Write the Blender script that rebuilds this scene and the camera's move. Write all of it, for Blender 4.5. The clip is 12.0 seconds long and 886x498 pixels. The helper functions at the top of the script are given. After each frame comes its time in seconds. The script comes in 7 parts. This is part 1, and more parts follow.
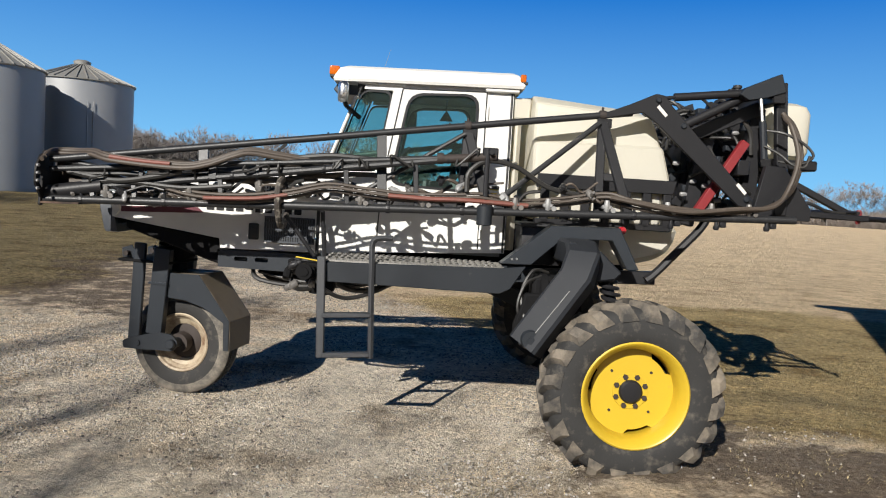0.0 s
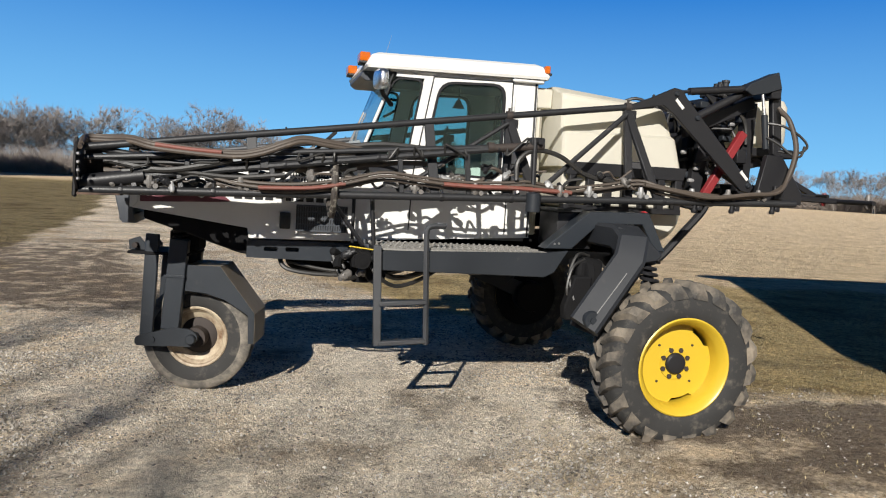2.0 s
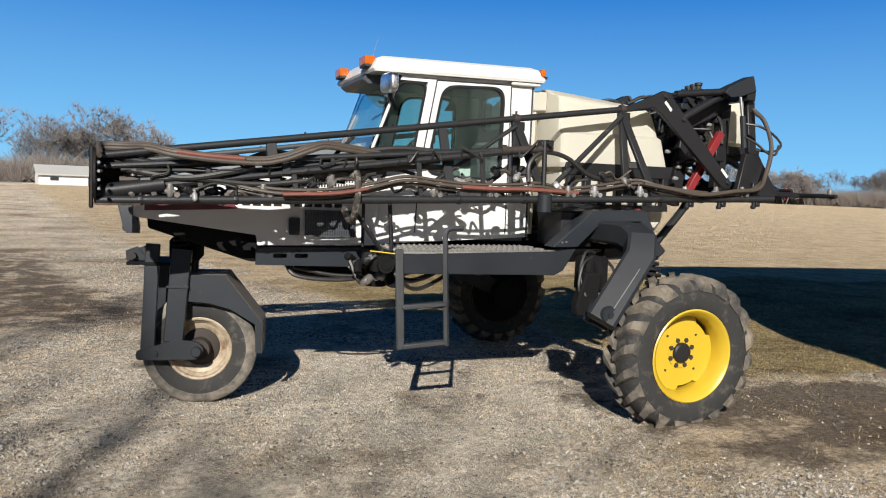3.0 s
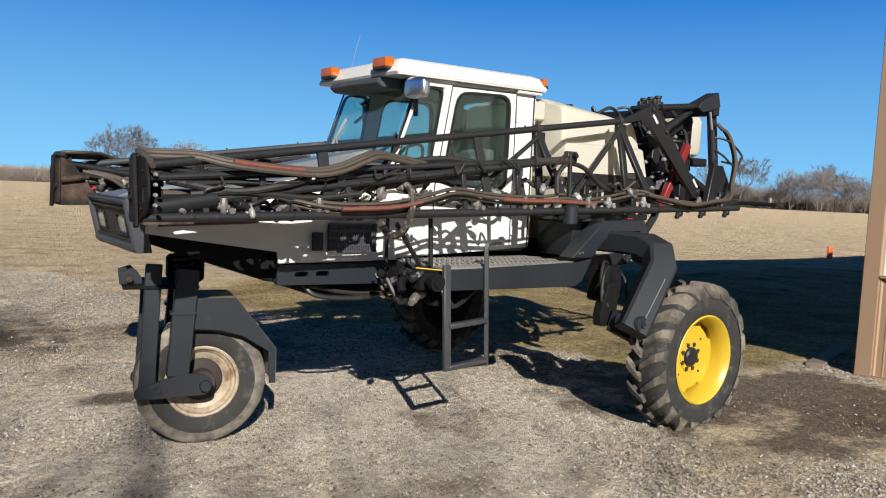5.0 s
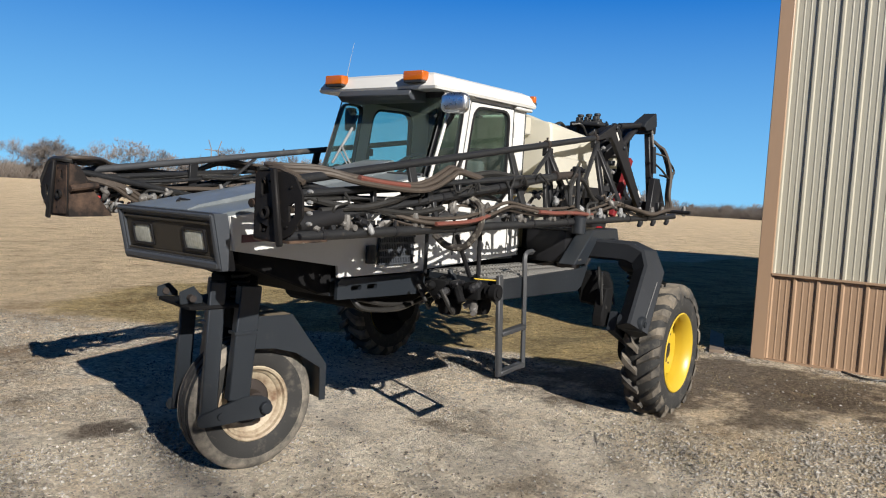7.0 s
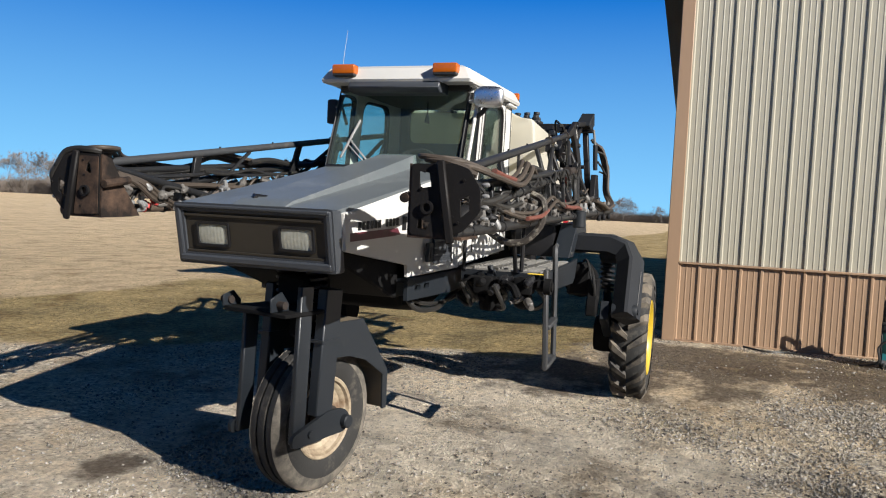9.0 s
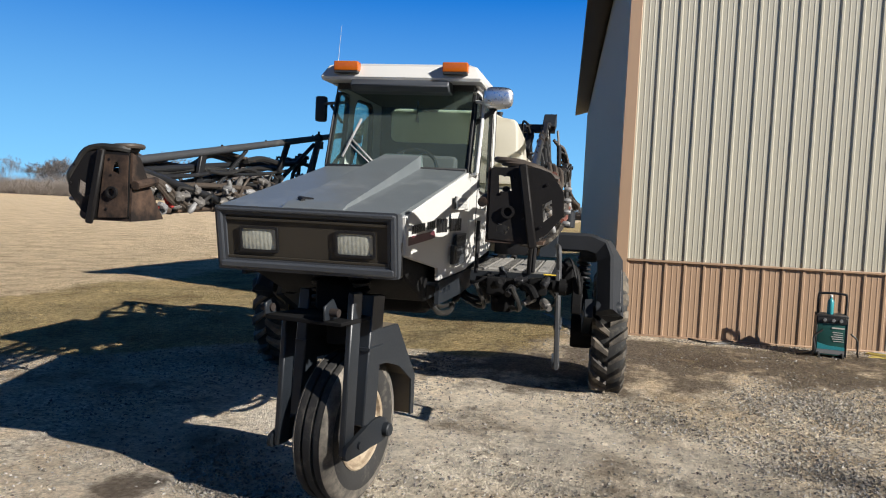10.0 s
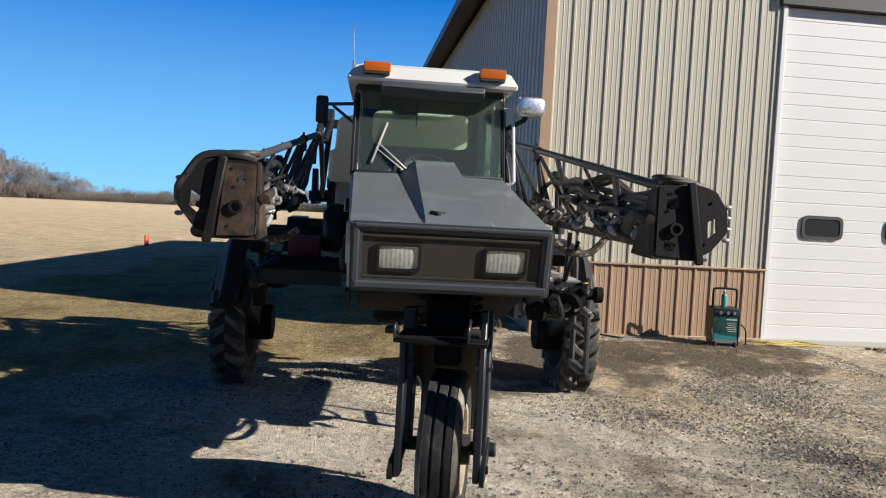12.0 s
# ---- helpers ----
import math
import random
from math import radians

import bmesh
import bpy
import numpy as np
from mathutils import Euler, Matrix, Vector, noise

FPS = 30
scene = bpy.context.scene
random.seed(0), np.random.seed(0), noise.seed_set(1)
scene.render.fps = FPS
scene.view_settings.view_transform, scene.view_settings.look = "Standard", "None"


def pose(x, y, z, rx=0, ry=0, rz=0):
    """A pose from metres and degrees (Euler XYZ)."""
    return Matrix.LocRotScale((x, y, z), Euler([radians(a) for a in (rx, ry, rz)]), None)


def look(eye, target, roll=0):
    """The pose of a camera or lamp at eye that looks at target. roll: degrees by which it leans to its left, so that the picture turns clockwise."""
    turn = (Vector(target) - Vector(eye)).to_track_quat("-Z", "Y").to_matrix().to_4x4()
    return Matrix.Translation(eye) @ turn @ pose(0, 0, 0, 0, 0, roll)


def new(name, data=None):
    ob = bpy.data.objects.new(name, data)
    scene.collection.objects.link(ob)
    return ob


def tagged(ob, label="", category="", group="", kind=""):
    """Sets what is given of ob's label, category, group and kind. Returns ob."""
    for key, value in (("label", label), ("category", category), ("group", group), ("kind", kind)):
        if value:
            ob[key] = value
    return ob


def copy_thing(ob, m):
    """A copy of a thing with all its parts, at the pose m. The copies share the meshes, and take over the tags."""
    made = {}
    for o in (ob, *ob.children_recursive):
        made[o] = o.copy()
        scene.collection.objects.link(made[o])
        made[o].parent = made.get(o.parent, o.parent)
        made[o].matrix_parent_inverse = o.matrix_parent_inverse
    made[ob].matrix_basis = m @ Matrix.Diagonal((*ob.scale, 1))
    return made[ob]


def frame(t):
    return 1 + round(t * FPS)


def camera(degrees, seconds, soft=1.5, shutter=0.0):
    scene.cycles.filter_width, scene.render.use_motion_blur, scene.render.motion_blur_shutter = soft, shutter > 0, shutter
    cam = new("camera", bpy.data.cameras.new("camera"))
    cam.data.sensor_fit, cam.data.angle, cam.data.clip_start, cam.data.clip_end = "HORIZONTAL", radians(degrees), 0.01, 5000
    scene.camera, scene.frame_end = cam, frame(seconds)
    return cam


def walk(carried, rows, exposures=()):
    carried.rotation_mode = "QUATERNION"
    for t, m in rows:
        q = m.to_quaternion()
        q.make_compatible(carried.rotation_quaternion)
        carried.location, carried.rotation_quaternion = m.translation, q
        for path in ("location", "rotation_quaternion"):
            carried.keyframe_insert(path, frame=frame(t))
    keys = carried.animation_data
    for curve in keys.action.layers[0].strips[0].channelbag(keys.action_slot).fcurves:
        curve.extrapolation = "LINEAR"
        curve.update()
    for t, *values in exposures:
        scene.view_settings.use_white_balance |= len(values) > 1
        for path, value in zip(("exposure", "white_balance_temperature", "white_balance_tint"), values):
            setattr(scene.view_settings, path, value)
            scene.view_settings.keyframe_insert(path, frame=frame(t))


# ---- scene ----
cam = camera(60.2, 12.0, soft=1.1)
PATH = [
    (0, (0.062, -0.04, 1.554), (0.052, 1.955, 1.413), 3.5),
    (0.5, (-0.204, -0.016, 1.563), (-0.144, 1.978, 1.42), 3.6),
    (1, (-0.531, -0.076, 1.557), (-0.384, 1.913, 1.41), 3.7),
    (1.5, (-0.847, -0.065, 1.525), (-0.585, 1.91, 1.36), 3.6),
    (2, (-1.234, -0.031, 1.549), (-0.833, 1.921, 1.372), 3.3),
    (2.5, (-1.644, -0.018, 1.547), (-1.114, 1.902, 1.371), 2.8),
    (3, (-1.975, 0.112, 1.55), (-1.316, 1.993, 1.378), 2.3),
    (5, (-3.224, 0.994, 1.595), (-2.083, 2.628, 1.43), 2.7),
    (5.5, (-3.576, 1.215, 1.591), (-2.315, 2.759, 1.431), 3.0),
    (6, (-3.873, 1.499, 1.549), (-2.498, 2.943, 1.396), 3.1),
    (6.5, (-4.207, 1.767, 1.575), (-2.728, 3.106, 1.423), 3.3),
    (7, (-4.514, 2.018, 1.606), (-2.946, 3.25, 1.464), 3.3),
    (9, (-5.237, 3.477, 1.494), (-3.377, 4.204, 1.382), 2.8),
    (9.5, (-5.354, 3.857, 1.486), (-3.443, 4.436, 1.373), 2.7),
    (10, (-5.42, 4.238, 1.491), (-3.472, 4.677, 1.382), 2.8),
    (10.5, (-5.373, 4.615, 1.497), (-3.399, 4.924, 1.391), 2.8),
    (11, (-5.436, 5.003, 1.484), (-3.447, 5.183, 1.382), 2.8),
    (11.5, (-5.474, 5.387, 1.479), (-3.476, 5.428, 1.379), 2.9),
    (12, (-5.429, 5.765, 1.505), (-3.434, 5.654, 1.409), 3.0),
]
UNIT = 1.08                           # the plan is drawn in units of 1.08 m
walk(cam, [(t, look(Vector(eye) * UNIT, Vector(target) * UNIT, roll)) for t, eye, target, roll in PATH],
     exposures=[(0, 0.71), (6.5, 0.71), (9, 0.8), (10.5, 0.87), (12, 0.9)])

# ---- world and sun: low winter sun, clear sky ----
SUN_EL, SUN_AZ = 28.3, 202.4          # degrees; azimuth clockwise from +y
world = bpy.data.worlds.new("world")
scene.world = world
world.use_nodes = True
wn, wl = world.node_tree.nodes, world.node_tree.links
sky = wn.new("ShaderNodeTexSky")
sky.sky_type, sky.sun_disc = "NISHITA", False
sky.sun_elevation, sky.sun_rotation = radians(SUN_EL), radians(SUN_AZ)
sky.air_density, sky.dust_density, sky.ozone_density, sky.altitude = 1.0, 0.05, 4.0, 1500
deep = wn.new("ShaderNodeHueSaturation")
deep.inputs["Saturation"].default_value = 1.42
wl.new(sky.outputs["Color"], deep.inputs["Color"])
blue = wn.new("ShaderNodeMix")
blue.data_type, blue.blend_type = "RGBA", "MULTIPLY"
blue.inputs[0].default_value, blue.inputs[7].default_value = 1.0, (0.7, 1.03, 1.1, 1.0)
wl.new(deep.outputs["Color"], blue.inputs[6])
tcs, sep, ramp = wn.new("ShaderNodeTexCoord"), wn.new("ShaderNodeSeparateXYZ"), wn.new("ShaderNodeValToRGB")
wl.new(tcs.outputs["Generated"], sep.inputs[0]), wl.new(sep.outputs["Z"], ramp.inputs[0])
ramp.color_ramp.elements[0].color = (2.75, 7.1, 11.4, 1.0)
e = ramp.color_ramp.elements.new(0.27)
e.color = (0.05, 1.9, 7.1, 1.0)
e = ramp.color_ramp.elements.new(0.5)
e.color = (0.11, 0.4, 1.2, 1.0)
ramp.color_ramp.elements[3].color = (0.06, 0.16, 0.45, 1.0)
even = wn.new("ShaderNodeMix")
even.data_type = "RGBA"
even.inputs[0].default_value = 0.96
wl.new(blue.outputs[2], even.inputs[6]), wl.new(ramp.outputs[0], even.inputs[7])
wl.new(even.outputs[2], wn["Background"].inputs["Color"])
wn["Background"].inputs["Strength"].default_value = 0.0535
sun = new("sun", bpy.data.lights.new("sun", "SUN"))
sun.data.energy, sun.data.angle, sun.data.color = 5.0, radians(0.53), (1.0, 0.955, 0.88)
sdir = Vector((math.sin(radians(SUN_AZ)) * math.cos(radians(SUN_EL)), math.cos(radians(SUN_AZ)) * math.cos(radians(SUN_EL)), math.sin(radians(SUN_EL))))
sun.matrix_world = look(sdir * 60, (0, 0, 0))

# ---- materials ----
def mat(name, col, rough=0.6, metal=0.0, var=0.18, scale=6.0, fine=90.0, bump=0.15, dirt=None, dirt_amt=0.3, dirt_scale=3.0, spec=0.5, streak=1.0):
    """Painted or worn surface: broad and fine variation, optional dirt patches, fine relief."""
    m = bpy.data.materials.new(name)
    m.use_nodes = True
    n, l = m.node_tree.nodes, m.node_tree.links
    p = n["Principled BSDF"]
    p.inputs["Roughness"].default_value, p.inputs["Metallic"].default_value = rough, metal
    p.inputs["Specular IOR Level"].default_value = spec
    tc = n.new("ShaderNodeTexCoord")
    mp = n.new("ShaderNodeMapping")
    mp.inputs["Scale"].default_value = (1, 1, streak)
    l.new(tc.outputs["Object"], mp.inputs["Vector"])
    big, small = n.new("ShaderNodeTexNoise"), n.new("ShaderNodeTexNoise")
    for tex, s, d in ((big, scale, 4), (small, fine, 3)):
        tex.inputs["Scale"].default_value, tex.inputs["Detail"].default_value = s, d
        l.new(mp.outputs[0], tex.inputs["Vector"])
    mix = n.new("ShaderNodeMix")
    mix.data_type, mix.blend_type = "RGBA", "MIX"
    mix.inputs[6].default_value = tuple(c * (1 - var) for c in col) + (1,)
    mix.inputs[7].default_value = tuple(min(1, c * (1 + var)) for c in col) + (1,)
    add = n.new("ShaderNodeMath")
    add.operation = "MULTIPLY_ADD"
    add.inputs[1].default_value, add.inputs[2].default_value = 0.5, 0.0
    l.new(small.outputs["Fac"], add.inputs[0])
    add2 = n.new("ShaderNodeMath")
    add2.operation = "MULTIPLY_ADD"
    add2.inputs[1].default_value = 0.5
    l.new(big.outputs["Fac"], add2.inputs[0]), l.new(add.outputs[0], add2.inputs[2])
    l.new(add2.outputs[0], mix.inputs[0])
    out = mix.outputs[2]
    if dirt:
        dn = n.new("ShaderNodeTexNoise")
        dn.inputs["Scale"].default_value, dn.inputs["Detail"].default_value, dn.inputs["Roughness"].default_value = dirt_scale, 8, 0.65
        l.new(mp.outputs[0], dn.inputs["Vector"])
        r = n.new("ShaderNodeMapRange")
        r.inputs[1].default_value, r.inputs[2].default_value = 0.72 - dirt_amt * 0.42, 1.0 - dirt_amt * 0.42
        l.new(dn.outputs["Fac"], r.inputs[0])
        mix2 = n.new("ShaderNodeMix")
        mix2.data_type = "RGBA"
        mix2.inputs[7].default_value = tuple(dirt) + (1,)
        l.new(r.outputs[0], mix2.inputs[0]), l.new(out, mix2.inputs[6])
        out = mix2.outputs[2]
    l.new(out, p.inputs["Base Color"])
    rr = n.new("ShaderNodeMapRange")
    rr.inputs[3].default_value, rr.inputs[4].default_value = max(0.02, rough - 0.12), min(1, rough + 0.12)
    l.new(small.outputs["Fac"], rr.inputs[0]), l.new(rr.outputs[0], p.inputs["Roughness"])
    if bump:
        b = n.new("ShaderNodeBump")
        b.inputs["Strength"].default_value, b.inputs["Distance"].default_value = bump, 0.004
        l.new(small.outputs["Fac"], b.inputs["Height"]), l.new(b.outputs[0], p.inputs["Normal"])
    return m


def glass(name, col, dust=0.015, rough=0.03):
    """Tinted sheet glass: clear, with a glossy face and a painted-in pale haze."""
    m = bpy.data.materials.new(name)
    m.use_nodes = True
    n, l = m.node_tree.nodes, m.node_tree.links
    n.remove(n["Principled BSDF"])
    tr, gl, mx, fr = n.new("ShaderNodeBsdfTransparent"), n.new("ShaderNodeBsdfGlossy"), n.new("ShaderNodeMixShader"), n.new("ShaderNodeLayerWeight")
    tr.inputs["Color"].default_value = (*col, 1)
    gl.inputs["Roughness"].default_value = rough
    fr.inputs["Blend"].default_value = 0.5
    pw = n.new("ShaderNodeMath")
    pw.operation = "POWER"
    pw.inputs[1].default_value = 4.0
    ad = n.new("ShaderNodeMath")
    ad.operation = "MULTIPLY_ADD"
    ad.inputs[1].default_value, ad.inputs[2].default_value = 0.8, 0.05
    l.new(fr.outputs["Facing"], pw.inputs[0]), l.new(pw.outputs[0], ad.inputs[0])
    l.new(ad.outputs[0], mx.inputs[0]), l.new(tr.outputs[0], mx.inputs[1]), l.new(gl.outputs[0], mx.inputs[2])
    # haze and reflection put in as a pale green diffuse layer
    haze_film, dusty = n.new("ShaderNodeBsdfDiffuse"), n.new("ShaderNodeMixShader")
    haze_film.inputs["Color"].default_value, dusty.inputs[0].default_value = (0.5, 0.62, 0.56, 1), dust
    l.new(mx.outputs[0], dusty.inputs[1]), l.new(haze_film.outputs[0], dusty.inputs[2])
    l.new(dusty.outputs[0], n["Material Output"].inputs[0])
    return m


M_GREY = mat("charcoal_paint", (0.0145, 0.0182, 0.0235), 0.4, 0, 0.3, 5, 120, 0.06, (0.0847, 0.077, 0.0655), 0.2, 7)
M_GREY2 = mat("charcoal_paint_worn", (0.014, 0.0168, 0.021), 0.55, 0, 0.3, 7, 150, 0.06, (0.085, 0.08, 0.072), 0.15, 13, spec=0.28)
M_HOOD = mat("hood_grey", (0.112, 0.127, 0.137), 0.38, 0, 0.3, 5, 160, 0.08, (0.2, 0.214, 0.222), 0.45, 4)
M_NOSE = mat("grey_moulding", (0.042, 0.047, 0.056), 0.42, 0, 0.25, 5, 120, 0.06, (0.1, 0.095, 0.088), 0.22, 6)
M_BLACK = mat("black_steel", (0.0123, 0.0123, 0.0139), 0.45, 0, 0.3, 8, 120, 0.15, (0.045, 0.038, 0.032), 0.15, 9, spec=0.3)
M_PIPE = mat("boom_black", (0.015, 0.0155, 0.017), 0.45, 0.0, 0.35, 10, 140, 0.2, (0.1, 0.087, 0.074), 0.26, 14, spec=0.4)
# near-black: grime, with the shade on covered parts put into the colour
M_UNDER = mat("underbody_grime_shade", (0.006, 0.006, 0.0066), 0.85, 0, 0.4, 9, 90, 0.3, (0.02, 0.016, 0.013), 0.15, 12, spec=0.15)
M_WHITE = mat("white_paint", (0.555, 0.55, 0.53), 0.35, 0, 0.06, 3, 60, 0.03, (0.468, 0.432, 0.36), 0.08, 5, streak=0.5)
M_TANK = mat("cream_poly_tank", (0.6, 0.575, 0.5), 0.42, 0, 0.06, 2.5, 40, 0.08, (0.468, 0.408, 0.306), 0.12, 3)


def through_light(m, share):
    """Lets part of the light pass, as thin poly sheet does."""
    n, l = m.node_tree.nodes, m.node_tree.links
    t, x = n.new("ShaderNodeBsdfTranslucent"), n.new("ShaderNodeMixShader")
    t.inputs["Color"].default_value, x.inputs[0].default_value = (0.85, 0.8, 0.62, 1), share
    l.new(n["Principled BSDF"].outputs[0], x.inputs[1]), l.new(t.outputs[0], x.inputs[2])
    l.new(x.outputs[0], n["Material Output"].inputs[0])


through_light(M_TANK, 0.35)
M_MAROON = mat("maroon_stripe", (0.085, 0.016, 0.026), 0.4, 0, 0.15, 5, 90, 0.03)
M_BROWN = mat("brown_grille", (0.0262, 0.0216, 0.0154), 0.55, 0, 0.2, 6, 120, 0.1, (0.0616, 0.0539, 0.0423), 0.15)
M_LINER = mat("dark_plastic", (0.0154, 0.0162, 0.0177), 0.6, 0, 0.2, 6, 120, 0.1)
M_SEAT = mat("grey_fabric", (0.06, 0.06, 0.065), 0.9, 0, 0.2, 9, 300, 0.3)
M_YELLOW = mat("yellow_paint", (0.44, 0.3, 0.022), 0.38, 0, 0.08, 5, 90, 0.04, (0.289, 0.204, 0.0595), 0.1, 7)
M_CREAMRIM = mat("rusty_cream_rim", (0.385, 0.323, 0.231), 0.6, 0, 0.25, 8, 120, 0.2, (0.123, 0.0693, 0.0385), 0.75, 9)
M_RUBBER = mat("tyre_rubber", (0.017, 0.017, 0.017), 0.85, 0, 0.45, 9, 120, 0.35, (0.1, 0.088, 0.072), 0.46, 15)
M_FENDTOP = mat("dust_browned_fender", (0.15, 0.122, 0.085), 0.7, 0, 0.3, 6, 120, 0.2, (0.09, 0.07, 0.05), 0.5, 6)
M_ARM = mat("arm_black_paint", (0.017, 0.019, 0.023), 0.6, 0, 0.3, 7, 150, 0.05, (0.05, 0.047, 0.043), 0.2, 11, spec=0.2)
M_TYRE_FRONT = mat("dusty_ribbed_tyre", (0.02, 0.0195, 0.019), 0.88, 0, 0.45, 9, 120, 0.35, (0.14, 0.122, 0.1), 0.44, 8)
M_DUSTY = mat("dusty_tyre_shoulder", (0.075, 0.069, 0.06), 0.9, 0, 0.3, 6, 160, 0.3, (0.25, 0.218, 0.178), 0.72, 9)
M_LUG = mat("dusty_tread", (0.0308, 0.0293, 0.0277), 0.85, 0, 0.35, 6, 160, 0.3, (0.231, 0.193, 0.146), 0.72, 3.5)
M_HOSE = mat("brown_hose", (0.052, 0.04, 0.031), 0.6, 0, 0.3, 8, 140, 0.15, (0.125, 0.098, 0.075), 0.36, 10)
M_HOSE_RED = mat("faded_red_hose", (0.14, 0.042, 0.03), 0.6, 0, 0.25, 8, 140, 0.15, (0.123, 0.0847, 0.0655), 0.5, 10)
M_HOSE_BLK = mat("black_hose", (0.0169, 0.0162, 0.0154), 0.5, 0, 0.3, 8, 140, 0.15, (0.077, 0.0655, 0.0539), 0.25, 10)
M_RED = mat("red_lift_arm", (0.169, 0.0139, 0.0169), 0.5, 0, 0.25, 8, 120, 0.1, (0.0616, 0.0231, 0.0231), 0.3)
M_REDFIT = mat("red_fitting", (0.385, 0.0385, 0.0347), 0.45, 0, 0.15)
M_CHROME = mat("chrome", (0.72, 0.73, 0.75), 0.3, 1.0, 0.04, 6, 60, 0.0)
M_STEEL = mat("bare_steel", (0.323, 0.316, 0.3), 0.38, 0.8, 0.2, 10, 120, 0.1, (0.154, 0.108, 0.077), 0.3)
M_RUST = mat("rusted_steel", (0.0308, 0.0231, 0.02), 0.75, 0.2, 0.35, 8, 120, 0.3, (0.0231, 0.02, 0.0185), 0.45, 7)
M_LADDER = mat("worn_ladder_paint", (0.038, 0.04, 0.044), 0.55, 0.1, 0.25, 9, 160, 0.2, (0.15, 0.14, 0.125), 0.3, 14)
M_GALV = mat("worn_silver_paint", (0.231, 0.231, 0.231), 0.55, 0.3, 0.25, 9, 160, 0.2, (0.0924, 0.077, 0.0693), 0.3, 14)
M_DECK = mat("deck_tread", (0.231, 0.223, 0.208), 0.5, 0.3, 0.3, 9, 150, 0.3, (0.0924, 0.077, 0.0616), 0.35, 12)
M_PIT = mat("pitted_black_plate", (0.0105, 0.0098, 0.01), 0.55, 0.0, 0.4, 12, 110, 0.12, (0.075, 0.05, 0.038), 0.28, 13, spec=0.15)
M_RUSTBOX = mat("rust_stained_box", (0.0165, 0.0135, 0.0125), 0.65, 0.1, 0.4, 6, 120, 0.15, (0.125, 0.078, 0.054), 0.6, 6, spec=0.2)
# paler than boom_black: dust, plus sunlight on one boom put into the colour
M_PIPE_DULL = mat("dusty_sunlit_pipe", (0.04, 0.042, 0.046), 0.5, 0.0, 0.35, 10, 140, 0.2, (0.13, 0.12, 0.105), 0.36, 12, spec=0.4)
M_PIPE_RUST = mat("rust_brown_pipe", (0.07, 0.052, 0.041), 0.6, 0.0, 0.35, 10, 140, 0.2, (0.17, 0.105, 0.07), 0.45, 9, spec=0.3)
M_AMBER = mat("amber_lens", (0.4, 0.09, 0.006), 0.15, 0, 0.25, 30, 120, 0.12)
M_TAIL = mat("red_lens", (0.323, 0.0154, 0.0231), 0.2, 0, 0.1)
M_LAMP = mat("headlamp_glass", (0.42, 0.43, 0.38), 0.2, 0.35, 0.6, 14, 50, 0.25)
M_WHITEPL = mat("white_plastic", (0.554, 0.539, 0.501), 0.4, 0, 0.12, 12, 80, 0.1, (0.231, 0.2, 0.154), 0.25, 20)
M_NOZZLE = mat("grimy_nozzle", (0.131, 0.123, 0.115), 0.5, 0.2, 0.5, 20, 140, 0.2, (0.0347, 0.0293, 0.0246), 0.5, 16)
M_TAPE = mat("taped_hose", (0.0385, 0.0323, 0.0277), 0.7, 0, 0.35, 18, 90, 0.3, (0.462, 0.431, 0.362), 0.5, 26)
M_LABEL = mat("yellow_label", (0.578, 0.4, 0.0385), 0.5)
M_GLASS = glass("tinted_cab_glass", (0.74, 0.88, 0.84))
M_GLASSF = glass("windscreen_glass", (0.88, 0.96, 0.93), 0.028)
M_INNER = mat("grey_cab_lining", (0.075, 0.08, 0.08), 0.7, 0, 0.15, 6, 120, 0.1)
M_TAN = mat("tan_steel", (0.325, 0.218, 0.142), 0.42, 0, 0.09, 1.5, 40, 0.02, (0.2, 0.135, 0.09), 0.16, 2, streak=0.15)
M_CREAM = mat("cream_steel", (0.375, 0.355, 0.287), 0.42, 0, 0.06, 1.2, 40, 0.02, (0.354, 0.323, 0.262), 0.1, 2, streak=0.1)
M_DOOR = mat("white_door", (0.56, 0.56, 0.553), 0.45, 0, 0.03, 1.5, 60, 0.02)
M_FARROOF = mat("pale_far_roof", (0.347, 0.339, 0.323), 0.7, 0, 0.2, 0.5, 6, 0.0)
M_ROOF = mat("brown_roof_trim", (0.077, 0.0501, 0.0347), 0.5, 0, 0.12, 2, 60, 0.05)
M_CONC = mat("concrete", (0.323, 0.3, 0.269), 0.85, 0, 0.15, 4, 80, 0.3)
M_WOOD = mat("weathered_board", (0.154, 0.115, 0.0847), 0.8, 0, 0.3, 4, 120, 0.3, streak=6)
M_GREEN = mat("green_welder", (0.0115, 0.077, 0.0655), 0.45, 0, 0.15, 8, 80, 0.05)
M_TEAL = mat("teal_bottle", (0.0308, 0.246, 0.277), 0.3)
M_ORANGE = mat("orange_flag", (0.637, 0.102, 0.0255), 0.6)
M_BIN = mat("galvanised_bin", (0.25, 0.255, 0.26), 0.5, 0.35, 0.14, 0.5, 14, 0.05, (0.231, 0.231, 0.231), 0.25, 0.7)
M_BINROOF = mat("weathered_bin_roof", (0.22, 0.215, 0.2), 0.55, 0.3, 0.2, 0.6, 10, 0.05, (0.231, 0.131, 0.077), 0.25, 0.6)
M_BARK = mat("grey_bark", (0.17, 0.15, 0.135), 0.9, 0, 0.3, 1.2, 12, 0.0)
M_TWIG = mat("winter_twigs", (0.18, 0.16, 0.148), 0.9, 0, 0.3, 0.4, 6, 0.0)
M_BRUSH = mat("brush_twigs", (0.165, 0.14, 0.122), 0.95, 0, 0.35, 0.2, 4, 0.0)
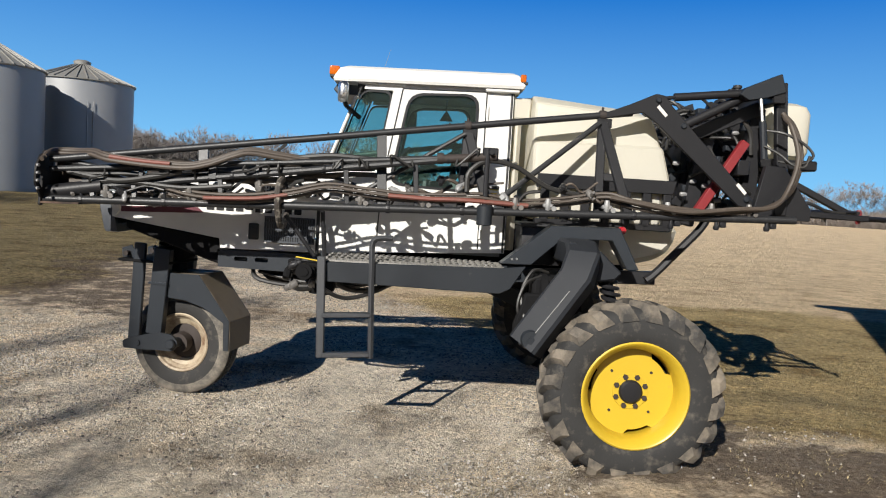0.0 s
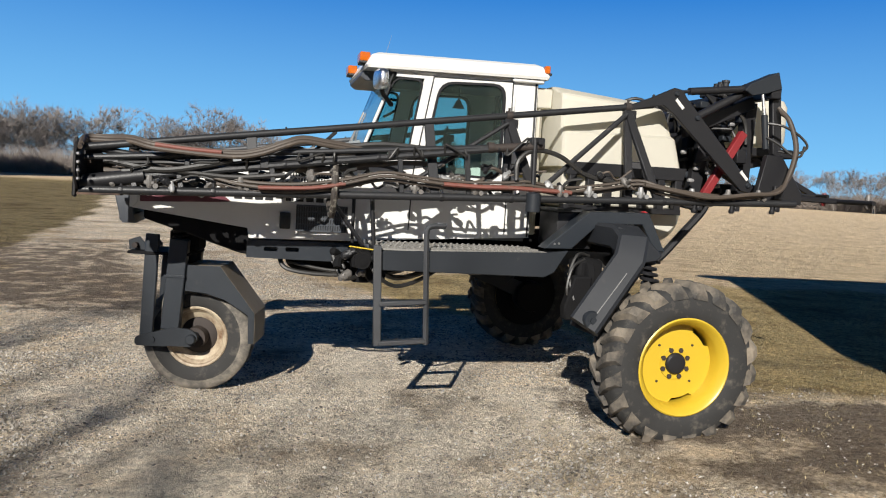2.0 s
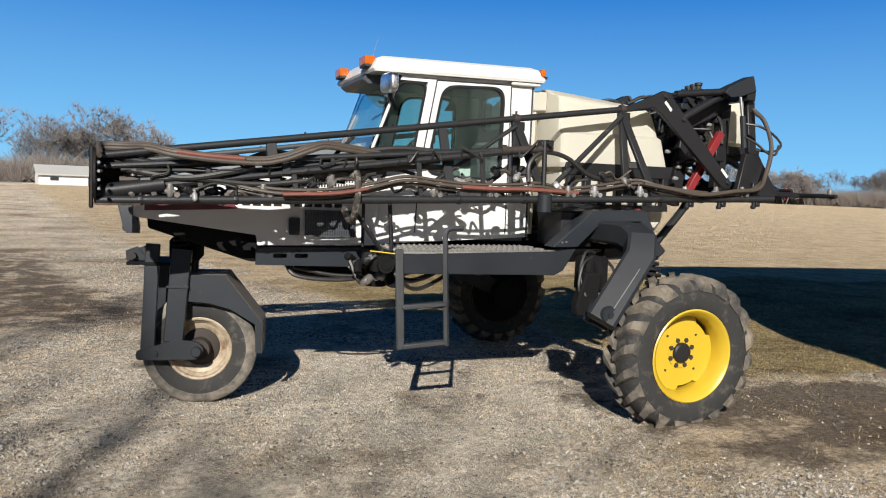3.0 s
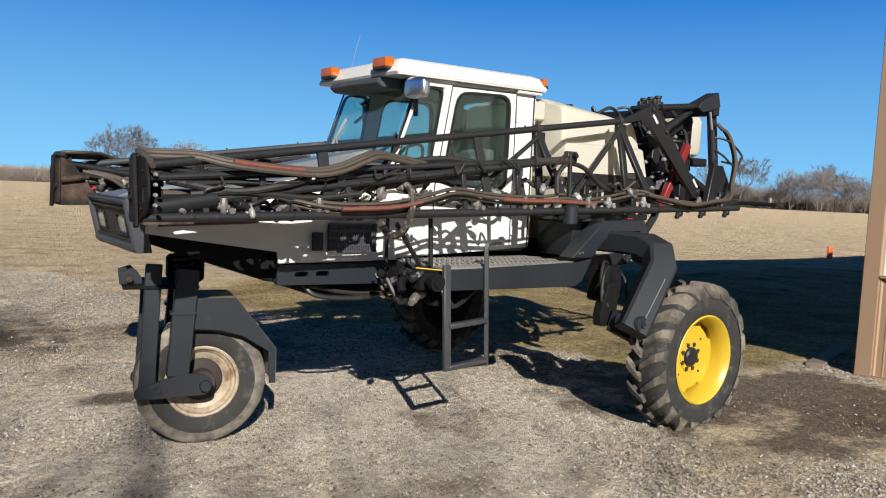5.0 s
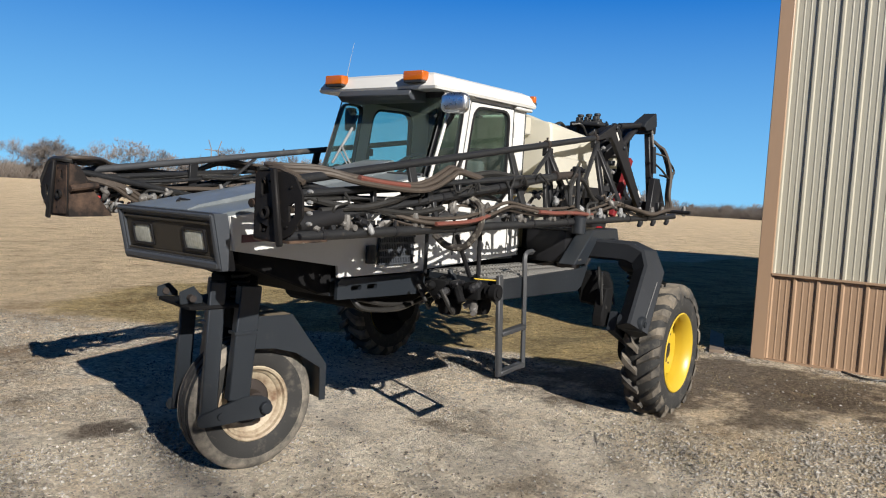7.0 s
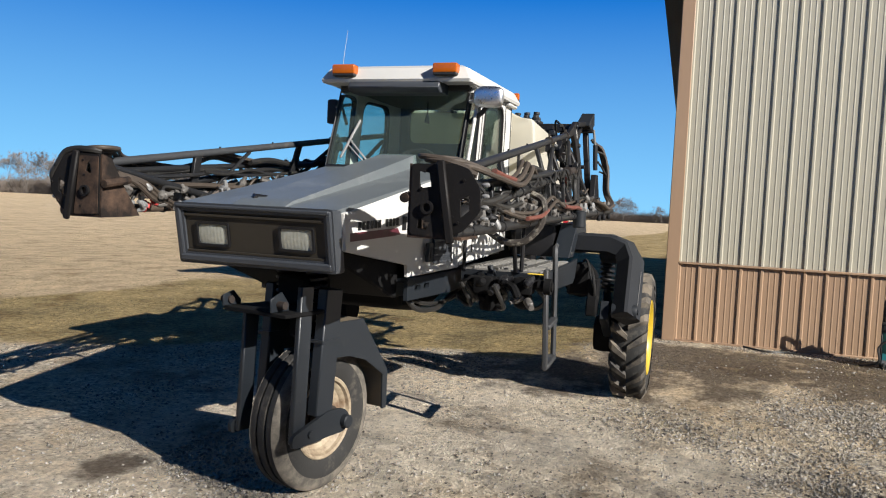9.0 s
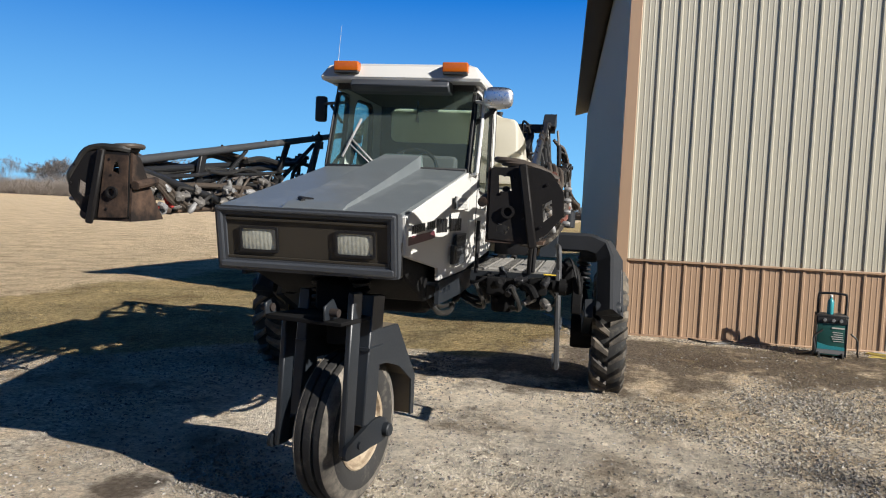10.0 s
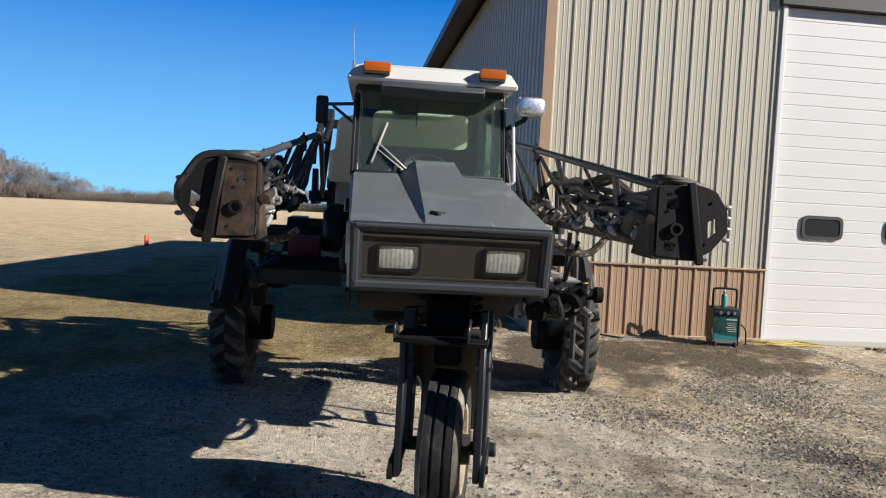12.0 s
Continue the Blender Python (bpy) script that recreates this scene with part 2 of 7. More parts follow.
M_STRAW = mat("straw_blades", (0.323, 0.254, 0.131), 0.85, 0, 0.35, 2, 20, 0.0)
M_CABLE = mat("yellow_cord", (0.424, 0.323, 0.077), 0.6)


# ---- mesh helpers ----
def finish(name, bm, material, angle=0.62):
    me = bpy.data.meshes.new(name)
    bmesh.ops.recalc_face_normals(bm, faces=bm.faces[:])
    bm.to_mesh(me)
    bm.free()
    me.materials.append(material)
    me.polygons.foreach_set("use_smooth", [True] * len(me.polygons))
    me.set_sharp_from_angle(angle=angle)
    return me


def islands(bm):
    """The loose pieces of bm, each as a bmesh of its own."""
    left, out = set(bm.verts), []
    while left:
        seed = left.pop()
        group, todo = {seed}, [seed]
        while todo:
            for e in todo.pop().link_edges:
                for v in e.verts:
                    if v in left:
                        left.discard(v)
                        group.add(v)
                        todo.append(v)
        t, m = bmesh.new(), {}
        for v in group:
            m[v] = t.verts.new(v.co)
        for f in {f for v in group for f in v.link_faces}:
            t.faces.new([m[v] for v in f.verts])
        out.append(t)
    bm.free()
    return sorted(out, key=lambda t: tuple(round(sum(v.co[k] for v in t.verts) / len(t.verts), 4) for k in range(3)))


def parts(name, bm, material, parent, label="", angle=0.62):
    """Each loose piece of bm as a part of its own."""
    return [part(name, t, material, parent, label, angle) for t in islands(bm)]


def part(name, bm, material, parent, label="", angle=0.62):
    ob = new(name, finish(name, bm, material, angle))
    ob.parent = parent
    return tagged(ob, label)


def thing(name, m, label, category, group="", kind=""):
    ob = new(name)
    ob.matrix_world = m
    ob.empty_display_size = 0.2
    return tagged(ob, label, category, group, kind)


def piece(parent, name, mesh, m=None):
    ob = new(name, mesh)
    ob.parent = parent
    if m is not None:
        ob.matrix_basis = m
    return ob


def B():
    return bmesh.new()


def bev(bm, off, seg=2, geom=None):
    if off:
        bmesh.ops.bevel(bm, geom=geom or bm.edges[:], offset=off, segments=seg, affect="EDGES", profile=0.6, clamp_overlap=True)
    return bm


def addbox(bm, x0, x1, y0, y1, z0, z1, off=0.0, seg=1):
    """A bevelled block joined to bm."""
    t = B()
    bmesh.ops.create_cube(t, size=1, matrix=Matrix.Translation(((x0 + x1) / 2, (y0 + y1) / 2, (z0 + z1) / 2)) @ Matrix.Diagonal((abs(x1 - x0), abs(y1 - y0), abs(z1 - z0), 1)))
    bev(t, off, seg)
    return join(bm, t)


def join(bm, t, m=None):
    if m is not None:
        bmesh.ops.transform(t, matrix=m, verts=t.verts[:])
    me = bpy.data.meshes.new("tmp")
    t.to_mesh(me)
    t.free()
    bm.from_mesh(me)
    bpy.data.meshes.remove(me)
    return bm


def beam(bm, p, q, w, h, up=(0, 0, 1), off=0.006):
    """A bar of section w by h from p to q; h lies along up."""
    p, q = Vector(p), Vector(q)
    d = q - p
    z = d.normalized()
    y = (Vector(up) - z * Vector(up).dot(z))
    y = y.normalized() if y.length > 1e-4 else z.orthogonal().normalized()
    x = y.cross(z)
    m = Matrix((x, y, z)).transposed().to_4x4()
    m.translation = (p + q) / 2
    t = B()
    bmesh.ops.create_cube(t, size=1, matrix=Matrix.Diagonal((w, h, d.length, 1)))
    bev(t, off, 1)
    return join(bm, t, m)


def curve_pts(pts, n=8):
    """A smooth line through the points."""
    pts = [Vector(p) for p in pts]
    pts = [pts[0] * 2 - pts[1]] + pts + [pts[-1] * 2 - pts[-2]]
    out = []
    for a, b, c, d in zip(pts, pts[1:], pts[2:], pts[3:]):
        for i in range(n):
            t = i / n
            out.append(0.5 * ((2 * b) + (c - a) * t + (2 * a - 5 * b + 4 * c - d) * t * t + (3 * b - a - 3 * c + d) * t ** 3))
    return out + [pts[-2]]


def tube(bm, pts, r, n=8, flat=None, r2=None):
    """A tube along a line of points; flat: (w, h) for a box section; r2: end radius."""
    pts = [Vector(p) for p in pts]
    dirs = [(b - a).normalized() for a, b in zip(pts, pts[1:])]
    tang = [dirs[0]] + [(a + b).normalized() if (a + b).length > 1e-6 else a for a, b in zip(dirs, dirs[1:])] + [dirs[-1]]
    u = tang[0].orthogonal().normalized()
    if flat:
        u = (Vector((0, 0, 1)) - tang[0] * tang[0].z)
        u = u.normalized() if u.length > 0.05 else tang[0].orthogonal().normalized()
    rings = []
    for i, (p, t) in enumerate(zip(pts, tang)):
        u = (u - t * u.dot(t)).normalized()
        v = t.cross(u)
        rad = r if r2 is None else r + (r2 - r) * i / (len(pts) - 1)
        if flat:
            w, h = flat
            c = min(w, h) * 0.12
            sec = [(w / 2, h / 2 - c), (w / 2 - c, h / 2), (-w / 2 + c, h / 2), (-w / 2, h / 2 - c), (-w / 2, -h / 2 + c), (-w / 2 + c, -h / 2), (w / 2 - c, -h / 2), (w / 2, -h / 2 + c)]
            rings.append([bm.verts.new(p + v * a + u * b) for a, b in sec])
        else:
            rings.append([bm.verts.new(p + (u * math.cos(k * math.tau / n) + v * math.sin(k * math.tau / n)) * rad) for k in range(n)])
    for a, b in zip(rings, rings[1:]):
        k = len(a)
        for i in range(k):
            bm.faces.new((a[i], a[(i + 1) % k], b[(i + 1) % k], b[i]))
    bm.faces.new(rings[0][::-1])
    bm.faces.new(rings[-1])
    return bm


def pipe(bm, p, q, r, n=10):
    return tube(bm, [p, q], r, n)


def hose(bm, pts, r, n=8, k=8):
    return tube(bm, curve_pts(pts, k), r, n)


def rounded(pts, r, k=4):
    """A polygon with its corners rounded."""
    out = []
    m = len(pts)
    for i in range(m):
        a, b, c = (Vector((*pts[j % m], 0)) for j in (i - 1, i, i + 1))
        u, v = (a - b), (c - b)
        d = min(r, u.length * 0.45, v.length * 0.45)
        p, q = b + u.normalized() * d, b + v.normalized() * d
        for s in range(k + 1):
            t = s / k
            w = p * (1 - t) ** 2 + b * 2 * t * (1 - t) + q * t * t
            out.append((w.x, w.y))
    return out


def plate(bm, outer, y0, y1, holes=(), off=0.0, plane="xz"):
    """A sheet with holes, drawn in the plane given and as thick as y0 to y1 (across the plane)."""
    t = B()
    put = {"xz": lambda a, b, c: (a, c, b), "yz": lambda a, b, c: (c, a, b), "xy": lambda a, b, c: (a, b, c)}[plane]
    edges = []
    for loop in (outer, *holes):
        vs = [t.verts.new(put(a, b, y0)) for a, b in loop]
        edges += [t.edges.new((vs[i], vs[(i + 1) % len(vs)])) for i in range(len(vs))]
    if holes:
        bmesh.ops.triangle_fill(t, edges=edges, use_beauty=True, use_dissolve=False)
    else:
        t.faces.new(t.verts[:])
    g = bmesh.ops.extrude_face_region(t, geom=t.faces[:])
    ax = {"xz": 1, "yz": 0, "xy": 2}[plane]
    d = Vector((0, 0, 0))
    d[ax] = y1 - y0
    bmesh.ops.translate(t, vec=d, verts=[v for v in g["geom"] if isinstance(v, bmesh.types.BMVert)])
    if off and not holes:
        bev(t, off, 1)
    return join(bm, t)


def lathe(bm, profile, n, c=(0, 0, 0), axis="y", closed=False):
    """Turn a profile of (radius, place along the axis) about the axis through c."""
    rings = []
    for r, a in profile:
        ring = []
        for k in range(n):
            co, si = math.cos(k * math.tau / n) * r, math.sin(k * math.tau / n) * r
            v = {"y": (co, a, si), "z": (co, si, a), "x": (a, co, si)}[axis]
            ring.append(bm.verts.new((v[0] + c[0], v[1] + c[1], v[2] + c[2])))
        rings.append(ring)
    pairs = list(zip(rings, rings[1:])) + ([(rings[-1], rings[0])] if closed else [])
    for a, b in pairs:
        for i in range(n):
            bm.faces.new((a[i], a[(i + 1) % n], b[(i + 1) % n], b[i]))
    if not closed:
        bm.faces.new(rings[0][::-1])
        bm.faces.new(rings[-1])
    return bm


# ---- ground: one sheet from the yard to the horizon ----
def smooth(a, b, x):
    t = np.clip((x - a) / (b - a), 0, 1)
    return t * t * (3 - 2 * t)


def ground_z(x, y):
    """Height of the yard: level round the machine, a low rise to the shed, a slight fall to the field."""
    x, y = np.asarray(x, float), np.asarray(y, float)
    rise = 0.155 * smooth(-0.5, 3.3, x + 0.25 * (4.0 - y)) * smooth(7.0, 4.6, y)
    r = np.hypot(x, y - 4)
    fall = -0.3 * smooth(9, 26, r) * smooth(-4, 2, y)
    return rise + fall


def gz(x, y):
    return float(ground_z(x, y))


def axis_lines(lo, hi, step, far):
    a = list(np.arange(lo, hi + 1e-6, step))
    d, v = step, hi
    while v < far:
        d *= 1.16
        v += d
        a.append(v)
    d, v = step, lo
    while v > -far:
        d *= 1.16
        v -= d
        a.insert(0, v)
    return np.array(a)


def drive_mid(y):
    """The middle of the gravel drive, which leaves the yard and runs away to the far road."""
    return np.interp(y, [0, 6, 10, 15, 21, 38, 100, 140], [-1.6, -2.0, -2.7, -4.2, -5.2, -8.2, -20, -28])


def drive_half(y):
    return np.interp(y, [0, 6, 10, 15, 21, 38, 140], [5.5, 4.2, 2.4, 1.8, 1.7, 1.5, 1.3])


def zones(x, y):
    """Shares of gravel, grass and dirt; what is left is stubble field."""
    wob = np.array([noise.noise((float(a) * 0.45, float(b) * 0.45, 3.0)) for a, b in zip(x, y)])
    wob2 = np.array([noise.noise((float(a) * 1.3, float(b) * 1.3, 9.0)) for a, b in zip(x, y)])
    d = np.abs(x - drive_mid(y)) - drive_half(y) + wob * 0.9 + wob2 * 0.35
    gravel = smooth(0.6, -0.6, d)
    gravel = np.maximum(gravel, smooth(5.6, 4.3, y + wob * 1.2 + np.clip(x - 1.5, 0, 9) * 0.35) * smooth(-30, -22, x))
    west = smooth(0.3, -0.3, x - drive_mid(y))
    lawn = west * smooth(90, 60, y) * smooth(3, 5, y)
    grass = np.maximum(lawn, smooth(12.6, 11.2, y + wob * 1.4) * (1 - west) * smooth(-2.0, 1.2, x + wob2 * 0.8))
    wall = 3.4 + 0.066 * (4.2 - y)
    apron = smooth(0.8, 2.0, x + wob * 0.7 + wob2 * 0.4) * smooth(5.2, 4.2, y + wob * 0.6) * smooth(0.6, 1.8, y + wob * 0.5) * smooth(0.15, 0.5, wall - x + wob2 * 0.15)
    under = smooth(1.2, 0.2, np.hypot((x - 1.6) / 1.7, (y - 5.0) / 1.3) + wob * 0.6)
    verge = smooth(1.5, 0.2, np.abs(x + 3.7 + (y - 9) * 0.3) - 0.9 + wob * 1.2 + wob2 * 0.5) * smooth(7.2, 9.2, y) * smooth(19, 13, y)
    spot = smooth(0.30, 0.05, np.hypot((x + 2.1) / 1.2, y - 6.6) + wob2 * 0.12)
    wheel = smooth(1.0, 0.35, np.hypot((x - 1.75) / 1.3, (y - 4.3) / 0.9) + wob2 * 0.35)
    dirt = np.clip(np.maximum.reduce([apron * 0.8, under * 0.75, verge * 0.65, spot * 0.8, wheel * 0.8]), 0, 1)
    return gravel, grass * (1 - gravel), dirt


def dust_share(x, y):
    """Packed tan dust where machines turn, in the middle of the yard."""
    wob = np.array([noise.noise((float(a) * 0.8, float(b) * 0.8, 13.0)) for a, b in zip(x, y)])
    return smooth(1.1, 0.4, np.hypot((x + 1.0) / 2.5, (y - 5.1) / 2.3) + wob * 0.5)


def lawn_share(x, y):
    """The greener mown lawn west of the drive."""
    return smooth(0.5, -1.5, x - drive_mid(y)) * smooth(95, 60, y)


gx, gy = axis_lines(-9, 9, 0.14, 1800), axis_lines(-2, 15, 0.14, 1800)
GX, GY = np.meshgrid(gx, gy)
px, py = GX.ravel(), GY.ravel()
near = np.exp(-((px - 0) ** 2 + (py - 5) ** 2) / 160)
pz = ground_z(px, py) + near * np.array([noise.noise((float(a) * 1.1, float(b) * 1.1, 1.0)) * 0.012 + noise.noise((float(a) * 3.3, float(b) * 3.3, 5.0)) * 0.007 for a, b in zip(px, py)])
nx, ny = len(gx), len(gy)
idx = np.arange(nx * ny).reshape(ny, nx)
quads = np.stack([idx[:-1, :-1], idx[:-1, 1:], idx[1:, 1:], idx[1:, :-1]], -1).reshape(-1, 4)
gme = bpy.data.meshes.new("ground")
gme.from_pydata(np.stack([px, py, pz], -1).tolist(), [], quads.tolist())
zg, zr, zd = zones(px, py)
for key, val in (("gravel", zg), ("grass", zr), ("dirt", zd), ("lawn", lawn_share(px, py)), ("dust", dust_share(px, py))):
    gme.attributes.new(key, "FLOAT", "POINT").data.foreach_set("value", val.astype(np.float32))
gme.polygons.foreach_set("use_smooth", [True] * len(gme.polygons))
ground = tagged(new("ground", gme), "gravel yard with straw grass, mud and stubble field", "ground", kind="structure")


def ground_material():
    m = bpy.data.materials.new("yard_ground")
    m.use_nodes = True
    n, l = m.node_tree.nodes, m.node_tree.links
    p = n["Principled BSDF"]
    p.inputs["Roughness"].default_value, p.inputs["Specular IOR Level"].default_value = 0.95, 0.15
    tc = n.new("ShaderNodeTexCoord")

    def tex(kind, scale, detail=4.0, rough=0.6, w=(1, 1, 1)):
        t = n.new(kind)
        t.inputs["Scale"].default_value = scale
        if kind == "ShaderNodeTexNoise":
            t.inputs["Detail"].default_value, t.inputs["Roughness"].default_value = detail, rough
        mp = n.new("ShaderNodeMapping")
        mp.inputs["Scale"].default_value = w
        l.new(tc.outputs["Object"], mp.inputs[0]), l.new(mp.outputs[0], t.inputs["Vector"])
        return t

    def ramp(src, stops):
        r = n.new("ShaderNodeValToRGB")
        while len(r.color_ramp.elements) < len(stops):
            r.color_ramp.elements.new(0.5)
        for e, (pos, c) in zip(r.color_ramp.elements, stops):
            e.position, e.color = pos, (*c, 1)
        l.new(src, r.inputs[0])
        return r.outputs[0]

    def mix(f, a, b, mode="MIX"):
        x = n.new("ShaderNodeMix")
        x.data_type, x.blend_type = "RGBA", mode
        if isinstance(f, float):
            x.inputs[0].default_value = f
        else:
            l.new(f, x.inputs[0])
        l.new(a, x.inputs[6]), l.new(b, x.inputs[7])
        return x.outputs[2]

    def math_(op, a, b):
        x = n.new("ShaderNodeMath")
        x.operation, x.use_clamp = op, True
        for i, v in enumerate((a, b)):
            if isinstance(v, float):
                x.inputs[i].default_value = v
            else:
                l.new(v, x.inputs[i])
        return x.outputs[0]

    def attr(key):
        a = n.new("ShaderNodeAttribute")
        a.attribute_name = key
        return a.outputs["Fac"]

    big, mid, small = tex("ShaderNodeTexNoise", 0.5, 5), tex("ShaderNodeTexNoise", 3.0, 6, 0.65), tex("ShaderNodeTexNoise", 28, 6, 0.7)
    cells = tex("ShaderNodeTexVoronoi", 42)
    pebble = tex("ShaderNodeTexNoise", 75, 5, 0.75)
    # crushed stone: grey and buff chips over fine tan grit
    chips = ramp(cells.outputs["Color"], [(0.0, (0.22, 0.2, 0.175)), (0.35, (0.48, 0.445, 0.39)), (0.7, (0.67, 0.635, 0.575)), (1.0, (0.84, 0.81, 0.75))])
    grit = ramp(small.outputs["Fac"], [(0.25, (0.29, 0.235, 0.175)), (0.5, (0.62, 0.535, 0.425)), (0.8, (0.81, 0.725, 0.6))])
    sel = n.new("ShaderNodeMapRange")
    sel.inputs[1].default_value, sel.inputs[2].default_value = 0.38, 0.6
    l.new(mid.outputs["Fac"], sel.inputs[0])
    gravel = mix(sel.outputs[0], grit, chips)
    tone = ramp(big.outputs["Fac"], [(0.34, (0.48, 0.4, 0.32)), (0.44, (0.92, 0.87, 0.8)), (0.62, (1.25, 1.21, 1.15))])
    gravel = mix(1.0, gravel, tone, "MULTIPLY")
    gaps = ramp(cells.outputs["Distance"], [(0.25, (1.08, 1.08, 1.08)), (0.6, (0.95, 0.94, 0.93)), (0.9, (0.5, 0.47, 0.43))])
    gravel = mix(0.8, gravel, gaps, "MULTIPLY")
    dusty = ramp(small.outputs["Fac"], [(0.3, (0.55, 0.485, 0.4)), (0.5, (0.8, 0.725, 0.615)), (0.7, (0.88, 0.81, 0.7))])
    soil = tex("ShaderNodeTexNoise", 1.1, 7, 0.65)
    dn = n.new("ShaderNodeMath")
    dn.operation, dn.use_clamp = "MULTIPLY", True
    l.new(attr("dust"), dn.inputs[0]), l.new(ramp(soil.outputs["Fac"], [(0.4, (0.35, 0.35, 0.35)), (0.54, (0.9, 0.9, 0.9))]), dn.inputs[1])
    gravel = mix(dn.outputs[0], gravel, dusty)
    gravel = mix(ramp(soil.outputs["Fac"], [(0.33, (0.75, 0.75, 0.75)), (0.43, (0.0, 0.0, 0.0))]), gravel, ramp(small.outputs["Fac"], [(0.25, (0.09, 0.068, 0.048)), (0.55, (0.2, 0.16, 0.12)), (0.8, (0.32, 0.27, 0.21))]))
    clod = tex("ShaderNodeTexNoise", 11.0, 8, 0.8)
    gravel = mix(1.0, gravel, ramp(clod.outputs["Fac"], [(0.34, (0.5, 0.45, 0.39)), (0.46, (1.0, 0.97, 0.92)), (0.6, (1.36, 1.33, 1.28))]), "MULTIPLY")
    # straw-pale winter grass with olive patches
    straw = ramp(small.outputs["Fac"], [(0.25, (0.13, 0.097, 0.05)), (0.5, (0.34, 0.262, 0.142)), (0.75, (0.5, 0.41, 0.25))])
    olive = ramp(small.outputs["Fac"], [(0.25, (0.05, 0.042, 0.026)), (0.55, (0.15, 0.125, 0.078)), (0.8, (0.27, 0.222, 0.142))])
    gsel = n.new("ShaderNodeMapRange")
    gsel.inputs[1].default_value, gsel.inputs[2].default_value = 0.56, 0.76
    l.new(big.outputs["Fac"], gsel.inputs[0])
    lawn = mix(1.0, olive, ramp(clod.outputs["Fac"], [(0.36, (0.6, 0.55, 0.5)), (0.5, (1.2, 1.17, 1.05)), (0.66, (1.6, 1.5, 1.32))]), "MULTIPLY")
    grass = mix(attr("lawn"), mix(gsel.outputs[0], straw, olive), lawn)
    grass = mix(1.0, grass, ramp(clod.outputs["Fac"], [(0.36, (0.55, 0.5, 0.44)), (0.49, (1.05, 1.05, 1.0)), (0.62, (1.55, 1.5, 1.35))]), "MULTIPLY")
    grass = mix(1.0, grass, ramp(soil.outputs["Fac"], [(0.36, (0.6, 0.52, 0.42)), (0.48, (1.0, 0.99, 0.92)), (0.6, (1.25, 1.2, 1.12))]), "MULTIPLY")
    # stubble field: pale tan with faint rows
    rows = tex("ShaderNodeTexNoise", 1.7, 9, 0.78, (0.8, 1.0, 1.0))
    field = ramp(small.outputs["Fac"], [(0.25, (0.34, 0.255, 0.162)), (0.5, (0.61, 0.485, 0.328)), (0.78, (0.77, 0.645, 0.47))])
    field = mix(1.0, field, ramp(clod.outputs["Fac"], [(0.36, (0.72, 0.68, 0.62)), (0.5, (1.0, 0.99, 0.97)), (0.63, (1.2, 1.19, 1.16))]), "MULTIPLY")
    field = mix(1.0, field, ramp(rows.outputs["Fac"], [(0.36, (0.6, 0.54, 0.47)), (0.47, (0.95, 0.93, 0.9)), (0.6, (1.22, 1.2, 1.15))]), "MULTIPLY")
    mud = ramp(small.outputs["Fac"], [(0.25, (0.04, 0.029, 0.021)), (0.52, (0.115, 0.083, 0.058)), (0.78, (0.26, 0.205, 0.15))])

    def broken(a, amount):
        x = math_("ADD", a, 0.0)
        nz = n.new("ShaderNodeMath")
        nz.operation = "MULTIPLY_ADD"
        nz.inputs[1].default_value, nz.inputs[2].default_value = amount, -amount / 2
        l.new(mid.outputs["Fac"], nz.inputs[0])
        s = math_("ADD", x, nz.outputs[0])
        r = n.new("ShaderNodeMapRange")
        r.inputs[1].default_value, r.inputs[2].default_value = 0.32, 0.68
        l.new(s, r.inputs[0])
        return r.outputs[0]

    col = mix(broken(attr("grass"), 1.1), field, grass)
    col = mix(broken(attr("gravel"), 1.2), col, gravel)
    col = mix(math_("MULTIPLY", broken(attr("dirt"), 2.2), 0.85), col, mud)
    l.new(col, p.inputs["Base Color"])
    h = n.new("ShaderNodeMath")
    h.operation = "ADD"
    l.new(pebble.outputs["Fac"], h.inputs[0]), l.new(small.outputs["Fac"], h.inputs[1])
    b = n.new("ShaderNodeBump")
    b.inputs["Strength"].default_value, b.inputs["Distance"].default_value = 1.0, 0.06
    l.new(h.outputs[0], b.inputs["Height"]), l.new(b.outputs[0], p.inputs["Normal"])
    return m


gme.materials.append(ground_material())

# ---- machine shed: ribbed steel, tan wainscot, white overhead door ----
SHED = pose(3.40, 4.20, 0.155, 0, 0, 3.8)     # x runs along the side wall, -y along the front
SH_EAVE, SH_LEN, SH_WID, SH_WAIN = 5.05, 20.0, 11.0, 0.845
DOOR_L, DOOR_R, DOOR_H = 2.91, 7.56, 4.02
shed = thing("machine_shed", SHED, "cream ribbed steel machine shed with tan wainscot", "building")
SH_RIDGE = SH_EAVE + SH_WID / 2 * 0.3
bm = B()
gable = [(0, 0), (0, SH_EAVE), (-SH_WID / 2, SH_RIDGE), (-SH_WID, SH_EAVE), (-SH_WID, 0), (-DOOR_R, 0), (-DOOR_R, DOOR_H), (-DOOR_L, DOOR_H), (-DOOR_L, 0)]
plate(bm, gable, 0.02, 0.14, plane="yz")
front = part("front_wall", bm, M_CREAM, shed, "cream ribbed steel gable wall")
bm = B()
plate(bm, [(0.14, 0), (SH_LEN, 0), (SH_LEN, SH_EAVE), (0.14, SH_EAVE)], -0.12, 0.0)
side = part("side_wall", bm, M_CREAM, shed, "cream ribbed steel side wall")
bm = B()
plate(bm, [(0.14, 0), (SH_LEN, 0), (SH_LEN, SH_EAVE), (0.14, SH_EAVE)], -SH_WID, -SH_WID + 0.12)
part("far_side_wall", bm, M_CREAM, shed)
bm = B()
